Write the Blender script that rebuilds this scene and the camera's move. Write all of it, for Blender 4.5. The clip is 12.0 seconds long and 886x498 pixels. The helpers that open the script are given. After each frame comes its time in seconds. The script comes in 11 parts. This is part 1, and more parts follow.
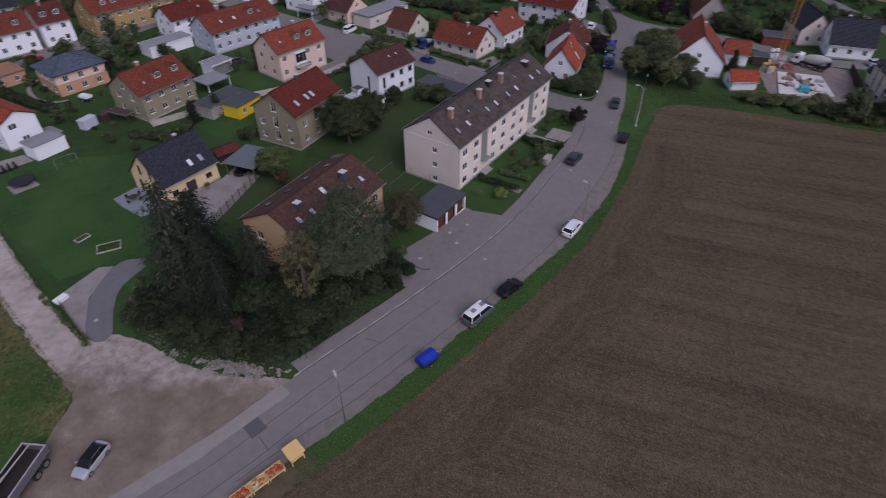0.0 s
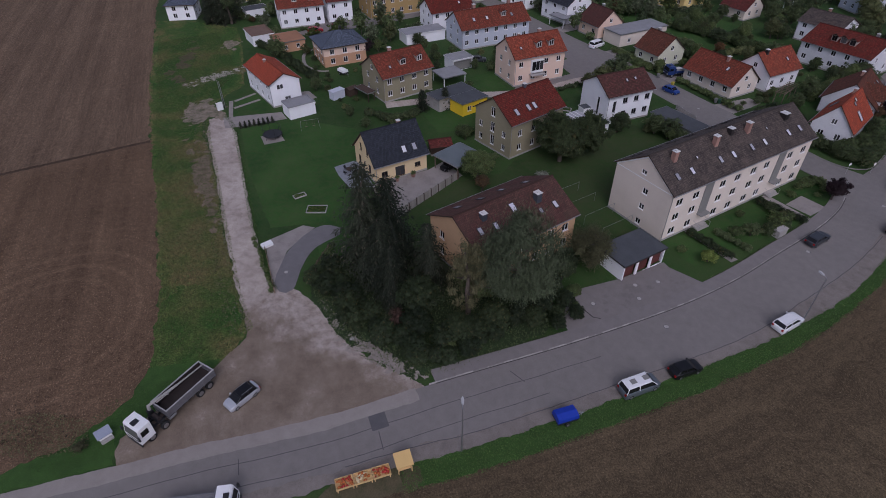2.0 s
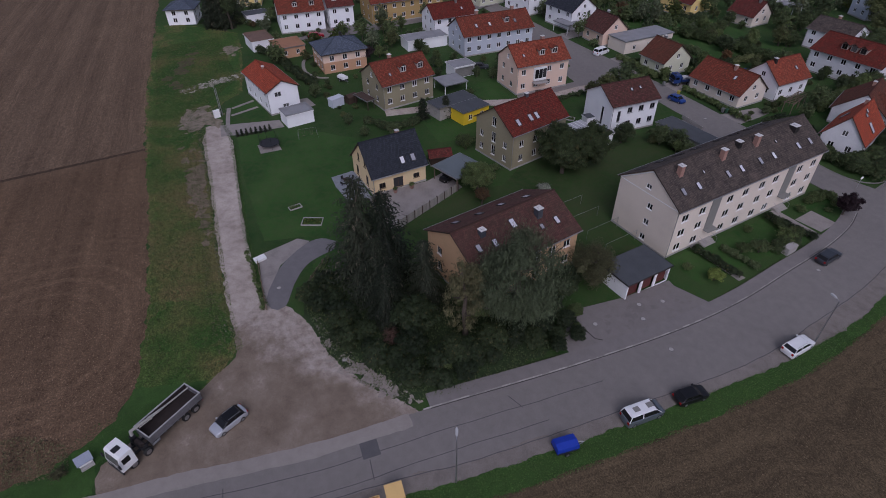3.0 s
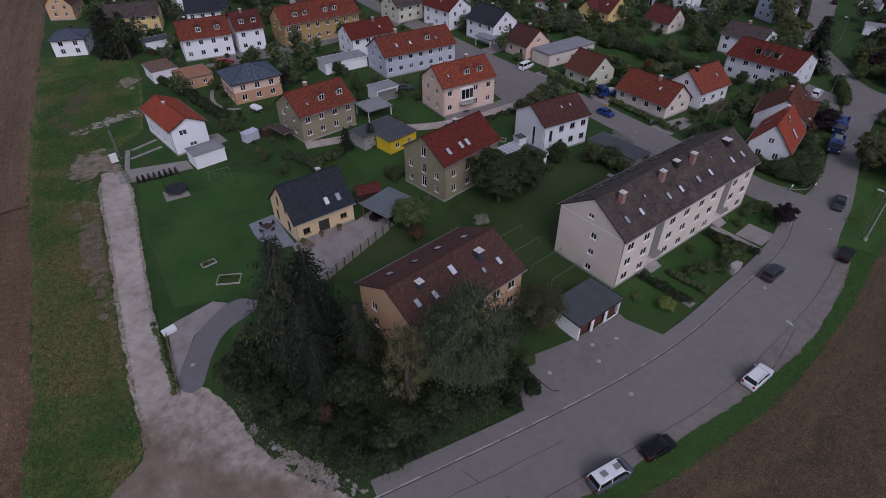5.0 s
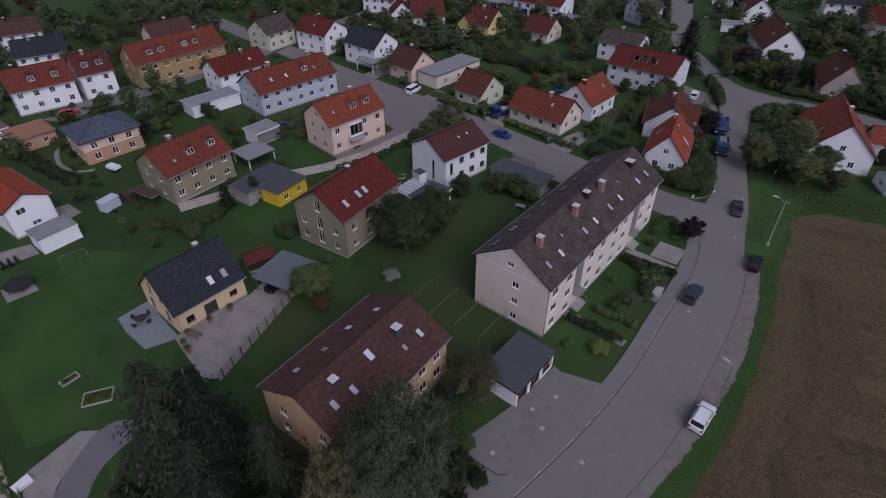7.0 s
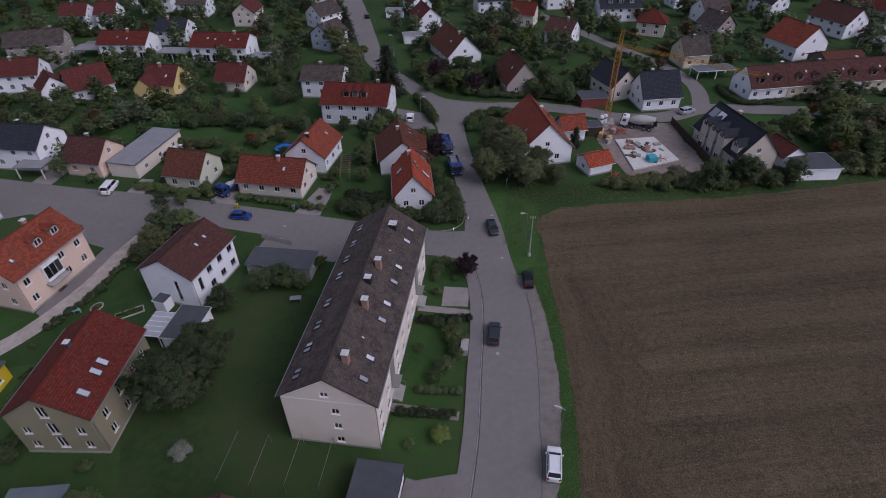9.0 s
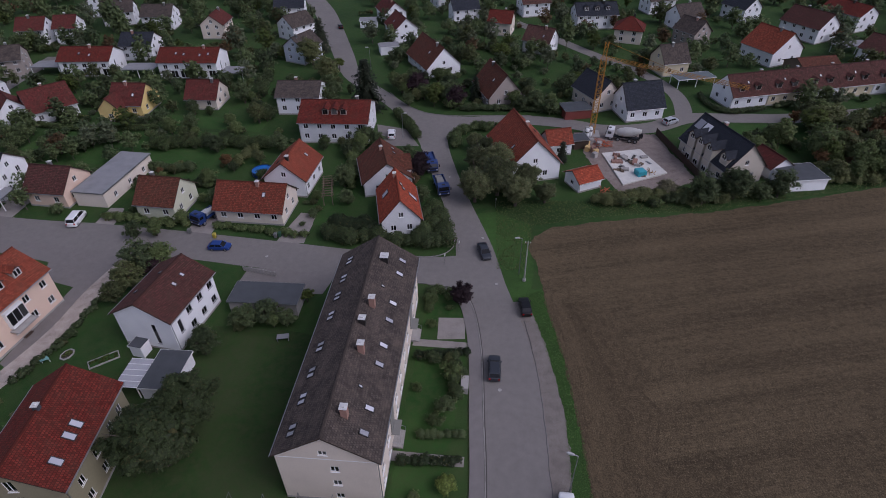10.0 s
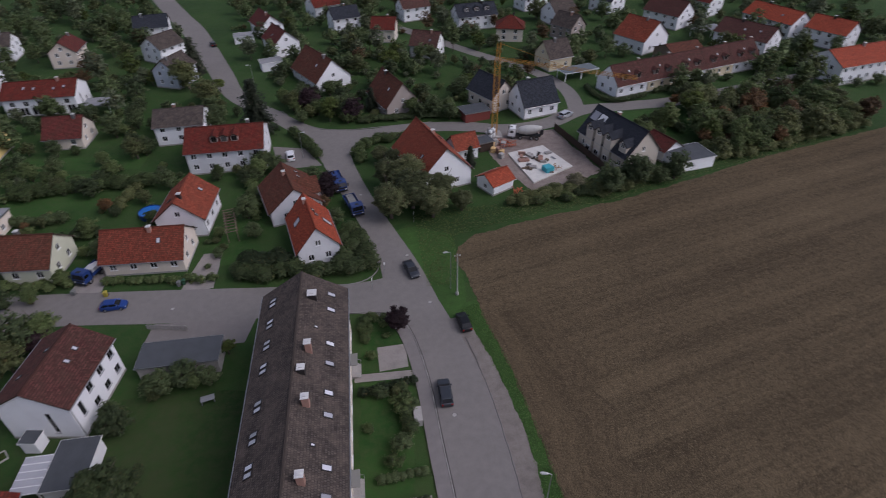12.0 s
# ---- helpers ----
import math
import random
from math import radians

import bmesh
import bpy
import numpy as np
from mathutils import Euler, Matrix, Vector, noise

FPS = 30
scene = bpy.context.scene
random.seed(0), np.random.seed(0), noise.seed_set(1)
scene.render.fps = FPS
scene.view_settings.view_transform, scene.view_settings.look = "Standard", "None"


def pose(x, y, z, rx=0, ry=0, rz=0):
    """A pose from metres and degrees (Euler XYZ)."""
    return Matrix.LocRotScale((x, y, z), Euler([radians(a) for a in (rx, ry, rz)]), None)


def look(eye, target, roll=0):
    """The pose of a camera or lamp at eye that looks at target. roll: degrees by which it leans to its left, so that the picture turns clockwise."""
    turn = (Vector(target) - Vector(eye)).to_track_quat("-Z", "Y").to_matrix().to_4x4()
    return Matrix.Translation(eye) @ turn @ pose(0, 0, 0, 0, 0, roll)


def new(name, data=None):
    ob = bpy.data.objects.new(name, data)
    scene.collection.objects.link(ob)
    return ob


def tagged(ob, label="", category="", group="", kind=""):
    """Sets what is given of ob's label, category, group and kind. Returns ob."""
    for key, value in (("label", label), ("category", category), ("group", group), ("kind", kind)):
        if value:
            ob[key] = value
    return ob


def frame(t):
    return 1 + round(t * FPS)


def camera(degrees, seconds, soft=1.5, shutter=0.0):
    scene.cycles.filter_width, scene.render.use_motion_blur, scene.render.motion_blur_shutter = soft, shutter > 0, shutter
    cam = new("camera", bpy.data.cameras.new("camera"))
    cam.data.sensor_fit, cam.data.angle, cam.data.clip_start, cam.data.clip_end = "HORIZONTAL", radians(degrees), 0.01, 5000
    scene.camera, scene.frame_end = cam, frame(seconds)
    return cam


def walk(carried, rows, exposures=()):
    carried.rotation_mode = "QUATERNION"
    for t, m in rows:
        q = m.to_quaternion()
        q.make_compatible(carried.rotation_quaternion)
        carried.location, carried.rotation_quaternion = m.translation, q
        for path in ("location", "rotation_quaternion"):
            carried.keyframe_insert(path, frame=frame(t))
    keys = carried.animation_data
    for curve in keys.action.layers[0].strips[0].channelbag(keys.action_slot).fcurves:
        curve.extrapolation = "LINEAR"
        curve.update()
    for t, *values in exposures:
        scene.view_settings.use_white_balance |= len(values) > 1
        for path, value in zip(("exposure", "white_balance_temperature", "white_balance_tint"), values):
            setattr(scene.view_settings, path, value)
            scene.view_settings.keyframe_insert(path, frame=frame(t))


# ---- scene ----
cam = camera(77.0, 12.0, 0.9, 0.3)
METRES, EYE, TILT, LEAN, TURN = 58.43, 54.3, 0.0, 0.0, 35.3
ROWS = [
    (0.0, 0.0, 0.0, 0.0, -0.1, -39.59, 0.12),
    (0.5, 0.0116, 0.0154, -0.0007, 9.83, -39.47, 0.25),
    (1.0, 0.0217, 0.0373, -0.0009, 19.94, -39.33, 0.35),
    (1.5, 0.0281, 0.0616, -0.0009, 24.25, -39.16, 0.42),
    (2.0, 0.028, 0.0886, -0.0008, 25.28, -38.99, 0.41),
    (2.5, 0.0247, 0.1154, -0.0009, 25.77, -38.83, 0.39),
    (2.7, 0.0227, 0.1263, -0.001, 25.86, -38.8, 0.39),
    (4.3, -0.0105, 0.239, -0.0022, 22.2, -38.25, 0.3),
    (4.5, -0.0156, 0.2521, -0.0026, 20.75, -38.19, 0.28),
    (5.0, -0.0328, 0.2935, -0.0012, 18.04, -38.09, 0.23),
    (5.5, -0.0463, 0.3353, -0.0003, 17.2, -38.01, 0.19),
    (6.0, -0.0597, 0.384, 0.0013, 15.26, -37.95, 0.23),
    (6.5, -0.0751, 0.4313, 0.0099, 9.82, -37.86, 0.28),
    (6.7, -0.0797, 0.4505, 0.0125, 8.4, -37.78, 0.26),
    (8.3, -0.116, 0.6345, 0.0925, -15.0, -37.78, 0.62),
    (8.5, -0.1165, 0.6589, 0.1036, -18.96, -37.82, 0.6),
    (9.0, -0.1198, 0.7242, 0.1305, -25.96, -37.84, 0.61),
    (9.5, -0.1183, 0.7805, 0.1434, -28.2, -37.78, 0.56),
    (10.0, -0.1182, 0.8344, 0.153, -29.07, -37.76, 0.46),
    (10.5, -0.1184, 0.8765, 0.1566, -29.29, -37.7, 0.4),
    (11.0, -0.1228, 0.9063, 0.1576, -29.34, -37.69, 0.3),
    (11.5, -0.1233, 0.9296, 0.1551, -33.44, -37.62, 0.33),
    (12.0, -0.1293, 0.943, 0.1502, -41.78, -37.58, 0.45),
]
EXPOSURES = ((0.0, 0.03, 5790, 27.0), (1.5, -0.10, 5750, 24.5), (2.5, -0.18, 5750, 24.5), (5.5, -0.19, 5750, 24.0), (6.5, -0.19, 5750, 24.0), (8.5, -0.10, 5740, 25.5), (9.5, -0.01, 5760, 24.0), (10.5, 0.02, 5780, 23.5), (11.2, 0.07, 5850, 21.5), (12.0, 0.13, 5980, 20.5))
walk(cam, [(t, pose(0, 0, EYE, TILT, LEAN, TURN) @ pose(METRES * x, METRES * y, METRES * z, 90 + pitch, roll, yaw)) for t, x, y, z, yaw, pitch, roll in ROWS], EXPOSURES)

# ---- world and sun: an overcast evening ----
world = bpy.data.worlds.new("overcast_sky")
scene.world = world
world.use_nodes = True
wn, wl = world.node_tree.nodes, world.node_tree.links
sky = wn.new("ShaderNodeTexSky")
sky.sky_type, sky.sun_disc = "NISHITA", False
sky.sun_elevation, sky.sun_rotation = radians(46), radians(112)
sky.air_density, sky.dust_density, sky.ozone_density = 1.0, 3.0, 1.0
veil = wn.new("ShaderNodeHueSaturation")
veil.inputs["Saturation"].default_value = 0.55
wl.new(sky.outputs[0], veil.inputs["Color"])
bg = next(n for n in wn if n.type == "BACKGROUND")
wl.new(veil.outputs[0], bg.inputs[0])
bg.inputs[1].default_value = 0.1
sun_data = bpy.data.lights.new("sun", "SUN")
sun_data.energy, sun_data.angle, sun_data.color = 0.8, radians(40), (1.0, 0.97, 0.95)
sun = new("sun", sun_data)
sun.matrix_world = look((66, -27, 75), (0, 0, 0))

# ---- materials ----
def ramp2(nt, fac, stops):
    r = nt.nodes.new("ShaderNodeValToRGB")
    while len(r.color_ramp.elements) < len(stops):
        r.color_ramp.elements.new(0.5)
    for e, (p, c) in zip(r.color_ramp.elements, stops):
        e.position, e.color = p, (*c, 1)
    nt.links.new(fac, r.inputs[0])
    return r.outputs[0]


def noise_node(nt, vec, scale, detail=4.0, rough=0.55):
    n = nt.nodes.new("ShaderNodeTexNoise")
    n.inputs["Scale"].default_value, n.inputs["Detail"].default_value, n.inputs["Roughness"].default_value = scale, detail, rough
    nt.links.new(vec, n.inputs["Vector"])
    return n.outputs["Fac"]


def mix_col(nt, fac, a, b, mode="MIX"):
    m = nt.nodes.new("ShaderNodeMix")
    m.data_type, m.blend_type = "RGBA", mode
    for sock, v in ((m.inputs[0], fac), (m.inputs[6], a), (m.inputs[7], b)):
        if isinstance(v, (int, float)):
            sock.default_value = v
        elif isinstance(v, tuple):
            sock.default_value = (*v, 1)
        else:
            nt.links.new(v, sock)
    return m.outputs[2]


def math_node(nt, op, a, b=0.5):
    m = nt.nodes.new("ShaderNodeMath")
    m.operation = op
    for sock, v in ((m.inputs[0], a), (m.inputs[1], b)):
        if isinstance(v, (int, float)):
            sock.default_value = v
        else:
            nt.links.new(v, sock)
    return m.outputs[0]


def blank(name, rough=0.8, metal=0.0, spec=0.4):
    m = bpy.data.materials.new(name)
    m.use_nodes = True
    nt = m.node_tree
    p = next(n for n in nt.nodes if n.type == "BSDF_PRINCIPLED")
    p.inputs["Roughness"].default_value, p.inputs["Metallic"].default_value = rough, metal
    p.inputs["Specular IOR Level"].default_value = spec
    tc = nt.nodes.new("ShaderNodeTexCoord")
    return m, nt, p, tc


def bump(nt, p, height, strength=0.4, dist=0.05):
    b = nt.nodes.new("ShaderNodeBump")
    b.inputs["Strength"].default_value, b.inputs["Distance"].default_value = strength, dist
    nt.links.new(height, b.inputs["Height"])
    nt.links.new(b.outputs[0], p.inputs["Normal"])


def scaled(c, k):
    return tuple(min(1.0, v * k) for v in c)


def surface(name, col, rough=0.8, metal=0.0, big=0.35, fine=6.0, vary=0.25, relief=0.15, spec=0.4, hue=0.0):
    """Painted or rendered surface: stains at a large scale, grain at a small one."""
    m, nt, p, tc = blank(name, rough, metal, spec)
    v = tc.outputs["Object"]
    a, b = noise_node(nt, v, big, 5), noise_node(nt, v, fine, 3)
    c = ramp2(nt, a, [(0.3, scaled(col, 1 - vary)), (0.5, col), (0.72, scaled(col, 1 + vary * 0.6))])
    c = mix_col(nt, 0.5, c, ramp2(nt, b, [(0.3, scaled(col, 1 - vary * 0.7)), (0.7, scaled(col, 1 + vary * 0.4))]))
    if hue:
        oi = nt.nodes.new("ShaderNodeObjectInfo")
        h = nt.nodes.new("ShaderNodeHueSaturation")
        nt.links.new(c, h.inputs["Color"])
        nt.links.new(math_node(nt, "MULTIPLY_ADD", oi.outputs["Random"], hue), h.inputs["Value"])
        h.inputs["Value"].links[0].from_node.inputs[2].default_value = 1 - hue / 2
        c = h.outputs[0]
    nt.links.new(c, p.inputs["Base Color"])
    if relief:
        bump(nt, p, b, relief, 0.03)
    return m


def roof_tiles(name, col, dark=0.42, moss=(0.06, 0.065, 0.04), moss_amount=0.3, row=0.34, width=0.27):
    """Interlocking roof tiles by the roof's own lengths: u along the ridge, v down the slope."""
    m, nt, p, tc = blank(name, 0.85, 0, 0.2)
    uv = tc.outputs["UV"]
    br = nt.nodes.new("ShaderNodeTexBrick")
    nt.links.new(uv, br.inputs["Vector"])
    br.offset, br.inputs["Scale"].default_value = 0.5, 1.0
    br.inputs["Brick Width"].default_value, br.inputs["Row Height"].default_value = width, row
    br.inputs["Mortar Size"].default_value, br.inputs["Mortar Smooth"].default_value = 0.045, 0.5
    br.inputs["Color1"].default_value = (*scaled(col, 0.6), 1)
    br.inputs["Color2"].default_value = (*scaled(col, 1.5), 1)
    br.inputs["Mortar"].default_value = (*scaled(col, dark), 1)
    n1 = noise_node(nt, uv, 0.5, 7, 0.72)
    n2 = noise_node(nt, uv, 3.0, 4)
    c = mix_col(nt, ramp2(nt, n2, [(0.35, (0, 0, 0)), (0.75, (0.5, 0.5, 0.5))]), br.outputs["Color"], scaled(col, 0.7))
    stain = ramp2(nt, n1, [(0.42, (0, 0, 0)), (0.75, (moss_amount,) * 3)])
    c = mix_col(nt, stain, c, moss)
    nt.links.new(c, p.inputs["Base Color"])
    sep = nt.nodes.new("ShaderNodeSeparateXYZ")
    nt.links.new(uv, sep.inputs[0])
    saw = math_node(nt, "FRACT", math_node(nt, "DIVIDE", sep.outputs[1], row))
    wav = math_node(nt, "SINE", math_node(nt, "MULTIPLY", sep.outputs[0], 2 * math.pi / width))
    bump(nt, p, math_node(nt, "ADD", saw, math_node(nt, "MULTIPLY", wav, 0.3)), 0.7, 0.05)
    return m


def foliage(name, col, dry=(0.10, 0.085, 0.03), dryness=0.15, spread=0.35):
    m, nt, p, tc = blank(name, 0.6, 0, 0.25)
    g = nt.nodes.new("ShaderNodeNewGeometry")
    oi = nt.nodes.new("ShaderNodeObjectInfo")
    c = ramp2(nt, g.outputs["Random Per Island"], [(0.0, scaled(col, 1 - spread)), (0.55, col), (0.9, scaled(col, 1 + spread)), (1.0, dry)])
    c = mix_col(nt, math_node(nt, "MULTIPLY", oi.outputs["Random"], dryness * 2), c, dry)
    h = nt.nodes.new("ShaderNodeHueSaturation")
    nt.links.new(c, h.inputs["Color"])
    mm = math_node(nt, "MULTIPLY_ADD", oi.outputs["Random"], 0.7)
    mm.node.inputs[2].default_value = 0.65
    nt.links.new(mm, h.inputs["Value"])
    # single leaves within a spray
    speck = ramp2(nt, noise_node(nt, tc.outputs["Object"], 6.5, 3, 0.7), [(0.36, (0.45, 0.45, 0.45)), (0.5, (0.95, 0.95, 0.95)), (0.64, (1.65, 1.65, 1.6))])
    leaf_col = mix_col(nt, 0.75, h.outputs[0], speck, "MULTIPLY")
    nt.links.new(leaf_col, p.inputs["Base Color"])
    # thin leaves let part of the light through
    tr = nt.nodes.new("ShaderNodeBsdfTranslucent")
    nt.links.new(leaf_col, tr.inputs["Color"])
    mx = nt.nodes.new("ShaderNodeMixShader")
    mx.inputs[0].default_value = 0.36
    nt.links.new(p.outputs[0], mx.inputs[1])
    nt.links.new(tr.outputs[0], mx.inputs[2])
    nt.links.new(mx.outputs[0], next(n for n in nt.nodes if n.type == "OUTPUT_MATERIAL").inputs[0])
    return m


def grass_material():
    m, nt, p, tc = blank("grass", 0.9, 0, 0.15)
    v = tc.outputs["Object"]
    n1, n2, n3 = noise_node(nt, v, 0.035, 5, 0.6), noise_node(nt, v, 0.5, 5, 0.65), noise_node(nt, v, 7.0, 4, 0.7)
    c = ramp2(nt, n1, [(0.32, (0.018, 0.049, 0.012)), (0.52, (0.030, 0.072, 0.017)), (0.68, (0.046, 0.083, 0.024))])
    c = mix_col(nt, ramp2(nt, n2, [(0.35, (0, 0, 0)), (0.8, (0.7, 0.7, 0.7))]), c, (0.058, 0.073, 0.028))
    c = mix_col(nt, 0.55, c, ramp2(nt, n3, [(0.3, (0.4, 0.4, 0.4)), (0.7, (1.6, 1.6, 1.6))]), "MULTIPLY")
    nt.links.new(c, p.inputs["Base Color"])
    bump(nt, p, n3, 0.8, 0.08)
    return m


def lawn_material(name="lawn", tones=((0.020, 0.058, 0.013), (0.034, 0.087, 0.019), (0.050, 0.097, 0.026)), worn=(0.058, 0.075, 0.028)):
    m, nt, p, tc = blank(name, 0.9, 0, 0.15)
    v = tc.outputs["Object"]
    n1, n2, n3 = noise_node(nt, v, 0.09, 4, 0.6), noise_node(nt, v, 0.9, 5, 0.65), noise_node(nt, v, 9.0, 3, 0.7)
    c = ramp2(nt, n1, [(0.32, tones[0]), (0.52, tones[1]), (0.68, tones[2])])
    c = mix_col(nt, ramp2(nt, n2, [(0.4, (0, 0, 0)), (0.75, (0.7, 0.7, 0.7))]), c, worn)
    c = mix_col(nt, 0.45, c, ramp2(nt, n3, [(0.3, (0.5, 0.5, 0.5)), (0.7, (1.5, 1.5, 1.5))]), "MULTIPLY")
    nt.links.new(c, p.inputs["Base Color"])
    bump(nt, p, n3, 0.5, 0.05)
    return m


def soil_material(name, turn, row_mix=0.34, pale=(0.146, 0.106, 0.067), dark=(0.060, 0.041, 0.026), straw=(0.27, 0.215, 0.14), specks=0.5, along="Object", rings=None):
    """Harrowed clay soil: broad damp and dry patches, drill rows, clods and scattered pale straw."""
    m, nt, p, tc = blank(name, 0.95, 0, 0.1)
    mp = nt.nodes.new("ShaderNodeMapping")
    mp.inputs["Rotation"].default_value = (0, 0, radians(turn))
    nt.links.new(tc.outputs[along], mp.inputs[0])
    v = mp.outputs[0]

    def stretched(y):
        st = nt.nodes.new("ShaderNodeMapping")
        st.inputs["Scale"].default_value = (1.0, y, 1.0)
        nt.links.new(v, st.inputs[0])
        return st.outputs[0]

    rows, rows2 = noise_node(nt, stretched(0.05), 1.9, 3, 0.6), noise_node(nt, stretched(0.03), 0.26, 3, 0.6)
    short = noise_node(nt, stretched(0.22), 3.4, 3, 0.65)
    n1, n1b, n2, n3 = noise_node(nt, v, 0.02, 5, 0.6), noise_node(nt, v, 0.075, 6, 0.65), noise_node(nt, v, 1.1, 5, 0.7), noise_node(nt, v, 5.0, 3, 0.7)
    c = ramp2(nt, n1, [(0.32, dark), (0.68, pale)])
    c = mix_col(nt, 0.45, c, ramp2(nt, n1b, [(0.36, scaled(dark, 0.85)), (0.64, scaled(pale, 1.1))]))
    c = mix_col(nt, row_mix, c, ramp2(nt, rows, [(0.36, scaled(dark, 0.7)), (0.64, scaled(pale, 1.2))]))
    c = mix_col(nt, row_mix * 0.8, c, ramp2(nt, short, [(0.36, scaled(dark, 0.7)), (0.64, scaled(pale, 1.2))]))
    c = mix_col(nt, 0.36, c, ramp2(nt, rows2, [(0.35, scaled(dark, 0.85)), (0.65, scaled(pale, 1.1))]))
    if rings:
        # wheel tracks of a turning tractor
        dist = nt.nodes.new("ShaderNodeVectorMath")
        dist.operation = "DISTANCE"
        nt.links.new(tc.outputs["Object"], dist.inputs[0])
        dist.inputs[1].default_value = (*rings[:2], 0)
        wav = math_node(nt, "SINE", math_node(nt, "MULTIPLY", math_node(nt, "ADD", dist.outputs["Value"], math_node(nt, "MULTIPLY", n1b, 3.0)), 2 * math.pi / rings[2]))
        near = ramp2(nt, math_node(nt, "DIVIDE", dist.outputs["Value"], rings[3]), [(0.2, (0.05, 0.05, 0.05)), (0.5, (0.38, 0.38, 0.38)), (1.0, (0, 0, 0))])
        mask = mix_col(nt, 1.0, near, ramp2(nt, wav, [(0.35, (0, 0, 0)), (0.95, (1, 1, 1))]), "MULTIPLY")
        c = mix_col(nt, mask, c, scaled(pale, 1.2))
    c = mix_col(nt, 0.6, c, ramp2(nt, n2, [(0.3, (0.6, 0.6, 0.6)), (0.7, (1.4, 1.4, 1.4))]), "MULTIPLY")
    c = mix_col(nt, 0.6, c, ramp2(nt, n3, [(0.34, (0.42, 0.42, 0.42)), (0.5, (0.95, 0.95, 0.95)), (0.66, (1.75, 1.7, 1.65))]), "MULTIPLY")
    sp = noise_node(nt, stretched(0.45), 7.0, 1, 0.5)
    c = mix_col(nt, ramp2(nt, sp, [(0.64, (0, 0, 0)), (0.74, (specks, specks, specks))]), c, straw)
    nt.links.new(c, p.inputs["Base Color"])
    bump(nt, p, math_node(nt, "ADD", n3, n2), 0.9, 0.15)
    return m


def gravel_material(name, base, mud, amount=0.5, fine=14.0):
    m, nt, p, tc = blank(name, 0.92, 0, 0.2)
    v = tc.outputs["Object"]
    n1, n2, n3 = noise_node(nt, v, 0.11, 6, 0.6), noise_node(nt, v, 0.7, 5, 0.65), noise_node(nt, v, fine, 3, 0.8)
    c = ramp2(nt, n1, [(0.35, mud), (0.62, base)])
    c = mix_col(nt, amount, c, ramp2(nt, n2, [(0.3, scaled(mud, 0.9)), (0.55, base), (0.75, scaled(base, 1.2))]))
    c = mix_col(nt, 0.7, c, ramp2(nt, n3, [(0.25, (0.5, 0.5, 0.5)), (0.75, (1.5, 1.5, 1.5))]), "MULTIPLY")
    nt.links.new(c, p.inputs["Base Color"])
    bump(nt, p, n3, 0.6, 0.04)
    return m


def asphalt_material(name, col, crack=0.5):
    m, nt, p, tc = blank(name, 0.85, 0, 0.3)
    v = tc.outputs["Object"]
    n1, n2, n3 = noise_node(nt, v, 0.08, 5, 0.6), noise_node(nt, v, 0.9, 5, 0.6), noise_node(nt, v, 25.0, 2, 0.8)
    c = ramp2(nt, n1, [(0.3, scaled(col, 0.88)), (0.7, scaled(col, 1.12))])
    c = mix_col(nt, 0.5, c, ramp2(nt, n2, [(0.3, scaled(col, 0.82)), (0.7, scaled(col, 1.15))]))
    c = mix_col(nt, 0.35, c, ramp2(nt, n3, [(0.3, (0.6, 0.6, 0.6)), (0.7, (1.4, 1.4, 1.4))]), "MULTIPLY")
    nt.links.new(c, p.inputs["Base Color"])
    bump(nt, p, n3, 0.25, 0.01)
    return m


def glass_material(name, lo=0.006, hi=0.02, rough=0.08, top=0.12, spec=0.3):
    """Window glass over an unlit room; some have a drawn curtain behind. Roof glass carries mirrored sky as pale
    colour.
    """
    m, nt, p, tc = blank(name, rough, 0, spec)
    oi = nt.nodes.new("ShaderNodeObjectInfo")
    c = ramp2(nt, oi.outputs["Random"], [(0.0, (lo, lo, lo * 1.1)), (0.8, (hi, hi, hi * 1.1)), (1.0, (top, top, top))])
    nt.links.new(c, p.inputs["Base Color"])
    return m


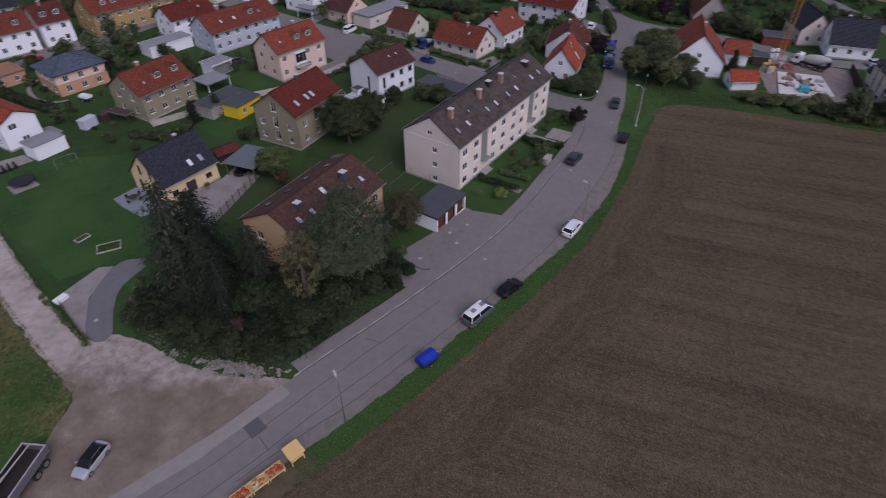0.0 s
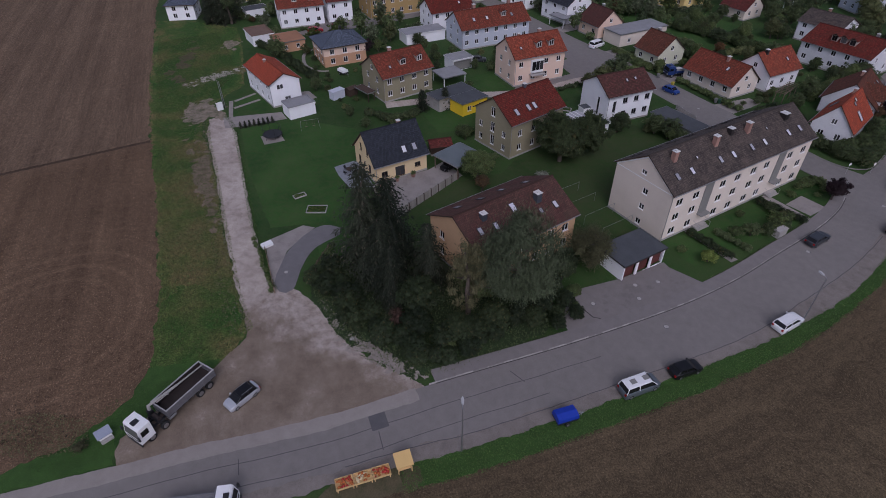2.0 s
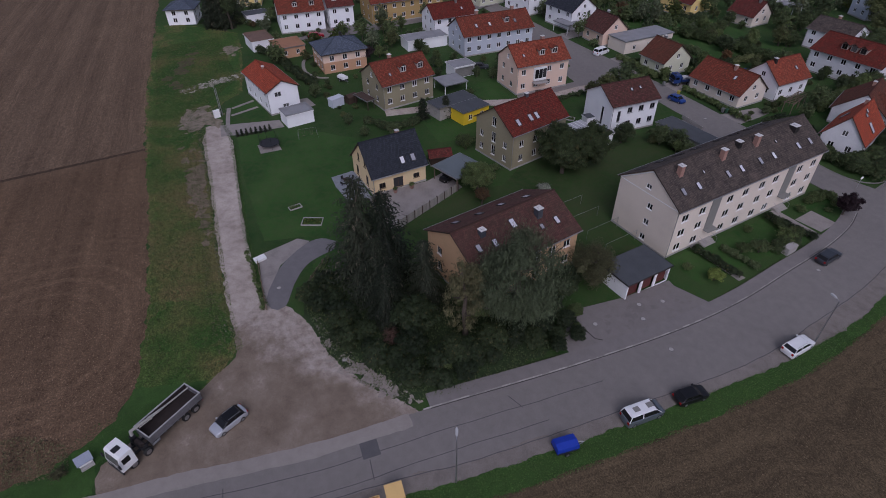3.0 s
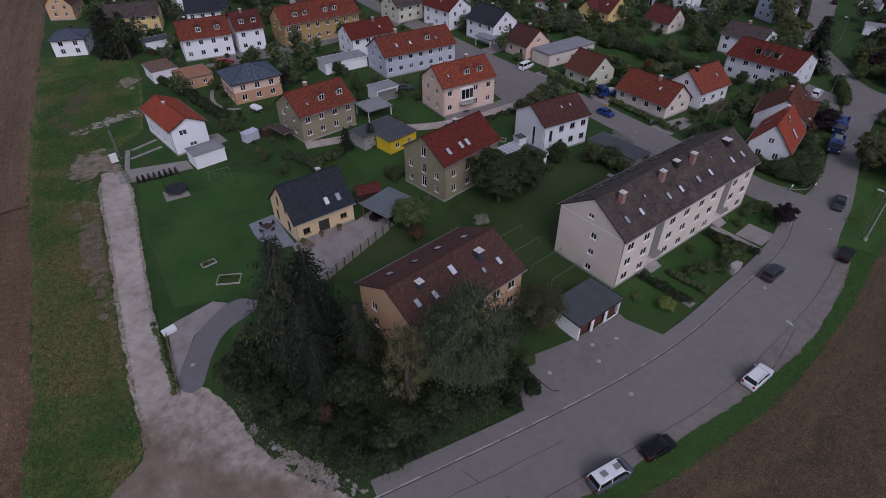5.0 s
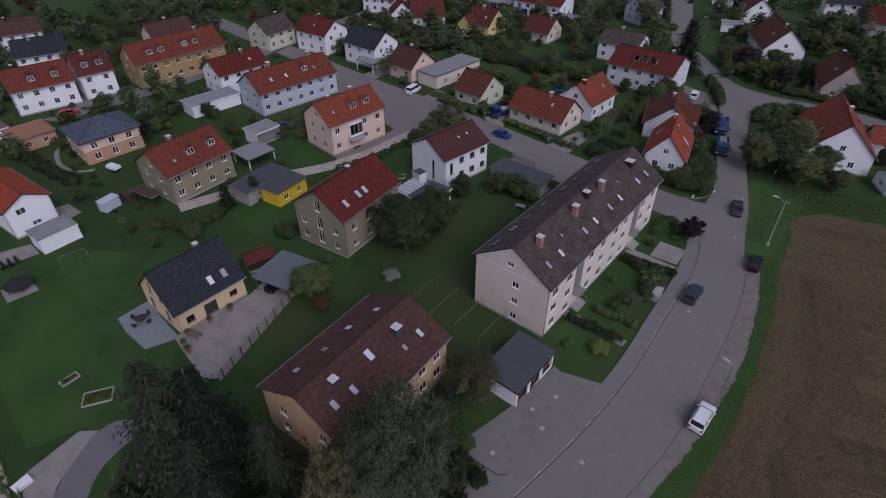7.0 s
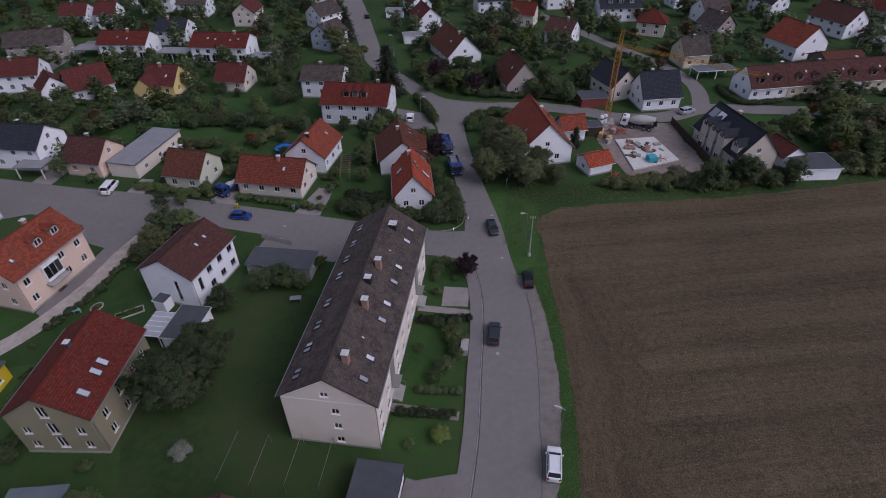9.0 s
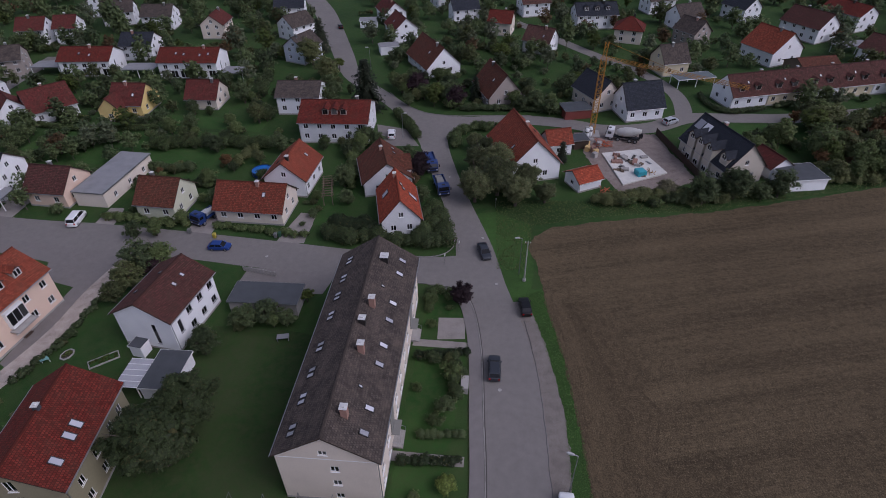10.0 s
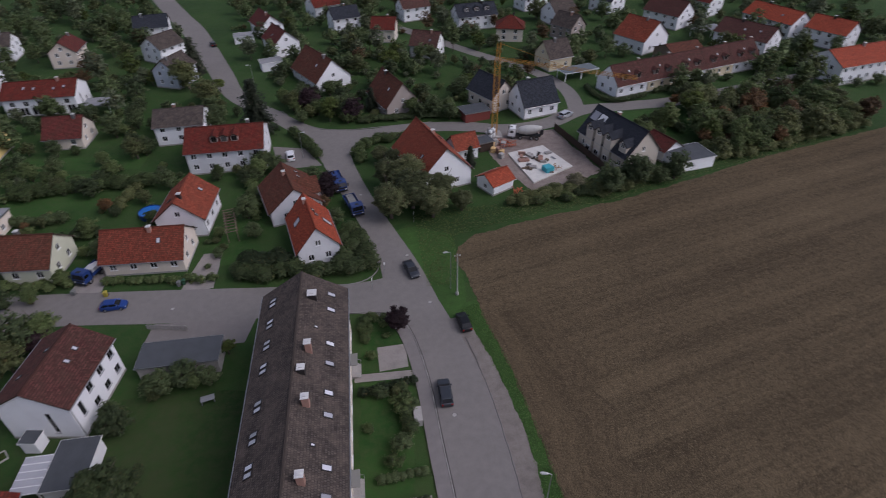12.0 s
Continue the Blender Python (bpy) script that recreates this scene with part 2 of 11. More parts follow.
def place_material():
    """Trodden ground: brown mud that passes into the pale gravel of a track, with an uneven border."""
    m, nt, p, tc = blank("trodden_gravel", 0.92, 0, 0.2)
    v = tc.outputs["Object"]
    n0, n1, n2, n3 = noise_node(nt, v, 0.25, 5, 0.65), noise_node(nt, v, 0.2, 7, 0.7), noise_node(nt, v, 0.8, 5, 0.65), noise_node(nt, v, 14.0, 3, 0.8)
    mud = ramp2(nt, n1, [(0.34, (0.15, 0.115, 0.085)), (0.5, (0.195, 0.153, 0.117)), (0.63, (0.245, 0.20, 0.16)), (0.72, (0.36, 0.31, 0.26))])
    pale = ramp2(nt, n2, [(0.34, (0.235, 0.192, 0.16)), (0.6, (0.39, 0.335, 0.295))])
    dot = nt.nodes.new("ShaderNodeVectorMath")
    dot.operation = "DOT_PRODUCT"
    nt.links.new(v, dot.inputs[0])
    dot.inputs[1].default_value = (-0.52, 0.854, 0)
    off = math_node(nt, "SUBTRACT", dot.outputs["Value"], 37.4)
    off = math_node(nt, "ADD", off, math_node(nt, "MULTIPLY", math_node(nt, "SUBTRACT", n0, 0.5), 12.0))
    fac = math_node(nt, "MULTIPLY", off, 0.3)
    cl = nt.nodes.new("ShaderNodeClamp")
    nt.links.new(fac, cl.inputs[0])
    c = mix_col(nt, cl.outputs[0], mud, pale)
    c = mix_col(nt, 0.7, c, ramp2(nt, n3, [(0.25, (0.5, 0.5, 0.5)), (0.75, (1.5, 1.5, 1.5))]), "MULTIPLY")
    nt.links.new(c, p.inputs["Base Color"])
    bump(nt, p, n3, 0.6, 0.04)
    return m


def meadow_material(name, green):
    """Unmown meadow: fresh green, yellowed and brown trampled streaks."""
    m, nt, p, tc = blank(name, 0.92, 0, 0.15)
    v = tc.outputs["Object"]
    n1, n2, n3, n4 = noise_node(nt, v, 0.11, 4, 0.6), noise_node(nt, v, 0.42, 4, 0.6), noise_node(nt, v, 5.0, 3, 0.7), noise_node(nt, v, 0.05, 3, 0.5)
    c = ramp2(nt, n1, [(0.30 + green, (0.036, 0.084, 0.020)), (0.41 + green, (0.070, 0.102, 0.030)), (0.50 + green, (0.108, 0.108, 0.042)), (0.62 + green, (0.140, 0.110, 0.056))])
    c = mix_col(nt, ramp2(nt, n2, [(0.49 + green * 0.5, (0, 0, 0)), (0.64 + green * 0.5, (0.6, 0.6, 0.6))]), c, (0.118, 0.100, 0.044))
    c = mix_col(nt, ramp2(nt, n4, [(0.36, (0.6, 0.6, 0.6)), (0.52, (0, 0, 0))]), c, (0.040, 0.086, 0.020))
    c = mix_col(nt, 0.75, c, ramp2(nt, n3, [(0.36, (0.32, 0.34, 0.32)), (0.66, (1.75, 1.72, 1.55))]), "MULTIPLY")
    c = mix_col(nt, 0.6, c, ramp2(nt, noise_node(nt, v, 1.5, 4, 0.65), [(0.36, (0.5, 0.55, 0.5)), (0.64, (1.5, 1.45, 1.4))]), "MULTIPLY")
    nt.links.new(c, p.inputs["Base Color"])
    bump(nt, p, n3, 0.9, 0.1)
    return m


GRASS, LAWN = grass_material(), lawn_material()
# a darker, duller green than the other lawns
LAWN_DULL = lawn_material("dull_lawn", ((0.022, 0.050, 0.013), (0.033, 0.065, 0.018), (0.048, 0.068, 0.025)), (0.058, 0.060, 0.028))
VERGE = gravel_material("verge_turf", (0.046, 0.102, 0.022), (0.032, 0.066, 0.017), 0.5, 9.0)
ROUGH, ROUGH_GREEN = meadow_material("rough_meadow", 0.0), meadow_material("rough_green_meadow", 0.12)
# weeds and the shade of the trees together set this dark turf colour
THICKET = gravel_material("weedy_shade_toned_turf", (0.034, 0.058, 0.022), (0.022, 0.030, 0.014), 0.5, 6.0)
SOIL_E = soil_material("soil_east", 74, 0.3, (0.134, 0.101, 0.060), (0.055, 0.041, 0.0255))
SOIL_HEAD = soil_material("soil_headland", 0, 0.24, (0.132, 0.099, 0.059), (0.053, 0.039, 0.0245), along="UV")
SOIL_W = soil_material("soil_west", -80, 0.14, (0.175, 0.116, 0.072), (0.074, 0.047, 0.030), (0.34, 0.24, 0.155), 0.75, rings=(-73.0, -16.0, 3.1, 24.0))
GRAVEL = gravel_material("lane_gravel", (0.45, 0.39, 0.345), (0.25, 0.205, 0.17))
STONES = gravel_material("pale_stones", (0.25, 0.205, 0.16), (0.06, 0.07, 0.028), 0.75, 4.0)
ASPHALT = asphalt_material("asphalt", (0.194, 0.178, 0.166))
GUTTER = asphalt_material("gutter_asphalt", (0.075, 0.068, 0.064))
ASPHALT_OLD = asphalt_material("asphalt_worn", (0.19, 0.172, 0.162))
CHALK = gravel_material("chalky_rubble", (0.42, 0.39, 0.34), (0.12, 0.12, 0.07), 0.6, 5.0)
SHOULDER = gravel_material("road_shoulder_grit", (0.33, 0.29, 0.255), (0.20, 0.174, 0.152), 0.5, 10.0)
MARGIN = gravel_material("road_margin_grit", (0.22, 0.195, 0.175), (0.15, 0.13, 0.115), 0.5)
ASPHALT_DRIVE = asphalt_material("asphalt_drive", (0.16, 0.152, 0.155))
L_BIRCH = foliage("leaves_birch", (0.122, 0.122, 0.062), dry=(0.16, 0.13, 0.065), dryness=0.1)
ASPHALT_NEW = asphalt_material("asphalt_dark", (0.10, 0.097, 0.10))
TAR = asphalt_material("tar_joint", (0.095, 0.088, 0.09))
PAVING = surface("concrete_paving", (0.27, 0.243, 0.225), 0.85, big=0.5, fine=5, vary=0.35)
KERB_GREY = surface("grey_kerb", (0.215, 0.20, 0.19), 0.8, fine=10)
KERB = surface("granite_kerb", (0.34, 0.318, 0.30), 0.8, big=1.2, fine=10, vary=0.4, hue=0.7)
CONCRETE = surface("concrete", (0.36, 0.34, 0.32), 0.85, big=0.8, vary=0.3)
# a darker white than the plain white render
OFF_WHITE = surface("off_white_render", (0.68, 0.68, 0.70), 0.88, big=0.4, vary=0.2, relief=0.06)
WHITE = surface("white_render", (0.84, 0.84, 0.86), 0.85, big=0.4, vary=0.1, relief=0.05)
CREAM = surface("cream_render", (0.70, 0.615, 0.53), 0.88, big=0.3, vary=0.14, relief=0.05)
YELLOWISH = surface("pale_yellow_render", (0.72, 0.56, 0.33), 0.88, big=0.3, vary=0.12, relief=0.05)
APRICOT = surface("apricot_render", (0.60, 0.39, 0.225), 0.88, big=0.3, vary=0.14, relief=0.05)
PINK = surface("pale_pink_render", (0.72, 0.54, 0.43), 0.88, big=0.3, vary=0.12, relief=0.05)
GREYBLUE = surface("grey_blue_render", (0.50, 0.53, 0.60), 0.88, big=0.3, vary=0.12, relief=0.05)
KHAKI = surface("khaki_render", (0.27, 0.24, 0.155), 0.9, big=0.3, vary=0.2, relief=0.05)
OCHRE = surface("ochre_render", (0.40, 0.275, 0.115), 0.9, big=0.3, vary=0.15, relief=0.05)
LEMON = surface("yellow_render", (0.74, 0.56, 0.23), 0.9, big=0.3, vary=0.12, relief=0.05)
BRICKY = surface("orange_render", (0.52, 0.30, 0.18), 0.9, big=0.3, vary=0.15, relief=0.05)
PALEYELLOW = surface("straw_render", (0.66, 0.57, 0.40), 0.9, big=0.3, vary=0.12, relief=0.05)
GREYCREAM = surface("grey_cream_render", (0.52, 0.47, 0.40), 0.9, big=0.3, vary=0.12, relief=0.05)
PALEGREEN = surface("pale_green_render", (0.60, 0.60, 0.46), 0.9, big=0.3, vary=0.12, relief=0.05)
TAUPE = surface("taupe_render", (0.36, 0.31, 0.28), 0.9, big=0.3, vary=0.15, relief=0.05)
YELLOWPAINT = surface("bright_yellow_paint", (0.75, 0.52, 0.02), 0.6, vary=0.1)
R_ORANGE = roof_tiles("roof_orange", (0.36, 0.07, 0.034), moss_amount=0.2)
R_RED = roof_tiles("roof_red", (0.145, 0.024, 0.016), moss_amount=0.3)
R_RUST = roof_tiles("roof_rust", (0.27, 0.062, 0.034), moss_amount=0.3)
R_RUST_MID = roof_tiles("roof_rust_mid", (0.20, 0.048, 0.028), moss_amount=0.3)
R_RUST_DARK = roof_tiles("roof_rust_dark", (0.135, 0.045, 0.028), moss_amount=0.35)
R_DEEP = roof_tiles("roof_dark_red", (0.13, 0.030, 0.025), moss_amount=0.35)
R_BROWN = roof_tiles("roof_brown", (0.105, 0.048, 0.04), moss_amount=0.4)
R_MAROON = roof_tiles("roof_maroon", (0.10, 0.038, 0.032), moss_amount=0.3)
R_GREY = roof_tiles("roof_weathered_grey", (0.074, 0.060, 0.053), moss=(0.18, 0.138, 0.113), moss_amount=0.5)
R_SLATE = roof_tiles("roof_anthracite", (0.036, 0.04, 0.052), moss_amount=0.08)
R_BLUE = roof_tiles("roof_blue_grey", (0.10, 0.12, 0.16), moss_amount=0.15)
FELT = surface("roof_felt", (0.07, 0.076, 0.084), 0.9, big=0.5, vary=0.25)
FELT_PALE = surface("pale_flat_roof", (0.26, 0.26, 0.27), 0.8, big=0.4, vary=0.25)
SHEET = surface("corrugated_sheet", (0.14, 0.165, 0.175), 0.6, 0.1, vary=0.2)
WHITEPAINT = surface("white_paint", (0.8, 0.8, 0.8), 0.5, vary=0.06)
GLASS = glass_material("window_glass")
# sky mirrored in roof windows is put into a pale base colour
SKYGLASS = glass_material("sky_toned_roof_glass", 0.25, 0.65, 0.1, 0.75, 0.8)
ZINC = surface("zinc", (0.36, 0.36, 0.37), 0.4, 0.8, vary=0.15)
COPPERY = surface("dark_metal", (0.06, 0.055, 0.055), 0.45, 0.6, vary=0.2)
# near-white colour stands in for the glint of sky on metal caps
CAP = surface("sky_glint_chimney_cap", (0.62, 0.61, 0.60), 0.5, vary=0.2)
CHIMNEY = surface("chimney_brick", (0.33, 0.19, 0.15), 0.9, fine=8, vary=0.25)
WOOD = surface("weathered_wood", (0.17, 0.125, 0.09), 0.85, fine=12, vary=0.35, hue=0.3)
WOOD_NEW = surface("new_pine", (0.62, 0.42, 0.19), 0.7, fine=12, vary=0.15)
DARKWOOD = surface("dark_wood", (0.055, 0.035, 0.025), 0.8, fine=12, vary=0.3)
REDPAINT = surface("red_brown_paint", (0.20, 0.05, 0.04), 0.6, vary=0.2)
BARK = surface("bark", (0.10, 0.08, 0.065), 0.95, fine=9, vary=0.4, relief=0.5)
CLAD = surface("slate_cladding", (0.062, 0.070, 0.085), 0.5, vary=0.2)
GREYPANEL = surface("grey_panel", (0.22, 0.215, 0.20), 0.6, vary=0.12)
L_MID = foliage("leaves_mid", (0.108, 0.152, 0.055), dryness=0.1)
L_DARK = foliage("leaves_dark", (0.080, 0.112, 0.048), dryness=0.06)
L_OAK = foliage("leaves_oak", (0.062, 0.088, 0.034), dry=(0.10, 0.09, 0.035), dryness=0.04)
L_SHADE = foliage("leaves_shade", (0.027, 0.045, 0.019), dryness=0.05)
L_OLIVE = foliage("leaves_olive", (0.122, 0.145, 0.058), dryness=0.15)
L_WILLOW = foliage("leaves_willow", (0.132, 0.168, 0.092), dry=(0.19, 0.20, 0.12), dryness=0.05, spread=0.2)
L_RUST = foliage("leaves_rust", (0.135, 0.090, 0.046), dry=(0.16, 0.07, 0.02), dryness=0.3)
L_PURPLE = foliage("leaves_purple", (0.034, 0.018, 0.022), dry=(0.04, 0.02, 0.02), dryness=0.05)
L_NEEDLE = foliage("needles", (0.024, 0.036, 0.019), dry=(0.12, 0.105, 0.075), dryness=0.1)
L_BRIGHT = foliage("leaves_bright", (0.085, 0.12, 0.025), dryness=0.1)
L_STRAW = foliage("straw_grass", (0.19, 0.165, 0.10), dry=(0.24, 0.2, 0.13), dryness=0.1)
L_VERGE = foliage("verge_grass", (0.058, 0.125, 0.028), dry=(0.12, 0.13, 0.05), dryness=0.1)
L_WEED = foliage("weeds", (0.085, 0.125, 0.038), dry=(0.15, 0.12, 0.06), dryness=0.15, spread=0.5)

# ---- mesh tools ----
class MB:
    """Collects the faces of one mesh."""

    def __init__(self):
        self.v, self.f, self.m, self.uv = [], [], [], []
        self.o = []        # leaves only: the way each one faces

    def poly(self, pts, m=0, uv=None):
        i = len(self.v)
        self.v += [tuple(p) for p in pts]
        self.f.append(tuple(range(i, i + len(pts))))
        self.m.append(m)
        self.uv.append(uv or [(0.0, 0.0)] * len(pts))

    def hexa(self, b, t, m=0):
        """A solid from four points below and four above, both counter-clockwise from above."""
        self.poly(b[::-1], m)
        self.poly(t, m)
        for k in range(4):
            j = (k + 1) % 4
            self.poly((b[k], b[j], t[j], t[k]), m)

    def box(self, x0, y0, z0, x1, y1, z1, m=0):
        b = [(x0, y0, z0), (x1, y0, z0), (x1, y1, z0), (x0, y1, z0)]
        self.hexa(b, [(x, y, z1) for x, y, _ in b], m)

    def prism(self, outline, z0, z1, m=0):
        n = len(outline)
        self.poly([(x, y, z0) for x, y in outline[::-1]], m)
        self.poly([(x, y, z1) for x, y in outline], m)
        for k in range(n):
            (xa, ya), (xb, yb) = outline[k], outline[(k + 1) % n]
            self.poly([(xa, ya, z0), (xb, yb, z0), (xb, yb, z1), (xa, ya, z1)], m)

    def tube(self, p, q, r0, r1=None, n=8, m=0, caps=True):
        r1 = r0 if r1 is None else r1
        p, q = Vector(p), Vector(q)
        d = (q - p).normalized()
        a = d.orthogonal().normalized()
        b = d.cross(a)
        ring = lambda c, r: [c + (a * math.cos(2 * math.pi * k / n) + b * math.sin(2 * math.pi * k / n)) * r for k in range(n)]
        A, B = ring(p, r0), ring(q, r1)
        for k in range(n):
            j = (k + 1) % n
            self.poly((A[k], A[j], B[j], B[k]), m)
        if caps:
            self.poly(A[::-1], m)
            self.poly(B, m)

    def loft(self, rings, m=0, caps=True):
        for A, B in zip(rings, rings[1:]):
            n = len(A)
            for k in range(n):
                j = (k + 1) % n
                self.poly((A[k], A[j], B[j], B[k]), m)
        if caps:
            self.poly(rings[0][::-1], m)
            self.poly(rings[-1], m)

    def mesh(self, name, mats, smooth=False, weld=False):
        if self.o:
            k = len(self.f[0])
            return leaf_mesh(name, np.array(self.v).reshape(-1, k, 3), np.concatenate(self.o), mats, self.m)
        me = bpy.data.meshes.new(name)
        me.from_pydata(self.v, [], self.f)
        for mt in mats if isinstance(mats, (list, tuple)) else [mats]:
            me.materials.append(mt)
        me.polygons.foreach_set("material_index", self.m)
        if any(any(c != (0.0, 0.0) for c in u) for u in self.uv):
            lay = me.uv_layers.new(name="UVMap")
            lay.data.foreach_set("uv", [c for u in self.uv for pt in u for c in pt])
        if weld or smooth:
            bm = bmesh.new()
            bm.from_mesh(me)
            bmesh.ops.remove_doubles(bm, verts=bm.verts, dist=1e-4)
            bmesh.ops.recalc_face_normals(bm, faces=bm.faces)
            bm.to_mesh(me)
            bm.free()
        if smooth:
            me.shade_smooth()
        me.update()
        return me


def leaf_mesh(name, F, O, mats, m):
    """Many separate leaves of k corners each; they are shaded softly, by the way that their spray faces."""
    n, k = F.shape[:2]
    g = np.cross(F[:, 1] - F[:, 0], F[:, 2] - F[:, 0])
    g /= np.linalg.norm(g, axis=1)[:, None] + 1e-12
    back = (g * O).sum(1) < 0
    F = np.where(back[:, None, None], F[:, ::-1], F)
    g = np.where(back[:, None], -g, g)
    N = O / (np.linalg.norm(O, axis=1)[:, None] + 1e-9) + g * 0.55
    N /= np.linalg.norm(N, axis=1)[:, None] + 1e-9
    me = bpy.data.meshes.new(name)
    me.vertices.add(n * k)
    me.vertices.foreach_set("co", F.ravel())
    me.loops.add(n * k)
    me.loops.foreach_set("vertex_index", np.arange(n * k, dtype=np.int32))
    me.polygons.add(n)
    me.polygons.foreach_set("loop_start", np.arange(0, n * k, k, dtype=np.int32))
    for mt in mats if isinstance(mats, (list, tuple)) else [mats]:
        me.materials.append(mt)
    me.polygons.foreach_set("material_index", np.array(m, dtype=np.int32))
    me.update(calc_edges=True)
    me.shade_smooth()
    me.attributes.new("custom_normal", "FLOAT_VECTOR", "POINT").data.foreach_set("vector", np.repeat(N, k, 0).ravel())
    me.update()
    return me


def part(name, mb, mats, parent=None, label="", at=None, smooth=False):
    """One mesh object, under a thing or a part of it."""
    me = mb.mesh(name, mats, smooth) if isinstance(mb, MB) else mb
    ob = new(name, me)
    ob.parent = parent
    if at is not None:
        ob.matrix_basis = at
    return tagged(ob, label)


def thing(name, label, category, at, group="", kind=""):
    ob = new(name)
    ob.empty_display_size = 0.5
    ob.matrix_basis = at
    return tagged(ob, label, category, group, kind)


def single(name, mb, mats, label, category, at=None, group="", kind="", smooth=False):
    ob = part(name, mb, mats, None, label, at, smooth)
    return tagged(ob, "", category, group, kind)


def smooth_line(pts, step=2.0):
    """A Catmull-Rom line through the points."""
    P = [Vector((p[0], p[1])) for p in pts]
    P = [2 * P[0] - P[1], *P, 2 * P[-1] - P[-2]]
    out = []
    for a, b, c, d in zip(P, P[1:], P[2:], P[3:]):
        n = max(1, int((c - b).length / step))
        for k in range(n):
            t = k / n
            out.append(0.5 * (2 * b + (c - a) * t + (2 * a - 5 * b + 4 * c - d) * t * t + (3 * b - a - 3 * c + d) * t ** 3))
    out.append(P[-2])
    return [(p.x, p.y) for p in out]


def resample(line, n):
    L = [0.0]
    for a, b in zip(line, line[1:]):
        L.append(L[-1] + math.dist(a, b))
    xs = np.linspace(0, L[-1], n)
    return list(zip(np.interp(xs, L, [p[0] for p in line]), np.interp(xs, L, [p[1] for p in line])))


def side_line(line, d):
    """The line moved d metres to its left."""
    out = []
    for k, p in enumerate(line):
        a, b = line[max(0, k - 1)], line[min(len(line) - 1, k + 1)]
        l = math.dist(a, b) or 1
        out.append((p[0] - (b[1] - a[1]) / l * d, p[1] + (b[0] - a[0]) / l * d))
    return out


def ribbon(mb, left, right, z, m=0, thick=0.0):
    """A strip between two lines, with sides if thick."""
    n = max(len(left), len(right))
    A, B = resample(left, n), resample(right, n)
    for k in range(n - 1):
        mb.poly([(*B[k], z), (*B[k + 1], z), (*A[k + 1], z), (*A[k], z)], m)
        if thick:
            mb.poly([(*B[k], z - thick), (*B[k + 1], z - thick), (*B[k + 1], z), (*B[k], z)], m)
            mb.poly([(*A[k + 1], z - thick), (*A[k], z - thick), (*A[k], z), (*A[k + 1], z)], m)


def ragged(outline, amp, step, seed):
    """An outline with an uneven, worn edge: wide bays and small bites."""
    out, n, run = [], len(outline), 0.0
    for k in range(n):
        a, b = outline[k], outline[(k + 1) % n]
        l = math.dist(a, b)
        far = abs(a[0]) > 300 or abs(b[0]) > 300 or abs(a[1]) > 330 or l < 0.05
        c = 1 if far else max(1, int(l / min(0.3, step)))
        for i in range(c):
            t = i / c
            q = run + l * t
            j = 0.0 if far else amp * (1.3 * noise.noise((q * 0.22, seed * 9.7, 0)) + 0.8 * noise.noise((q * 0.9, seed * 3.1, 5)) + 0.5 * noise.noise((q * 3.0, seed * 5.3, 9)))
            out.append((a[0] + (b[0] - a[0]) * t - (b[1] - a[1]) / max(l, 1e-6) * j, a[1] + (b[1] - a[1]) * t + (b[0] - a[0]) / max(l, 1e-6) * j))
        run += l
    return out


def sheet(name, outline, z, mat, label, category, amp=0.0, step=2.0, seed=1):
    """A flat piece of ground with an outline of any shape."""
    pts = ragged(outline, amp, step, seed) if amp else outline
    bm = bmesh.new()
    vs = [bm.verts.new((x, y, z)) for x, y in pts]
    f = bm.faces.new(vs)
    f.normal_update()
    if f.normal.z < 0:
        bmesh.ops.reverse_faces(bm, faces=[f])
    bmesh.ops.triangulate(bm, faces=bm.faces[:])
    me = bpy.data.meshes.new(name)
    bm.to_mesh(me)
    bm.free()
    me.materials.append(mat)
    return tagged(new(name, me), label, category, "", "structure")


def clip(poly, a, b, c):
    """The part of a 2D polygon where a*u + b*z <= c."""
    out = []
    for k in range(len(poly)):
        p, q = poly[k], poly[(k + 1) % len(poly)]
        dp, dq = a * p[0] + b * p[1] - c, a * q[0] + b * q[1] - c
        if dp <= 1e-9:
            out.append(p)
        if (dp < -1e-9 and dq > 1e-9) or (dp > 1e-9 and dq < -1e-9):
            t = dp / (dp - dq)
            out.append((p[0] + (q[0] - p[0]) * t, p[1] + (q[1] - p[1]) * t))
    return out


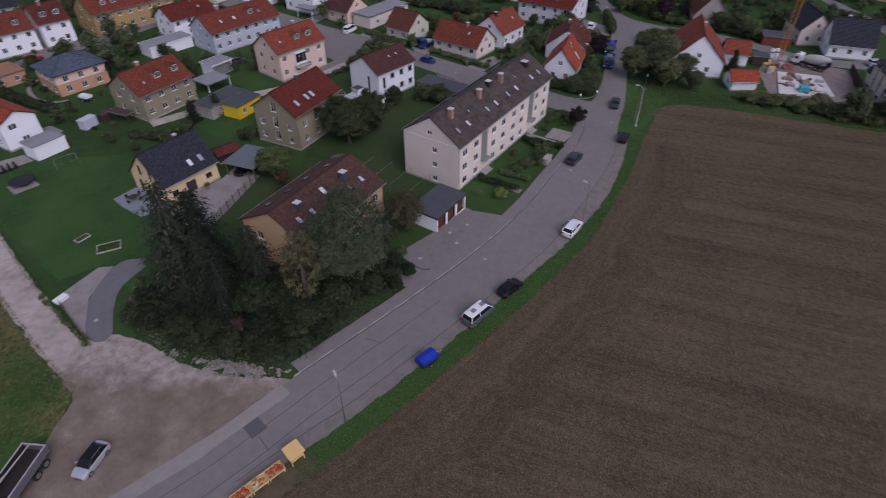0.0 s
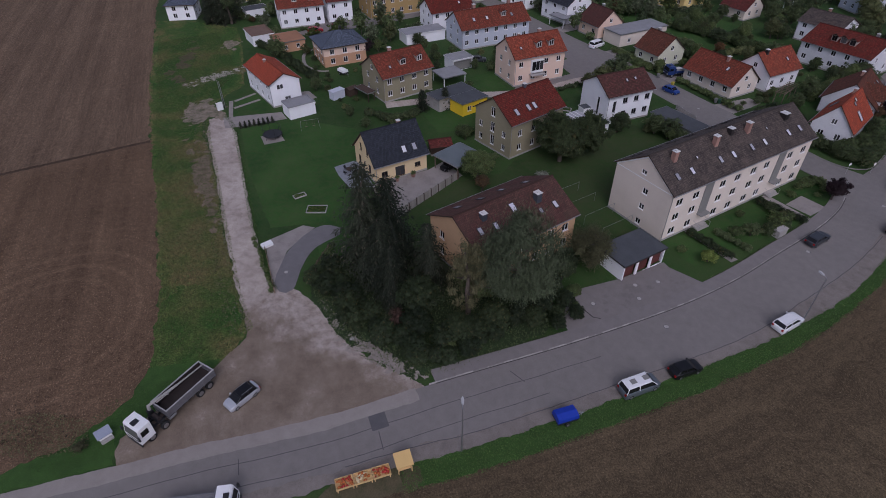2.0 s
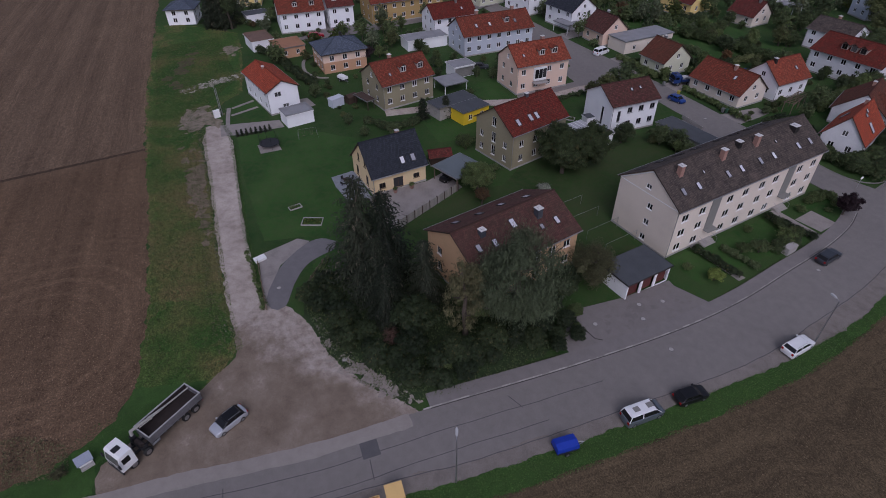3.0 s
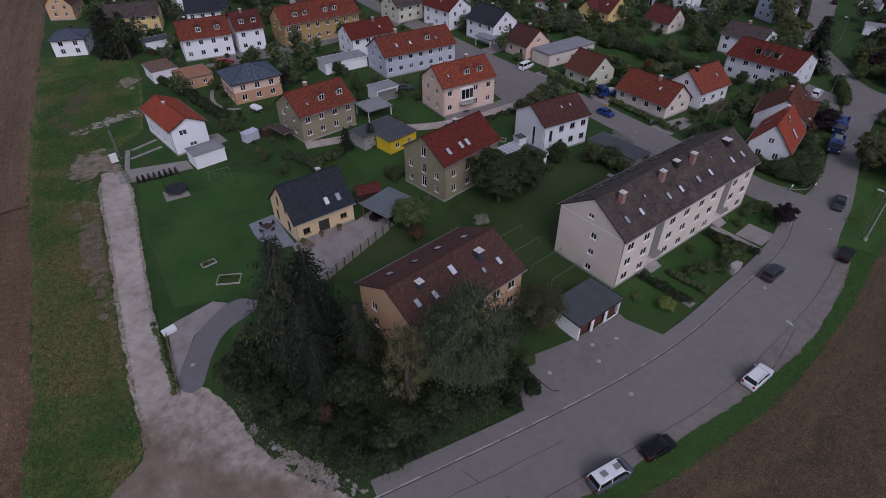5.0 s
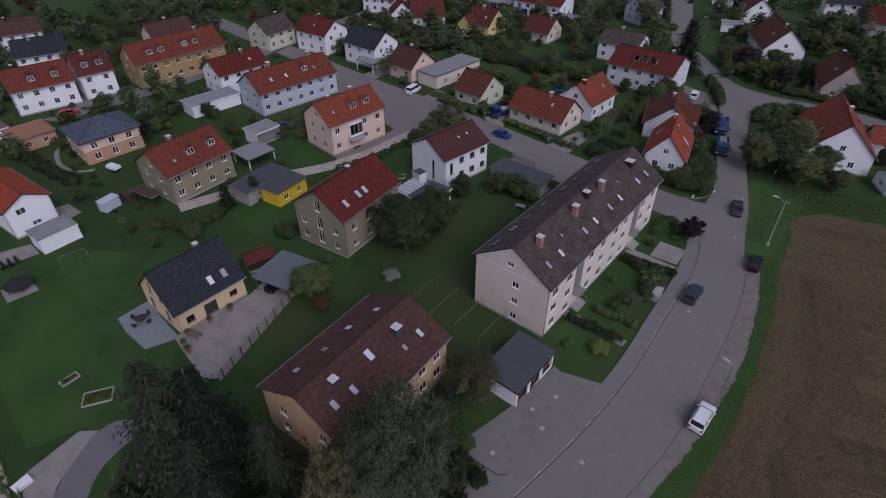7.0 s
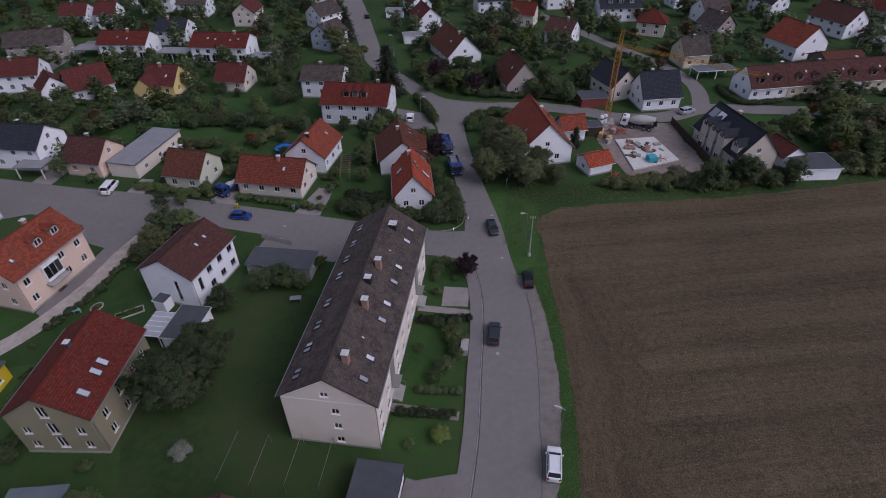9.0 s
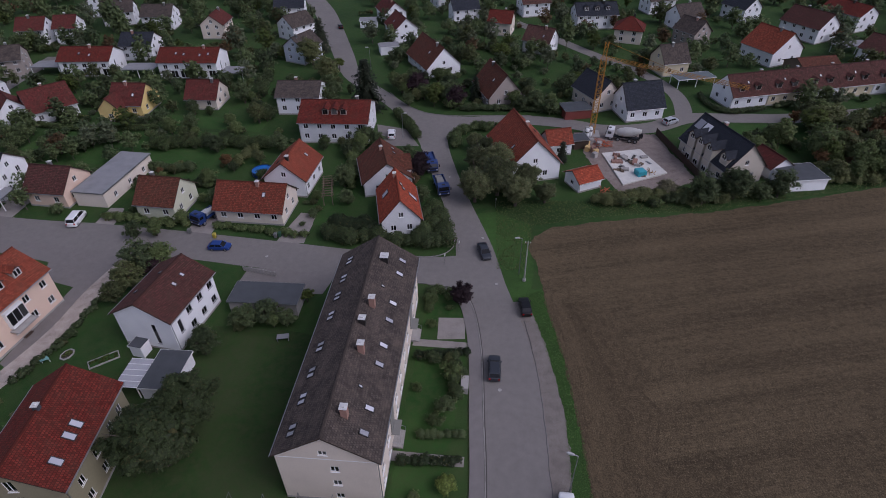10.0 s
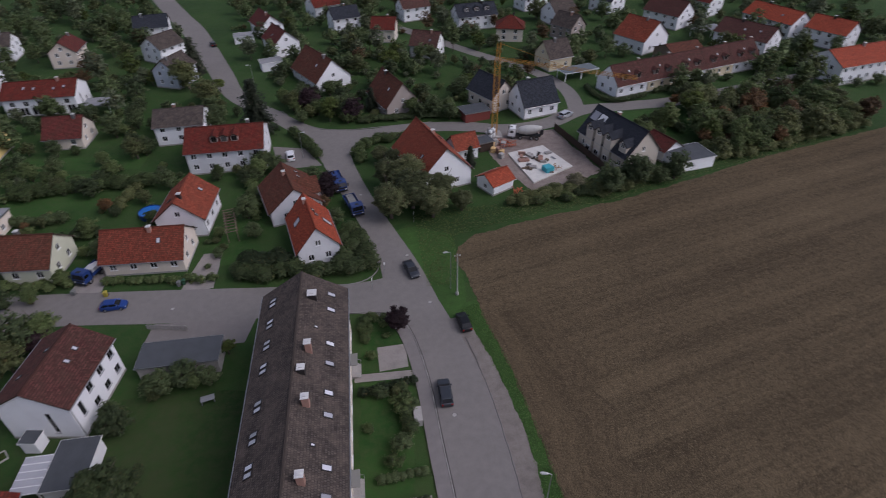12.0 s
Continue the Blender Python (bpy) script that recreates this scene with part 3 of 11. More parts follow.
def wall_face(mb, origin, along, out, outline, holes, depth=0.16, m=0):
    """A wall with openings: outline and holes (u0, z0, u1, z1) in the wall's own plane."""
    o, a, n = Vector(origin), Vector(along), Vector(out)
    at = lambda u, z, d=0.0: o + a * u + Vector((0, 0, z)) - n * d
    us = sorted({p[0] for p in outline} | {h[0] for h in holes} | {h[2] for h in holes})
    zs = sorted({p[1] for p in outline} | {h[1] for h in holes} | {h[3] for h in holes})
    area = sum(p[0] * q[1] - q[0] * p[1] for p, q in zip(outline, outline[1:] + outline[:1]))
    ring = outline if area > 0 else outline[::-1]
    for u0, u1 in zip(us, us[1:]):
        for z0, z1 in zip(zs, zs[1:]):
            uc, zc = (u0 + u1) / 2, (z0 + z1) / 2
            if any(h[0] < uc < h[2] and h[1] < zc < h[3] for h in holes):
                continue
            cell = [(u0, z0), (u1, z0), (u1, z1), (u0, z1)]
            for p, q in zip(ring, ring[1:] + ring[:1]):
                ea, eb = q[1] - p[1], -(q[0] - p[0])
                cell = clip(cell, ea, eb, ea * p[0] + eb * p[1])
                if len(cell) < 3:
                    break
            if len(cell) >= 3:
                mb.poly([at(u, z) for u, z in cell], m)
    for u0, z0, u1, z1 in holes:
        c = [(u0, z0), (u1, z0), (u1, z1), (u0, z1)]
        for p, q in zip(c, c[1:] + c[:1]):
            mb.poly([at(*p), at(*p, depth), at(*q, depth), at(*q)], m)

# ---- houses ----
FOOT = []          # plan of all buildings: centre, turn, length, width
MESHES = {}        # meshes that alike parts share


def window_meshes(w, h, frame_mat):
    key = ("window", round(w, 2), round(h, 2), frame_mat.name)
    if key not in MESHES:
        b = MB()
        t = 0.08
        for x0, z0, x1, z1 in ((-w / 2, -h / 2, w / 2, -h / 2 + t), (-w / 2, h / 2 - t, w / 2, h / 2), (-w / 2, -h / 2 + t, -w / 2 + t, h / 2 - t), (w / 2 - t, -h / 2 + t, w / 2, h / 2 - t)):
            b.box(x0, 0.06, z0, x1, 0.13, z1)
        if w > 0.85:
            b.box(-0.05, 0.07, -h / 2 + t, 0.05, 0.12, h / 2 - t)
        b.box(-w / 2 - 0.06, -0.09, -h / 2 - 0.07, w / 2 + 0.06, 0.06, -h / 2 - 0.002)
        g = MB()
        g.box(-w / 2 + 0.03, 0.09, -h / 2 + 0.03, w / 2 - 0.03, 0.105, h / 2 - 0.03)
        MESHES[key] = b.mesh("window", frame_mat), g.mesh("pane", GLASS)
    return MESHES[key]


def add_window(house, side, u, z, w, h, frame_mat):
    """side: pose of the wall's middle, x along it and -y out of it."""
    f, g = window_meshes(w, h, frame_mat)
    win = part("window", f, None, house, "", side @ pose(u, 0, z + h / 2))
    part("pane", g, None, win)


def door_part(house, side, u, z, w, h, mat):
    b = MB()
    b.box(-w / 2, 0.04, 0, w / 2, 0.12, h)
    b.box(w / 2 - 0.2, 0.0, h * 0.45, w / 2 - 0.14, 0.04, h * 0.52)
    b.box(-w / 2 - 0.15, -0.5, -0.16, w / 2 + 0.15, 0.0, -0.02)
    part("door", b, mat, house, "entrance door", side @ pose(u, 0, z))


def skylight_meshes(w, h):
    key = ("skylight", w, h)
    if key not in MESHES:
        b, g = MB(), MB()
        for x0, y0, x1, y1 in ((-w / 2, -h / 2, w / 2, -h / 2 + 0.1), (-w / 2, h / 2 - 0.1, w / 2, h / 2), (-w / 2, -h / 2, -w / 2 + 0.1, h / 2), (w / 2 - 0.1, -h / 2, w / 2, h / 2)):
            b.box(x0, y0, -0.05, x1, y1, 0.12)
        g.box(-w / 2 + 0.1, -h / 2 + 0.1, 0.0, w / 2 - 0.1, h / 2 - 0.1, 0.08)
        MESHES[key] = b.mesh("skylight", COPPERY), g.mesh("pane", SKYGLASS)
    return MESHES[key]


def roof_pose(he, hr, half, y_side, u, v):
    """Pose on a roof slope: u along the ridge, v the plan distance from it."""
    tilt = math.degrees(math.atan2(hr - he, half))
    z = hr - (hr - he) * v / half
    return pose(u, y_side * v, z, -y_side * tilt, 0, 0)


def even(length, n, z, w, h):
    return [(length * ((k + 0.5) / n - 0.5), z, w, h) for k in range(n)]


def gable_house(label, cx, cy, yaw, L, W, he, hr, wall, roof, base=0.0, windows=None, skylights=(), chimneys=(), dormers=(), doors=(), over=(0.35, 0.5),
                frame_mat=None, category="house", storeys=None, name="house", panels=(), gutter=True, plinth=None, crosses=()):
    """A house with a ridge along its x; L and W are the roof's plan size, he and hr the heights of its eaves and ridge.
    windows: side -> list of (u, z, w, h); sides are s (-x end), n (+x end), e (-y), w (+y)."""
    frame_mat = frame_mat or WHITEPAINT
    FOOT.append((cx, cy, yaw, L, W))
    root = thing(name, label, category, pose(cx, cy, base, 0, 0, yaw))
    og, oe = over
    l, w = L - 2 * og, W - 2 * oe
    slope = (hr - he) / (W / 2)
    hw = he + slope * oe - 0.12
    hp = hw + slope * w / 2
    storeys = storeys or max(1, round((hw - 0.4) / 2.8))
    sh = (hw - 0.5) / storeys if storeys > 1 else 2.75
    if windows is None:
        zs = [1.3 + sh * k for k in range(storeys) if 1.3 + sh * k + 1.25 < hw - 0.1]
        windows = {
            "e": [x for z in zs for x in even(l, max(2, int(l / 3.0)), z, 1.15, 1.25)],
            "w": [x for z in zs for x in even(l, max(2, int(l / 3.4)), z, 1.1, 1.25)],
            "s": [x for z in zs for x in even(w * 0.85, 2 if w > 6 else 1, z, 1.05, 1.25)] + [(0, hw + 0.35, 1.0, 1.1)] * (hp - hw > 2.0),
            "n": [x for z in zs for x in even(w * 0.85, 2 if w > 6 else 1, z, 1.05, 1.25)] + [(0, hw + 0.35, 1.0, 1.1)] * (hp - hw > 2.0),
        }
    sides = {"e": (pose(0, -w / 2, 0), l), "w": (pose(0, w / 2, 0, 0, 0, 180), l), "s": (pose(-l / 2, 0, 0, 0, 0, -90), w), "n": (pose(l / 2, 0, 0, 0, 0, 90), w)}
    b = MB()
    for key, (m, size) in sides.items():
        holes = [(u - ww / 2, z, u + ww / 2, z + hh) for u, z, ww, hh in windows.get(key, ())]
        line = [(-size / 2, 0), (size / 2, 0), (size / 2, hw), (-size / 2, hw)]
        if key in "sn":
            line = [(-size / 2, 0), (size / 2, 0), (size / 2, hw), (0, hp), (-size / 2, hw)]
        r = m.to_3x3()
        wall_face(b, m.translation, r @ Vector((1, 0, 0)), r @ Vector((0, -1, 0)), line, holes)
    part("wall", b, wall, root)
    b = MB()
    b.box(-l / 2 - 0.04, -w / 2 - 0.04, -0.3, l / 2 + 0.04, w / 2 + 0.04, 0.35)
    part("plinth", b, plinth or CONCRETE, root)
    for key, (m, size) in sides.items():
        for u, z, ww, hh in windows.get(key, ()):
            add_window(root, m, u, z, ww, hh, frame_mat)
    for key, u, z, ww, hh, mt in doors:
        door_part(root, sides[key][0], u, z, ww, hh, mt)
    # roof: two slabs
    b, th = MB(), 0.2
    sl = math.hypot(W / 2, hr - he)
    for s in (-1, 1):
        e0, e1, r0, r1 = (-L / 2, s * W / 2, he), (L / 2, s * W / 2, he), (-L / 2, 0, hr), (L / 2, 0, hr)
        dn = lambda p: (p[0], p[1], p[2] - th)
        k = 0.0 if s < 0 else 7.3
        b.poly([e0, e1, r1, r0] if s < 0 else [e1, e0, r0, r1], 0, [(k, sl), (k + L, sl), (k + L, 0.01), (k, 0.01)] if s < 0 else [(k + L, sl), (k, sl), (k, 0.01), (k + L, 0.01)])
        b.poly([dn(r0), dn(r1), dn(e1), dn(e0)], 1)
        b.poly([dn(e0), dn(e1), e1, e0], 1)
        b.poly([dn(e0), e0, r0, dn(r0)], 1)
        b.poly([e1, dn(e1), dn(r1), r1], 1)
    part("roof", b, [roof, DARKWOOD], root)
    b = MB()
    b.loft([[(x, -0.17, hr - 0.06), (x, 0.17, hr - 0.06), (x, 0.1, hr + 0.07), (x, -0.1, hr + 0.07)] for x in (-L / 2 - 0.02, L / 2 + 0.02)])
    part("ridge_cap", b, roof, root)
    if gutter:
        for s in (-1, 1):
            b = MB()
            b.tube((-L / 2, s * (W / 2 + 0.07), he - 0.1), (L / 2, s * (W / 2 + 0.07), he - 0.1), 0.08, n=6)
            gt = part("gutter", b, ZINC, root)
            b = MB()
            b.tube((-l / 2 + 0.15, s * (w / 2 + 0.08), 0.1), (-l / 2 + 0.15, s * (w / 2 + 0.08), he - 0.25), 0.055, n=6)
            b.tube((-l / 2 + 0.15, s * (w / 2 + 0.08), he - 0.25), (-l / 2 + 0.15, s * (W / 2 + 0.06), he - 0.1), 0.055, n=6)
            part("downpipe", b, ZINC, root)
    for sk in skylights:
        s, u, v = sk[:3]
        sw, shh = sk[3:] if len(sk) > 3 else (0.8, 1.25)
        f, g = skylight_meshes(sw, shh)
        o = part("skylight", f, None, root, "", roof_pose(he, hr, W / 2, s, u, v))
        part("pane", g, None, o)
    for ch in chimneys:
        u, y, cw, hh = ch[:4]
        mt = ch[4] if len(ch) > 4 else CHIMNEY
        zr = hr - (hr - he) * abs(y) / (W / 2)
        b = MB()
        b.box(u - cw / 2, y - cw / 2, zr - 1.0, u + cw / 2, y + cw / 2, zr + hh)
        c = part("chimney", b, mt, root)
        b = MB()
        b.box(u - cw / 2 - 0.08, y - cw / 2 - 0.08, zr + hh, u + cw / 2 + 0.08, y + cw / 2 + 0.08, zr + hh + 0.09)
        b.box(u - cw / 4, y - cw / 4, zr + hh + 0.09, u + cw / 4, y + cw / 4, zr + hh + 0.22)
        part("chimney_cap", b, CAP, c)
    for s, u, v in dormers:
        # v: plan distance of the front from the ridge
        zf = hr - (hr - he) * v / (W / 2)
        dw, dh = 1.5, 1.35
        zt = zf + dh
        vb = max(0.3, (hr - zt) / slope)
        b = MB()
        y0, y1 = s * v, s * vb
        b.hexa(*[[(u - dw / 2, min(y0, y1), z), (u + dw / 2, min(y0, y1), z), (u + dw / 2, max(y0, y1), z), (u - dw / 2, max(y0, y1), z)] for z in (zf - 0.5, zt)])
        d = part("dormer", b, TAUPE, root)
        b = MB()
        yo, yb = s * (v + 0.25), s * max(0.15, vb - 0.5 / max(slope, 0.3))
        for q in (-1, 1):
            p = [(u + q * (dw / 2 + 0.22), yo, zt - 0.12), (u, yo, zt + 0.5), (u, yb, zt + 0.5), (u + q * (dw / 2 + 0.22), yb, zt - 0.12)]
            b.poly(p, 0, [(0, 1), (0, 0.01), (2, 0.01), (2, 1)])
            b.poly([(x, y, z - 0.12) for x, y, z in p[::-1]], 1)
            b.poly([p[0], p[1], (p[1][0], p[1][1], p[1][2] - 0.12), (p[0][0], p[0][1], p[0][2] - 0.12)], 1)
        b.poly([(u - dw / 2, s * (v + 0.01), zt), (u + dw / 2, s * (v + 0.01), zt), (u, s * (v + 0.01), zt + 0.4)], 1)
        part("dormer_roof", b, [roof, DARKWOOD], d)
        b = MB()
        yy = s * (v + 0.03)
        b.box(u - 0.6, min(yy, yy - 0.06 * s), zf + 0.1, u + 0.6, max(yy, yy - 0.06 * s), zt - 0.05)
        yg = s * (v + 0.045)
        for q in (-1, 1):
            b.box(u + q * 0.29 - 0.23, min(yy, yg), zf + 0.2, u + q * 0.29 + 0.23, max(yy, yg), zt - 0.14, 1)
        part("dormer_window", b, [DARKWOOD if "large white" in label or "terraced house with a red-brown" in label else WHITEPAINT, GLASS], d)
    for s, u, cw, zc, v in crosses:
        # a gabled cross wing: ridge height zc, front at the plan distance v from the main ridge
        rise = 0.95
        ze = zc - rise * cw / 2
        y0, yr, ye = s * v, s * max(0.1, (hr - zc) / slope), s * max(0.2, (hr - ze) / slope)
        ib = cw / 2 - 0.3
        zi = zc - rise * ib - 0.1
        b = MB()
        b.poly([(u - ib, y0, 0), (u + ib, y0, 0), (u + ib, y0, zi), (u, y0, zc - 0.1), (u - ib, y0, zi)])
        for q in (-1, 1):
            b.poly([(u + q * ib, y0, 0), (u + q * ib, y0, zi), (u + q * ib, ye * 0.8, zi), (u + q * ib, ye * 0.8, 0)])
        cwall = part("cross_wall", b, wall, root)
        b = MB()
        yf = s * (v + 0.35)
        for q in (-1, 1):
            p = [(u + q * cw / 2, yf, ze), (u, yf, zc), (u, yr, zc), (u + q * cw / 2, ye, ze)]
            ln = cw / 2 * 1.38
            b.poly(p, 0, [(0, ln), (0, 0.01), (abs(yf - yr), 0.01), (abs(yf - ye), ln)])
            b.poly([(x, y, z - 0.16) for x, y, z in p[::-1]], 1)
            b.poly([p[0], p[1], (p[1][0], p[1][1], p[1][2] - 0.16), (p[0][0], p[0][1], p[0][2] - 0.16)], 1)
            b.poly([p[0], p[3], (p[3][0], p[3][1], p[3][2] - 0.16), (p[0][0], p[0][1], p[0][2] - 0.16)], 1)
        part("cross_roof", b, [roof, DARKWOOD], root)
        for zz, ww in ((1.0, 1.4), (max(3.2, ze - 0.6), 1.2)):
            if zz + 1.2 < zc - 0.4:
                b = MB()
                b.box(u - ww / 2, min(y0, y0 + 0.06 * s), zz, u + ww / 2, max(y0, y0 + 0.06 * s), zz + 1.2)
                for q in (-1, 1):
                    yg = y0 + 0.075 * s
                    b.box(u + q * ww * 0.235 - ww * 0.19, min(y0, yg), zz + 0.1, u + q * ww * 0.235 + ww * 0.19, max(y0, yg), zz + 1.1, 1)
                part("cross_window", b, [WHITEPAINT, GLASS], cwall)
    for s, u, v, pw, ph in panels:
        b = MB()
        b.box(-pw / 2, -ph / 2, 0.05, pw / 2, ph / 2, 0.13)
        part("solar_panel", b, SKYGLASS, root, "glazed solar panel", roof_pose(he, hr, W / 2, s, u, v))
    return root


def hip_house(label, cx, cy, yaw, L, W, he, hr, wall, roof, storeys=2, name="house", chimneys=((1.0, 0.6),), upper=None):
    FOOT.append((cx, cy, yaw, L, W))
    root = thing(name, label, "house", pose(cx, cy, 0, 0, 0, yaw))
    oe = 0.6
    l, w = L - 2 * oe, W - 2 * oe
    hw = he
    sh = (hw - 0.4) / storeys
    b = MB()
    sides = {"e": (pose(0, -w / 2, 0), l), "w": (pose(0, w / 2, 0, 0, 0, 180), l), "s": (pose(-l / 2, 0, 0, 0, 0, -90), w), "n": (pose(l / 2, 0, 0, 0, 0, 90), w)}
    todo, bu = [], MB()
    for m, size in sides.values():
        wins = [x for k in range(storeys) for x in even(size * 0.9, max(2, int(size / 3.2)), 0.75 + sh * k, 1.2, 1.35)]
        r = m.to_3x3()
        zm = 0.45 + sh if upper else hw
        holes = [(u - ww / 2, z, u + ww / 2, z + hh) for u, z, ww, hh in wins]
        wall_face(b, m.translation, r @ Vector((1, 0, 0)), r @ Vector((0, -1, 0)), [(-size / 2, 0), (size / 2, 0), (size / 2, zm), (-size / 2, zm)], [q for q in holes if q[1] < zm])
        if upper:
            wall_face(bu, m.translation, r @ Vector((1, 0, 0)), r @ Vector((0, -1, 0)), [(-size / 2, zm), (size / 2, zm), (size / 2, hw), (-size / 2, hw)], [q for q in holes if q[1] >= zm])
        todo += [(m, *x) for x in wins]
    part("wall", b, wall, root)
    if upper:
        part("upper_wall", bu, upper, root)
    for m, u, z, ww, hh in todo:
        add_window(root, m, u, z, ww, hh, WHITEPAINT)
    b = MB()
    k = max(0.05, (L - W) / 2)
    E = [(-L / 2, -W / 2, he), (L / 2, -W / 2, he), (L / 2, W / 2, he), (-L / 2, W / 2, he)]
    r0, r1 = (-k, 0, hr), (k, 0, hr)
    s = math.hypot(W / 2, hr - he)
    b.poly([E[0], E[1], r1, r0], 0, [(0, s), (L, s), (L / 2 + k, 0.01), (L / 2 - k, 0.01)])
    b.poly([E[2], E[3], r0, r1], 0, [(0, s), (L, s), (L / 2 + k, 0.01), (L / 2 - k, 0.01)])
    b.poly([E[1], E[2], r1], 0, [(0, s), (W, s), (W / 2, 0.01)])
    b.poly([E[3], E[0], r0], 0, [(0, s), (W, s), (W / 2, 0.01)])
    low = [(x, y, he - 0.2) for x, y, _ in E]
    b.poly(low[::-1], 1)
    for i in range(4):
        b.poly([low[i], low[(i + 1) % 4], E[(i + 1) % 4], E[i]], 1)
    part("roof", b, [roof, DARKWOOD], root)
    for c in E:
        b = MB()
        b.tube(c, r0 if c[0] < 0 else r1, 0.1, n=6)
        part("hip_cap", b, roof, root)
    for u, y in chimneys:
        b = MB()
        b.box(u - 0.3, y - 0.3, he, u + 0.3, y + 0.3, hr + 0.7)
        part("chimney", b, COPPERY, root)
    return root


def flat_building(name, label, category, cx, cy, yaw, L, W, h, wall, roof, doors=0, door_mat=None, over=0.2, open_front=False, wins=0, parapet=False):
    """A garage, carport or flat-roofed annexe; its front is -y."""
    FOOT.append((cx, cy, yaw, L, W))
    root = thing(name, label, category, pose(cx, cy, 0, 0, 0, yaw))
    l, w = L - 2 * over, W - 2 * over
    if open_front:
        for x in np.linspace(-l / 2 + 0.1, l / 2 - 0.1, max(2, int(l / 3))):
            for y in (-w / 2 + 0.1, w / 2 - 0.1):
                b = MB()
                b.box(x - 0.08, y - 0.08, -0.02, x + 0.08, y + 0.08, h - 0.2)
                part("post", b, wall, root)
    else:
        b = MB()
        dw = 0.0 if not doors else l / doors - 0.4
        holes = [(-l / 2 + l * (k + 0.5) / doors - dw / 2, 0.02, -l / 2 + l * (k + 0.5) / doors + dw / 2, h - 0.5) for k in range(doors)]
        fr = [(-l / 2, -0.1), (l / 2, -0.1), (l / 2, h - 0.1), (-l / 2, h - 0.1)]
        ww = even(l * 0.9, wins, 0.9, 1.0, 1.1) if wins else []
        wall_face(b, (0, -w / 2, 0), (1, 0, 0), (0, -1, 0), fr, holes + [(u - a / 2, z, u + a / 2, z + c) for u, z, a, c in ww], 0.2)
        wall_face(b, (0, w / 2, 0), (-1, 0, 0), (0, 1, 0), fr, [])
        fs = [(-w / 2, -0.1), (w / 2, -0.1), (w / 2, h - 0.1), (-w / 2, h - 0.1)]
        wall_face(b, (l / 2, 0, 0), (0, 1, 0), (1, 0, 0), fs, [])
        wall_face(b, (-l / 2, 0, 0), (0, -1, 0), (-1, 0, 0), fs, [])
        part("wall", b, wall, root)
        for x in ww:
            add_window(root, pose(0, -w / 2, 0), *x, WHITEPAINT)
        for x0, z0, x1, z1 in holes:
            b = MB()
            yy, n = -w / 2 + 0.45, 6
            prof = [(yy + 0.07, z0), *[(yy + (0.03 if j in (0, 3) else 0.0), z0 + (z1 - z0) * (k + (0.0, 0.06, 0.94, 1.0)[j]) / n) for k in range(n) for j in range(4)], (yy + 0.07, z1)]
            b.loft([[(x, y, z) for y, z in prof] for x in (x0 + 0.01, x1 - 0.01)])
            part("garage_door", b, door_mat or REDPAINT, root)
    b = MB()
    b.box(-L / 2, -W / 2, h - 0.18, L / 2, W / 2, h)
    if parapet:
        for x0, y0, x1, y1 in ((-L / 2, -W / 2, L / 2, -W / 2 + 0.2), (-L / 2, W / 2 - 0.2, L / 2, W / 2), (-L / 2, -W / 2, -L / 2 + 0.2, W / 2), (L / 2 - 0.2, -W / 2, L / 2, W / 2)):
            b.box(x0, y0, h, x1, y1, h + 0.25)
    part("flat_roof", b, roof, root)
    b = MB()
    for x0, y0, x1, y1 in ((-L / 2 - 0.03, -W / 2 - 0.03, L / 2 + 0.03, -W / 2), (-L / 2 - 0.03, W / 2, L / 2 + 0.03, W / 2 + 0.03), (-L / 2 - 0.03, -W / 2, -L / 2, W / 2), (L / 2, -W / 2, L / 2 + 0.03, W / 2)):
        b.box(x0, y0, h - 0.22, x1, y1, h + 0.03)
    part("fascia", b, COPPERY if doors == 3 else ZINC if wall is not WHITE else WHITEPAINT, root)
    return root

# ---- plants ----
def leaf_quads(mb, rng, centres, radii, n, size, squash=1.0, m=0, droop=0.0, thin=1.0):
    """n small leaf clusters on and in the given clumps."""
    P = np.array(centres)
    R = np.array(radii)
    pick = rng.choice(len(P), n, p=R ** 2 / (R ** 2).sum())
    d = rng.normal(size=(n, 3))
    d /= np.linalg.norm(d, axis=1)[:, None]
    d[:, 2] = np.where(d[:, 2] < -0.35, -d[:, 2], d[:, 2])
    rad = R[pick] * (np.abs(rng.normal(0.0, 0.62, n)) if droop else rng.uniform(0.25, 1.15, n))
    pos = P[pick] + d * rad[:, None] * np.array([1, 1, squash])
    a = rng.normal(size=(n, 3))
    if droop:
        a[:, 2] -= droop
        face = d + rng.normal(size=(n, 3)) * 0.7
    else:
        # leaves turn their faces outwards and to the sky
        face = d * 0.6 + rng.normal(size=(n, 3)) * 0.42 + np.array([0, 0, 0.5])
    a = np.cross(face, a) if not droop else a
    a /= np.linalg.norm(a, axis=1)[:, None] + 1e-9
    b = np.cross(a, face)
    b /= np.linalg.norm(b, axis=1)[:, None] + 1e-9
    s = size * rng.uniform(0.55, 1.3, n)[:, None]
    asp = rng.uniform(0.45, 0.9, n)[:, None] * thin
    q = np.stack([pos - a * s * 0.9 - b * s * asp, pos + a * s * 1.3, pos - a * s * 0.5 + b * s * asp * 1.2], 1)
    i = len(mb.v)
    mb.v += [tuple(v) for v in q.reshape(-1, 3)]
    mb.f += [(i + 3 * k, i + 3 * k + 1, i + 3 * k + 2) for k in range(n)]
    mb.m += [m] * n
    mb.uv += [[(0.0, 0.0)] * 3] * n
    mb.o.append(d + np.array([0, 0, 0.35]))


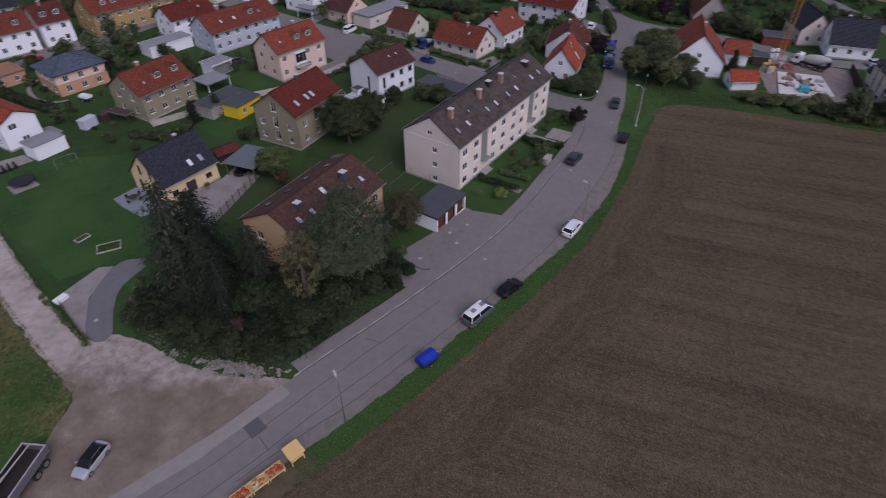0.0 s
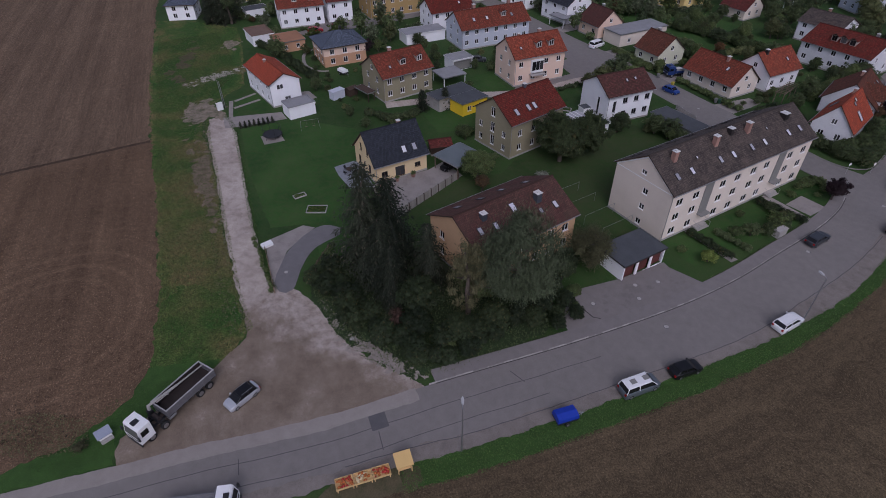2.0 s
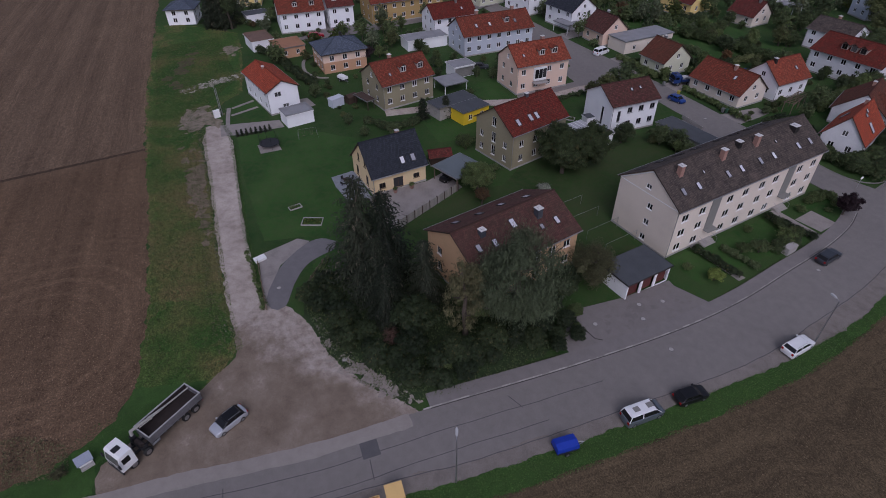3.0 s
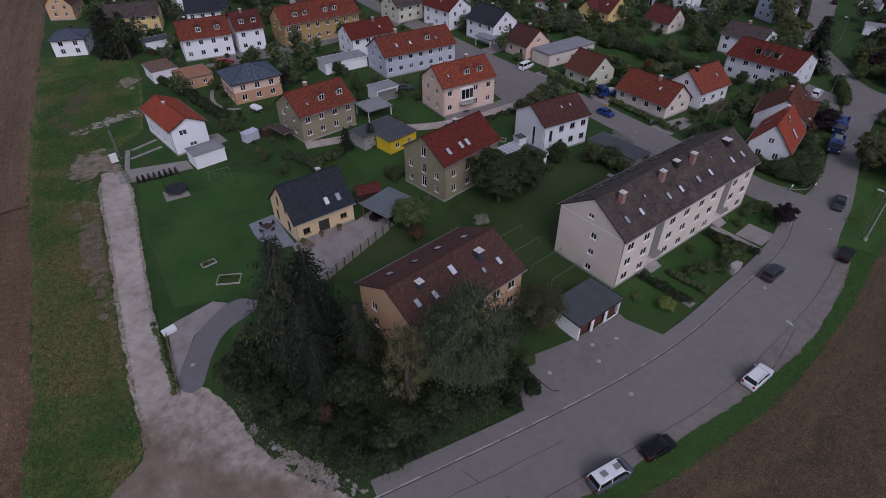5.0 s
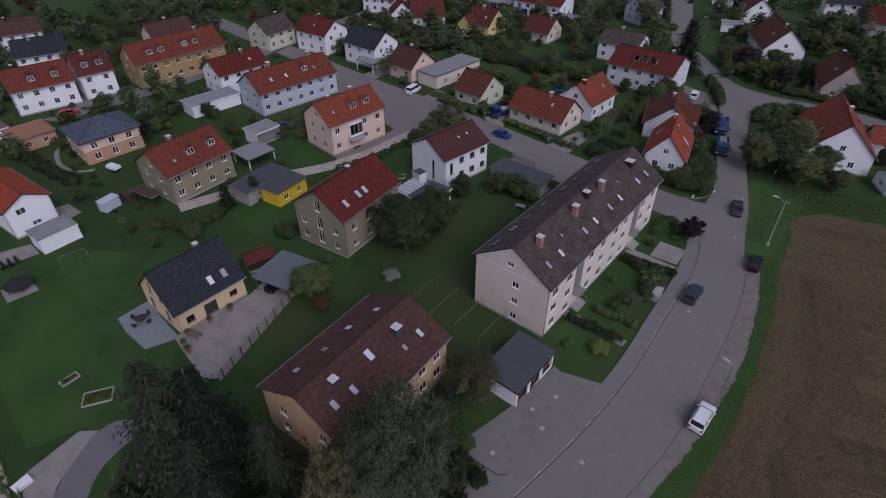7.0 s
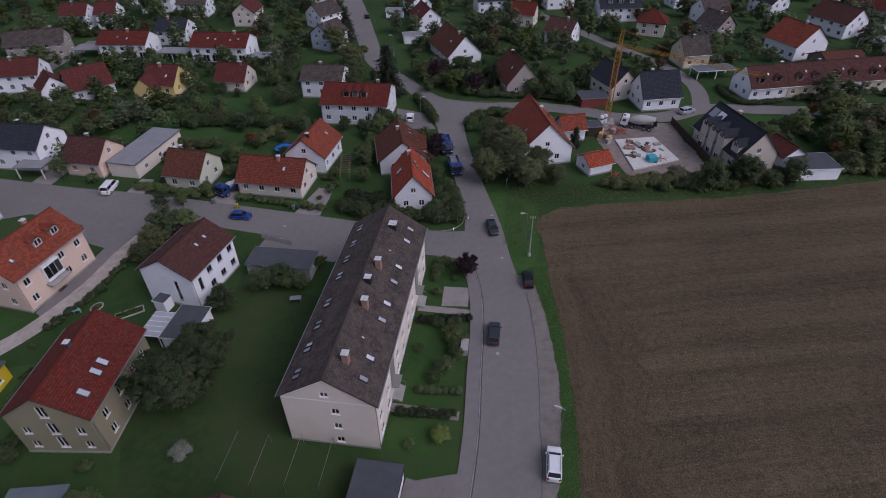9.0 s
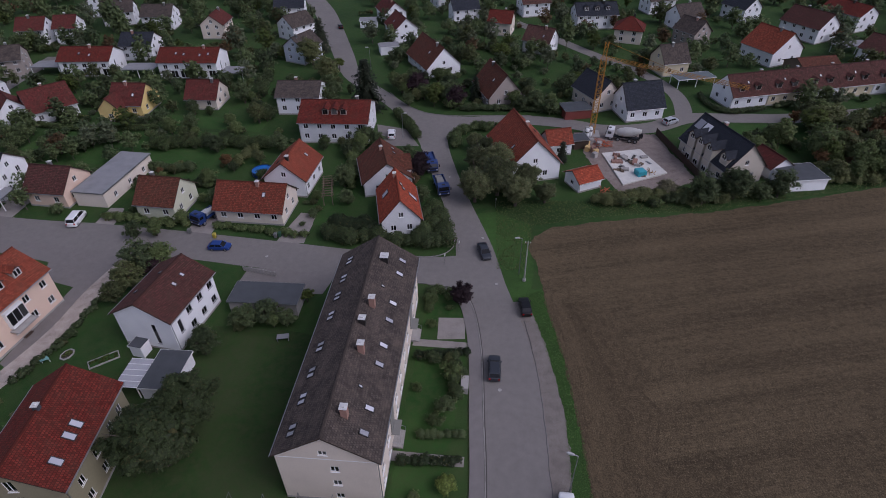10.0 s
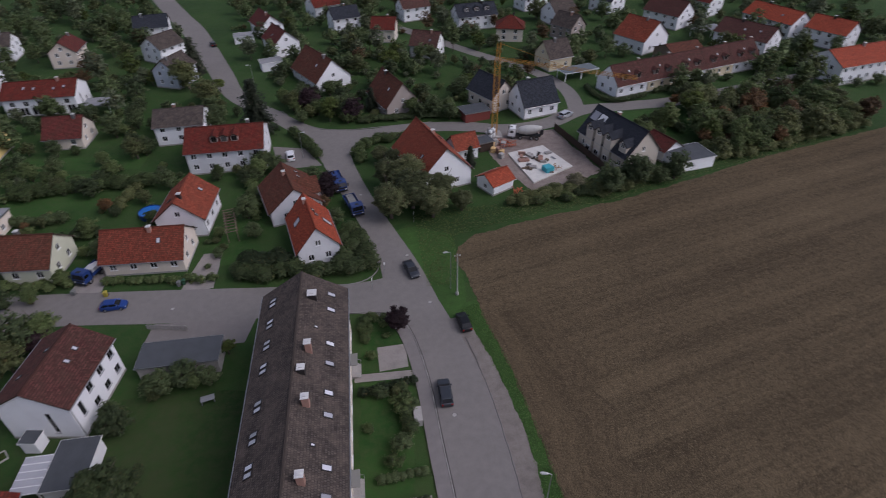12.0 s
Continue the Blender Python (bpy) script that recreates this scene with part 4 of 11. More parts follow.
def inner_leaves(mb, rng, C, h, low, r, n):
    """Larger sprays inside the crown, so that one cannot see through it."""
    mid = np.array([0, 0, h * (1 + low) / 2])
    D = [mid + (np.array(c) - mid) * rng.uniform(0.55, 0.85) for c in C]
    leaf_quads(mb, rng, D, [r * 0.16] * len(D), n, r * 0.125)


def trunk_mesh(rng, h, r, crown_r, crown_z, limbs):
    """A tapered, slightly bent trunk; its limbs grow out of it."""
    b = MB()
    n = 5
    pts = [Vector((rng.normal() * 0.04 * h * k / n, rng.normal() * 0.04 * h * k / n, h * k / n - (0.15 if k == 0 else 0))) for k in range(n + 1)]
    rings = [[tuple(p + Vector((math.cos(a), math.sin(a), 0)) * r * (1 - 0.75 * k / n)) for a in np.arange(7) * 0.8976] for k, p in enumerate(pts)]
    b.loft(rings)
    for k in range(limbs):
        root = Vector(rings[2 + k % 3][k % 7])
        a = rng.uniform(0, 2 * math.pi)
        q = root + Vector((math.cos(a) * crown_r * 0.7, math.sin(a) * crown_r * 0.7, crown_r * rng.uniform(0.2, 0.7)))
        mid = root.lerp(q, 0.5) + Vector((0, 0, -0.1 * crown_r))
        ring = lambda c, w: [tuple(c + Vector((math.cos(t), 0.0, math.sin(t))) * w) if abs(math.sin(a)) > 0.7 else tuple(c + Vector((0.0, math.cos(t), math.sin(t))) * w) for t in np.arange(5) * 1.2566]
        b.loft([[tuple(root)] * 5, ring(root.lerp(mid, 0.2), r * 0.32), ring(mid, r * 0.22), ring(q, r * 0.06)])
    return b.mesh("trunk", BARK, weld=True)


def crown_points(rng, h, r, low, clumps, shell=True):
    """Clumps of leaves inside an uneven crown; they crowd towards its outside."""
    z0, z1 = h * low, h
    cz, hz = (z0 + z1) / 2, (z1 - z0) / 2
    k = rng.normal(size=(7, 3))
    k /= np.linalg.norm(k, axis=1)[:, None]
    amp = rng.uniform(-0.28, 0.3, 7)
    C, R = [], []
    for _ in range(clumps):
        d = rng.normal(size=3)
        d /= np.linalg.norm(d)
        swell = 0.85 + float((amp * np.clip(k @ d, 0, 1) ** 2).sum())
        q = swell * (rng.uniform(0.45, 0.95) if shell else rng.uniform(0.25, 1.0) ** 0.45)
        narrow = 1.0 - 0.25 * max(0.0, d[2]) - 0.2 * max(0.0, -d[2])
        C.append((d[0] * r * q * narrow, d[1] * r * q * narrow, cz + d[2] * hz * q * 0.92))
        R.append(r * rng.uniform(0.75, 1.25) * 2.1 / math.sqrt(clumps) if shell else r * rng.uniform(0.10, 0.24))
    return C, R


def round_off(mb, z):
    """Leaves face out of the whole crown as well as out of their own clump."""
    O = np.concatenate(mb.o)
    way = np.array(mb.v).reshape(len(O), -1, 3).mean(1) - np.array([0, 0, z])
    mb.o = [O * 0.6 + way / (np.linalg.norm(way, axis=1)[:, None] + 1e-9) * 0.6]


def broad_meshes(seed, h, r, n, leaf, lobes=70, low=0.22, squash=0.8, droop=0.0, thin=1.0):
    """Trunk and crown meshes of a broad-leaved tree."""
    rng = np.random.default_rng(seed)
    C, R = crown_points(rng, h, r, low, lobes, not droop)
    mb = MB()
    leaf_quads(mb, rng, C, R, n, leaf, squash, droop=droop, thin=thin)
    if not droop:
        inner_leaves(mb, rng, C, h, low, r, 260 + n // 40)
    round_off(mb, h * (0.3 + 0.4 * low))
    return trunk_mesh(rng, h * 0.8, 0.05 * r + 0.0175 * h, r, h * 0.6, 5), mb


def spruce_mesh(seed, h, r, n_tiers, per, leaf, wide=0.24):
    """Whorls of long drooping boughs; side sprays and hanging twigs on each."""
    rng = np.random.default_rng(seed)
    mb, way = MB(), []
    for k in range(n_tiers):
        f = (k + rng.uniform(-0.35, 0.35)) / n_tiers
        z = h * (0.05 + 0.94 * max(0.0, f))
        length = r * max(0.02, 1 - f) ** 0.56 * rng.uniform(0.72, 1.12) + 0.12
        nb = max(4, int(9 * (1 - f) + 4))
        a0 = rng.uniform(0, 6.28)
        for j in range(nb):
            a = a0 + 6.283 * j / nb + rng.normal() * 0.22
            ll = length * rng.uniform(0.6, 1.2)
            ca, sa = math.cos(a), math.sin(a)
            sag = rng.uniform(0.32, 0.55)
            for t in np.linspace(0.15, 1, max(3, int(per * (1 - f * 0.55)))):
                x, zz = ll * t, z + ll * (0.12 * t - sag * t * t + 0.1 * t ** 4)
                base = np.array([ca * x, sa * x, zz])
                for q in (-1, 1, 0):
                    s = leaf * rng.uniform(0.6, 1.25) * (1.15 - 0.45 * t)
                    b = a + q * rng.uniform(0.5, 1.0)
                    if q:
                        u = np.array([math.cos(b), math.sin(b), -0.35 + rng.normal() * 0.18])
                        w = np.array([-math.sin(b), math.cos(b), rng.normal() * 0.3])
                    else:
                        u = np.array([ca * 0.35, sa * 0.35, -1.0 + rng.normal() * 0.2])
                        w = np.array([-sa, ca, rng.normal() * 0.2])
                    c = base + u * s * 0.8
                    mb.poly([base, c - w * s * wide, c + u * s * 0.8, c + w * s * wide])
                    way.append((ca * 0.55, sa * 0.55, 0.75))
    mb.o = [np.array(way)]
    return mb


def place_tree(name, label, category, trunk, crown, x, y, s=1.0, yaw=0.0, group="", stretch=1.0):
    o = thing(name, label, category, pose(x, y, 0, 0, 0, yaw) @ Matrix.Diagonal((s, s, s * stretch, 1)), group)
    part("trunk", trunk, None, o)
    part("crown", crown, None, o)
    return o


def hedge(label, line, width, height, mat, seed, leaf=0.2, density=100, category="hedge"):
    """A clipped or loose hedge along a line: a leafy skin on an uneven body."""
    rng = np.random.default_rng(seed)
    if line[0][1] < 112 and line[0][0] > -80:
        leaf, density = leaf * 0.65, density * 2.2
    pts = smooth_line(line, 0.7) if len(line) > 2 else resample(line, max(2, int(math.dist(line[0], line[1]) / 0.7)))
    C, R, mb = [], [], MB()
    for x, y in pts:
        for z in np.arange(width * 0.45, max(width * 0.5, height - width * 0.3) + 0.01, width * 0.45):
            sway = 0.06 if "clipped" in label else 0.2
            C.append((x + rng.normal() * width * sway, y + rng.normal() * width * sway, z))
            R.append(width * 0.5 * (rng.uniform(0.85, 1.2) if "clipped" in label else rng.uniform(0.6, 1.4)))
    leaf_quads(mb, rng, C, R, int(density * len(C) * width * width), leaf)
    o = single("hedge", mb, mat, label, category)
    tw = MB()
    for x, y in pts[::2]:
        tw.tube((x, y, -0.05), (x + rng.normal() * 0.1, y + rng.normal() * 0.1, height * 0.7), 0.04, 0.015, 5)
    tagged(part("stems", tw, BARK, o), "", "", "", "stuff")
    return o

# ---- vehicles ----
def paint(name, col, rough=0.3, metal=0.3):
    return surface(name, col, rough, metal, big=1.0, fine=3, vary=0.06, relief=0, spec=0.5)


RUBBER = surface("rubber", (0.02, 0.02, 0.02), 0.85, vary=0.2)
ALLOY = surface("alloy", (0.4, 0.4, 0.41), 0.35, 0.8, vary=0.1)
CARGLASS = glass_material("car_glass", 0.008, 0.02, 0.04)
LAMPGLASS = surface("lamp_glass", (0.75, 0.75, 0.72), 0.15, vary=0.05, relief=0)
TAILRED = surface("tail_lamp_red", (0.35, 0.01, 0.01), 0.2, vary=0.1, relief=0)
PLASTIC = surface("black_plastic", (0.02, 0.02, 0.022), 0.6, vary=0.2)
TRUCKWHITE = paint("truck_white", (0.8, 0.8, 0.8), 0.4, 0.0)
STEEL = surface("tipper_steel", (0.22, 0.22, 0.235), 0.5, 0.5, big=1.2, vary=0.3)
RIM = surface("pale_steel_rim", (0.46, 0.46, 0.45), 0.5, 0.3, big=1.5, vary=0.3)
DARK_BROWN = surface("dark_brown_steel", (0.03, 0.022, 0.02), 0.9, big=1.0, vary=0.4)


def wheel(root, x, y, r, w, name="wheel"):
    key = ("wheel", r, w)
    if key not in MESHES:
        b = MB()
        b.loft([[(rr * math.cos(a), yy, rr * math.sin(a)) for a in np.linspace(0, 2 * math.pi, 20, endpoint=False)] for yy, rr in ((-w / 2, r * 0.9), (-w / 2 + 0.03, r), (w / 2 - 0.03, r), (w / 2, r * 0.9))])
        c = MB()
        c.tube((0, -w / 2 - 0.012, 0), (0, w / 2 + 0.012, 0), r * 0.62, n=14)
        for k in range(5):
            a = 2 * math.pi * k / 5
            c.tube((0, 0, 0), (r * 0.6 * math.cos(a), 0, r * 0.6 * math.sin(a)), w * 0.56, w * 0.53, 4)
        MESHES[key] = b.mesh("tyre", RUBBER, True), c.mesh("rim", ALLOY)
    t, m = MESHES[key]
    o = part(name, t, None, root, "", pose(x, y, r))
    part("rim", m, None, o)


def ring_section(x, half, z0, z1, r):
    """A rounded cross-section of a car body, at x."""
    pts = []
    for cy, cz, a0 in ((half - r, z0 + r, -90), (half - r, z1 - r, 0), (-half + r, z1 - r, 90), (-half + r, z0 + r, 180)):
        for k in range(4):
            a = radians(a0 + 30 * k)
            pts.append((x, cy + r * math.cos(a), cz + r * math.sin(a)))
    return pts


CAR_FORMS = {
    # length, width, height, bonnet height, nose to screen foot, screen foot to roof, roof end from the tail, tail height
    "hatch": (4.1, 1.72, 1.47, 0.95, 0.95, 1.65, 0.55, 0.98),
    "estate": (4.6, 1.78, 1.48, 0.92, 1.15, 1.9, 0.4, 0.98),
    "saloon": (4.6, 1.78, 1.44, 0.92, 1.2, 1.95, 1.15, 1.0),
    "suv": (4.5, 1.82, 1.66, 1.08, 1.05, 1.7, 0.35, 1.12),
    "van": (4.95, 1.9, 1.95, 1.15, 0.75, 1.45, 0.15, 1.2),
}


def car(form, label, x, y, yaw, mat, roof_mat=None, roof_parts=False, bars=False, z=0.05):
    """A car on its wheels, nose along its x."""
    L, W, H, hb, foot, top, tail, ht = CAR_FORMS[form]
    root = thing("van" if form == "van" else "car", label, "van" if form == "van" else "car", pose(x, y, z, 0, 0, yaw), "parked vehicles")
    z0, h = 0.2, W / 2
    X = lambda d: L / 2 - d
    belt = hb + 0.04
    b = MB()
    rings = [ring_section(X(0.0), h * 0.72, z0 + 0.15, hb * 0.72, 0.1), ring_section(X(0.12), h * 0.9, z0, hb * 0.85, 0.12), ring_section(X(0.45), h * 0.98, z0, hb * 0.95, 0.12), ring_section(X(foot), h, z0, hb, 0.1),
             ring_section(X(L * 0.5), h, z0, belt, 0.08), ring_section(X(L - tail - 0.3), h, z0, ht, 0.08), ring_section(X(L - 0.12), h * 0.95, z0, ht, 0.12), ring_section(X(L), h * 0.8, z0 + 0.12, ht * 0.9, 0.1)]
    b.loft(rings)
    body = part("body", b, mat, root, smooth=True)
    b = MB()
    g = MB()
    ri = h * 0.78
    xs = (X(foot - 0.1), X(top), X(L - tail - 0.2), X(L - tail + 0.25 if tail > 0.5 else L - 0.1))
    lo = [(xs[0], -h * 0.92, hb - 0.05), (xs[0], h * 0.92, hb - 0.05), (xs[3], h * 0.92, ht - 0.05), (xs[3], -h * 0.92, ht - 0.05)]
    hi = [(xs[1], -ri, H - 0.07), (xs[1], ri, H - 0.07), (xs[2], ri, H - 0.07), (xs[2], -ri, H - 0.07)]
    g.hexa(lo, hi)
    part("glazing", g, CARGLASS, root)
    b.loft([[(xs[1] + 0.06, -ri - 0.03, H - 0.11), (xs[1] + 0.06, ri + 0.03, H - 0.11), (xs[2] - 0.08, ri + 0.03, H - 0.11), (xs[2] - 0.08, -ri - 0.03, H - 0.11)],
            [(xs[1], -ri, H - 0.03), (xs[1], ri, H - 0.03), (xs[2], ri, H - 0.03), (xs[2], -ri, H - 0.03)],
            [(xs[1] - 0.12, -ri + 0.13, H), (xs[1] - 0.12, ri - 0.13, H), (xs[2] + 0.12, ri - 0.13, H), (xs[2] + 0.12, -ri + 0.13, H)]])
    for s in (-1, 1):
        for a, c in ((0, 0), (3, 3)):
            p = Vector((lo[0][0] if a == 0 else lo[2][0], s * h * 0.92, lo[0][2] if a == 0 else lo[2][2]))
            q = Vector((xs[1] if a == 0 else xs[2], s * ri, H - 0.08))
            b.tube(p, q, 0.055, 0.045, 5)
        mx = (xs[1] + xs[2]) / 2 - 0.1
        b.tube((mx, s * h * 0.94, belt), (mx, s * ri, H - 0.08), 0.06, 0.05, 5)
    part("roof", b, roof_mat or mat, root)
    rw = 0.31 if form in ("hatch", "saloon", "estate") else 0.34
    for fx in (0.82, L - 0.85):
        for s in (-1, 1):
            wheel(root, X(fx), s * (h - 0.1), rw, 0.22)
    for s in (-1, 1):
        b = MB()
        b.hexa([(X(0.4), s * h * 0.62 - 0.2, hb * 0.62), (X(0.02), s * h * 0.62 - 0.2, hb * 0.62), (X(0.02), s * h * 0.62 + 0.2, hb * 0.62), (X(0.4), s * h * 0.62 + 0.2, hb * 0.62)],
               [(X(0.42), s * h * 0.66 - 0.18, hb * 0.9), (X(0.1), s * h * 0.62 - 0.18, hb * 0.8), (X(0.1), s * h * 0.62 + 0.18, hb * 0.8), (X(0.42), s * h * 0.66 + 0.2, hb * 0.9)])
        part("headlight", b, LAMPGLASS, root)
        b = MB()
        b.box(X(L + 0.01), s * h * 0.74 - 0.13, ht * 0.66, X(L - 0.2), s * h * 0.74 + 0.13, ht * 0.93)
        part("tail_light", b, TAILRED, root)
        b = MB()
        b.box(X(foot + 0.42), s * (h + 0.1) - 0.09, belt + 0.0, X(foot + 0.25), s * (h + 0.1) + 0.09, belt + 0.15)
        part("wing_mirror", b, mat, root)
    b = MB()
    b.box(X(0.06), -h * 0.55, z0 + 0.1, X(-0.015), h * 0.55, z0 + 0.28)
    part("grille", b, PLASTIC, root)
    if bars:
        for s in (-1, 1):
            b = MB()
            b.tube((xs[1] - 0.2, s * (ri - 0.06), H + 0.05), (xs[2] + 0.1, s * (ri - 0.06), H + 0.05), 0.025, n=6)
            for xx in (xs[1] - 0.25, xs[2] + 0.15):
                b.tube((xx, s * (ri - 0.06), H - 0.03), (xx, s * (ri - 0.06), H + 0.05), 0.025, n=6)
            part("roof_bar", b, ALLOY, root)
    if roof_parts:
        for u in (0.6, -1.1):
            b = MB()
            b.box(u - 0.35, -0.3, H - 0.01, u + 0.35, 0.3, H + 0.08)
            part("roof_hatch", b, GREYPANEL, root)
    return root


def truck_cab(root, x1, w, h, mat, glass_front=True):
    """A cab-over cab whose face is at x1."""
    b = MB()
    d = 1.75
    sec = [(x1 - d, 0.75), (x1 - 0.02, 0.75), (x1, 1.5), (x1 - 0.28, h - 0.15), (x1 - 0.5, h), (x1 - d, h)]
    b.loft([[(x, y, z) for x, z in sec] for y in (-w / 2, w / 2)])
    cab = part("cab", b, mat, root)
    g = MB()
    g.hexa([(x1 - 0.06, -w / 2 + 0.14, 1.62), (x1 + 0.0, -w / 2 + 0.14, 1.62), (x1 + 0.0, w / 2 - 0.14, 1.62), (x1 - 0.06, w / 2 - 0.14, 1.62)],
           [(x1 - 0.3, -w / 2 + 0.2, h - 0.35), (x1 - 0.2, -w / 2 + 0.2, h - 0.35), (x1 - 0.2, w / 2 - 0.2, h - 0.35), (x1 - 0.3, w / 2 - 0.2, h - 0.35)])
    part("windscreen", g, CARGLASS, cab)
    for s in (-1, 1):
        g = MB()
        g.box(x1 - 1.25, s * (w / 2) - 0.015, 1.65, x1 - 0.4, s * (w / 2) + 0.015, h - 0.5)
        part("side_window", g, CARGLASS, cab)
        g = MB()
        g.box(x1 - 0.05, s * (w / 2 + 0.22) - 0.1, 1.7, x1 + 0.12, s * (w / 2 + 0.22) + 0.1, 2.3)
        g.tube((x1 - 0.1, s * w / 2, 2.25), (x1 + 0.03, s * (w / 2 + 0.2), 2.25), 0.025, n=5)
        part("wing_mirror", g, PLASTIC, cab)
        g = MB()
        g.box(x1 - 0.05, s * (w / 2 - 0.3) - 0.18, 0.85, x1 + 0.025, s * (w / 2 - 0.3) + 0.18, 1.05)
        part("headlight", g, LAMPGLASS, cab)
    g = MB()
    g.box(x1 - 1.0, -0.35, h, x1 - 0.45, 0.35, h + 0.05)
    part("roof_hatch", g, PLASTIC, cab)
    g = MB()
    g.box(x1 - 0.1, -w / 2, 0.4, x1 + 0.06, w / 2, 0.76)
    g.box(x1 - 0.02, -w / 2 + 0.3, 1.1, x1 + 0.02, w / 2 - 0.3, 1.4)
    part("bumper", g, PLASTIC, cab)
    return cab


def tipper(label, x, y, yaw, L=8.8, mat=None, bed=None, z=0.024):
    """A tipper lorry, nose along its x; y and x give its middle."""
    mat = mat or TRUCKWHITE
    root = thing("tipper_truck", label, "truck", pose(x, y, z, 0, 0, yaw), "parked vehicles")
    w = 2.5
    truck_cab(root, L / 2, w, 2.95, mat)
    b = MB()
    for s in (-1, 1):
        b.box(-L / 2 + 0.2, s * 0.45 - 0.08, 0.75, L / 2 - 0.3, s * 0.45 + 0.08, 1.0)
    for xx in np.linspace(-L / 2 + 0.6, L / 2 - 2.2, 5):
        b.box(xx - 0.06, -0.45, 0.8, xx + 0.06, 0.45, 0.95)
    part("chassis", b, PLASTIC, root)
    x0, x1 = -L / 2, L / 2 - 3.6
    z0, z1, t = 1.15, 2.3, 0.07
    b = MB()
    b.box(x0, -w / 2, z0, x1, w / 2, z0 + 0.1, 1)
    for s in (-1, 1):
        b.box(x0, s * (w / 2 - t / 2) - t / 2, z0 + 0.1, x1, s * (w / 2 - t / 2) + t / 2, z1)
        for xx in np.linspace(x0 + 0.1, x1 - 0.1, 9):
            b.box(xx - 0.05, s * (w / 2 + 0.03) - 0.03, z0, xx + 0.05, s * (w / 2 + 0.03) + 0.03, z1)
        # thin liners make the inner faces darker than the outside
        b.box(x0 + t, s * (w / 2 - t - 0.012) - 0.012, z0 + 0.1, x1 - t, s * (w / 2 - t - 0.012) + 0.012, z1 - 0.02, 1)
        b.box(x0, s * w / 2 - 0.07, z1, x1, s * w / 2 + 0.07, z1 + 0.08, 2)
    b.box(x1 - t, -w / 2 + t, z0 + 0.1, x1, w / 2 - t, z1)
    b.box(x1 - t - 0.03, -w / 2 + t + 0.03, z0 + 0.17, x1 - t - 0.004, w / 2 - t - 0.03, z1 - 0.02, 1)
    b.box(x1 - 0.1, -w / 2 + 0.08, z1 + 0.004, x1 + 0.02, w / 2 - 0.08, z1 + 0.07, 2)
    b.box(x0 + 0.004, -w / 2 + t, z0 + 0.1, x0 + t, w / 2 - t, z1 - 0.1)
    b.box(x0 - 0.03, -w / 2 + 0.08, z1 - 0.1, x0 + 0.12, w / 2 - 0.08, z1 - 0.02, 2)
    b.box(x0 + t, -w / 2 + t, z0 + 0.1, x1 - t, w / 2 - t, z0 + 0.16, 1)
    part("tipper_body", b, [bed or STEEL, DARK_BROWN, RIM], root)
    # a folded loading crane behind the cab, its boom laid back over the bed
    b = MB()
    b.box(x1 + 0.35, -1.0, 1.0, x1 + 1.0, 1.0, 1.35, 1)
    b.box(x1 + 0.45, -0.95, 1.35, x1 + 0.95, -0.45, 2.1, 1)
    b.tube((x1 + 0.65, -0.75, 2.1), (x1 + 0.6, -0.75, 2.75), 0.2, 0.16, 8)
    b.tube((x1 + 0.6, -0.75, 2.7), (x1 - 1.4, -0.45, 2.75), 0.17, 0.15, 6)
    b.tube((x1 - 1.3, -0.45, 2.75), (x1 - 3.0, -0.38, 2.62), 0.2, 0.14, 6)
    b.tube((x1 - 3.0, -0.38, 2.62), (x0 + 0.3, -0.3, 2.5), 0.11, 0.08, 6)
    b.tube((x1 - 0.2, -0.45, 2.55), (x1 - 1.7, -0.3, 2.6), 0.07, 0.05, 6)
    b.tube((x1 - 1.0, -0.72, 2.72), (x1 - 1.6, -0.1, 2.7), 0.07, 0.07, 6)
    part("loading_crane", b, [surface("crane_grey", (0.42, 0.40, 0.37), 0.5, 0.3, vary=0.4), PLASTIC], root)
    b = MB()
    b.tube((x1 + 0.72, -0.2, 1.62), (x1 + 0.72, 0.85, 1.62), 0.27, n=12)
    part("oil_drum", b, DARK_BROWN, root, "dark rusty drum behind the cab")
    b = MB()
    b.box(L / 2 - 1.25, -0.32, 2.95, L / 2 - 0.75, 0.32, 2.99)
    part("roof_hatch", b, PLASTIC, root, "dark roof hatch of the cab")
    for fx in (L / 2 - 1.3, L / 2 - 3.0, -L / 2 + 2.4, -L / 2 + 1.1):
        for s in (-1, 1):
            wheel(root, fx, s * (w / 2 - 0.18), 0.5, 0.32)
    for s in (-1, 1):
        b = MB()
        b.tube((0.6, s * 0.95, 0.85), (1.5, s * 0.95, 0.85), 0.28, n=12)
        part("tank", b, ALLOY, root)
        b = MB()
        b.box(x0 - 0.03, s * 0.95 - 0.2, 0.8, x0 + 0.03, s * 0.95 + 0.2, 0.95)
        part("tail_light", b, TAILRED, root)
    return root


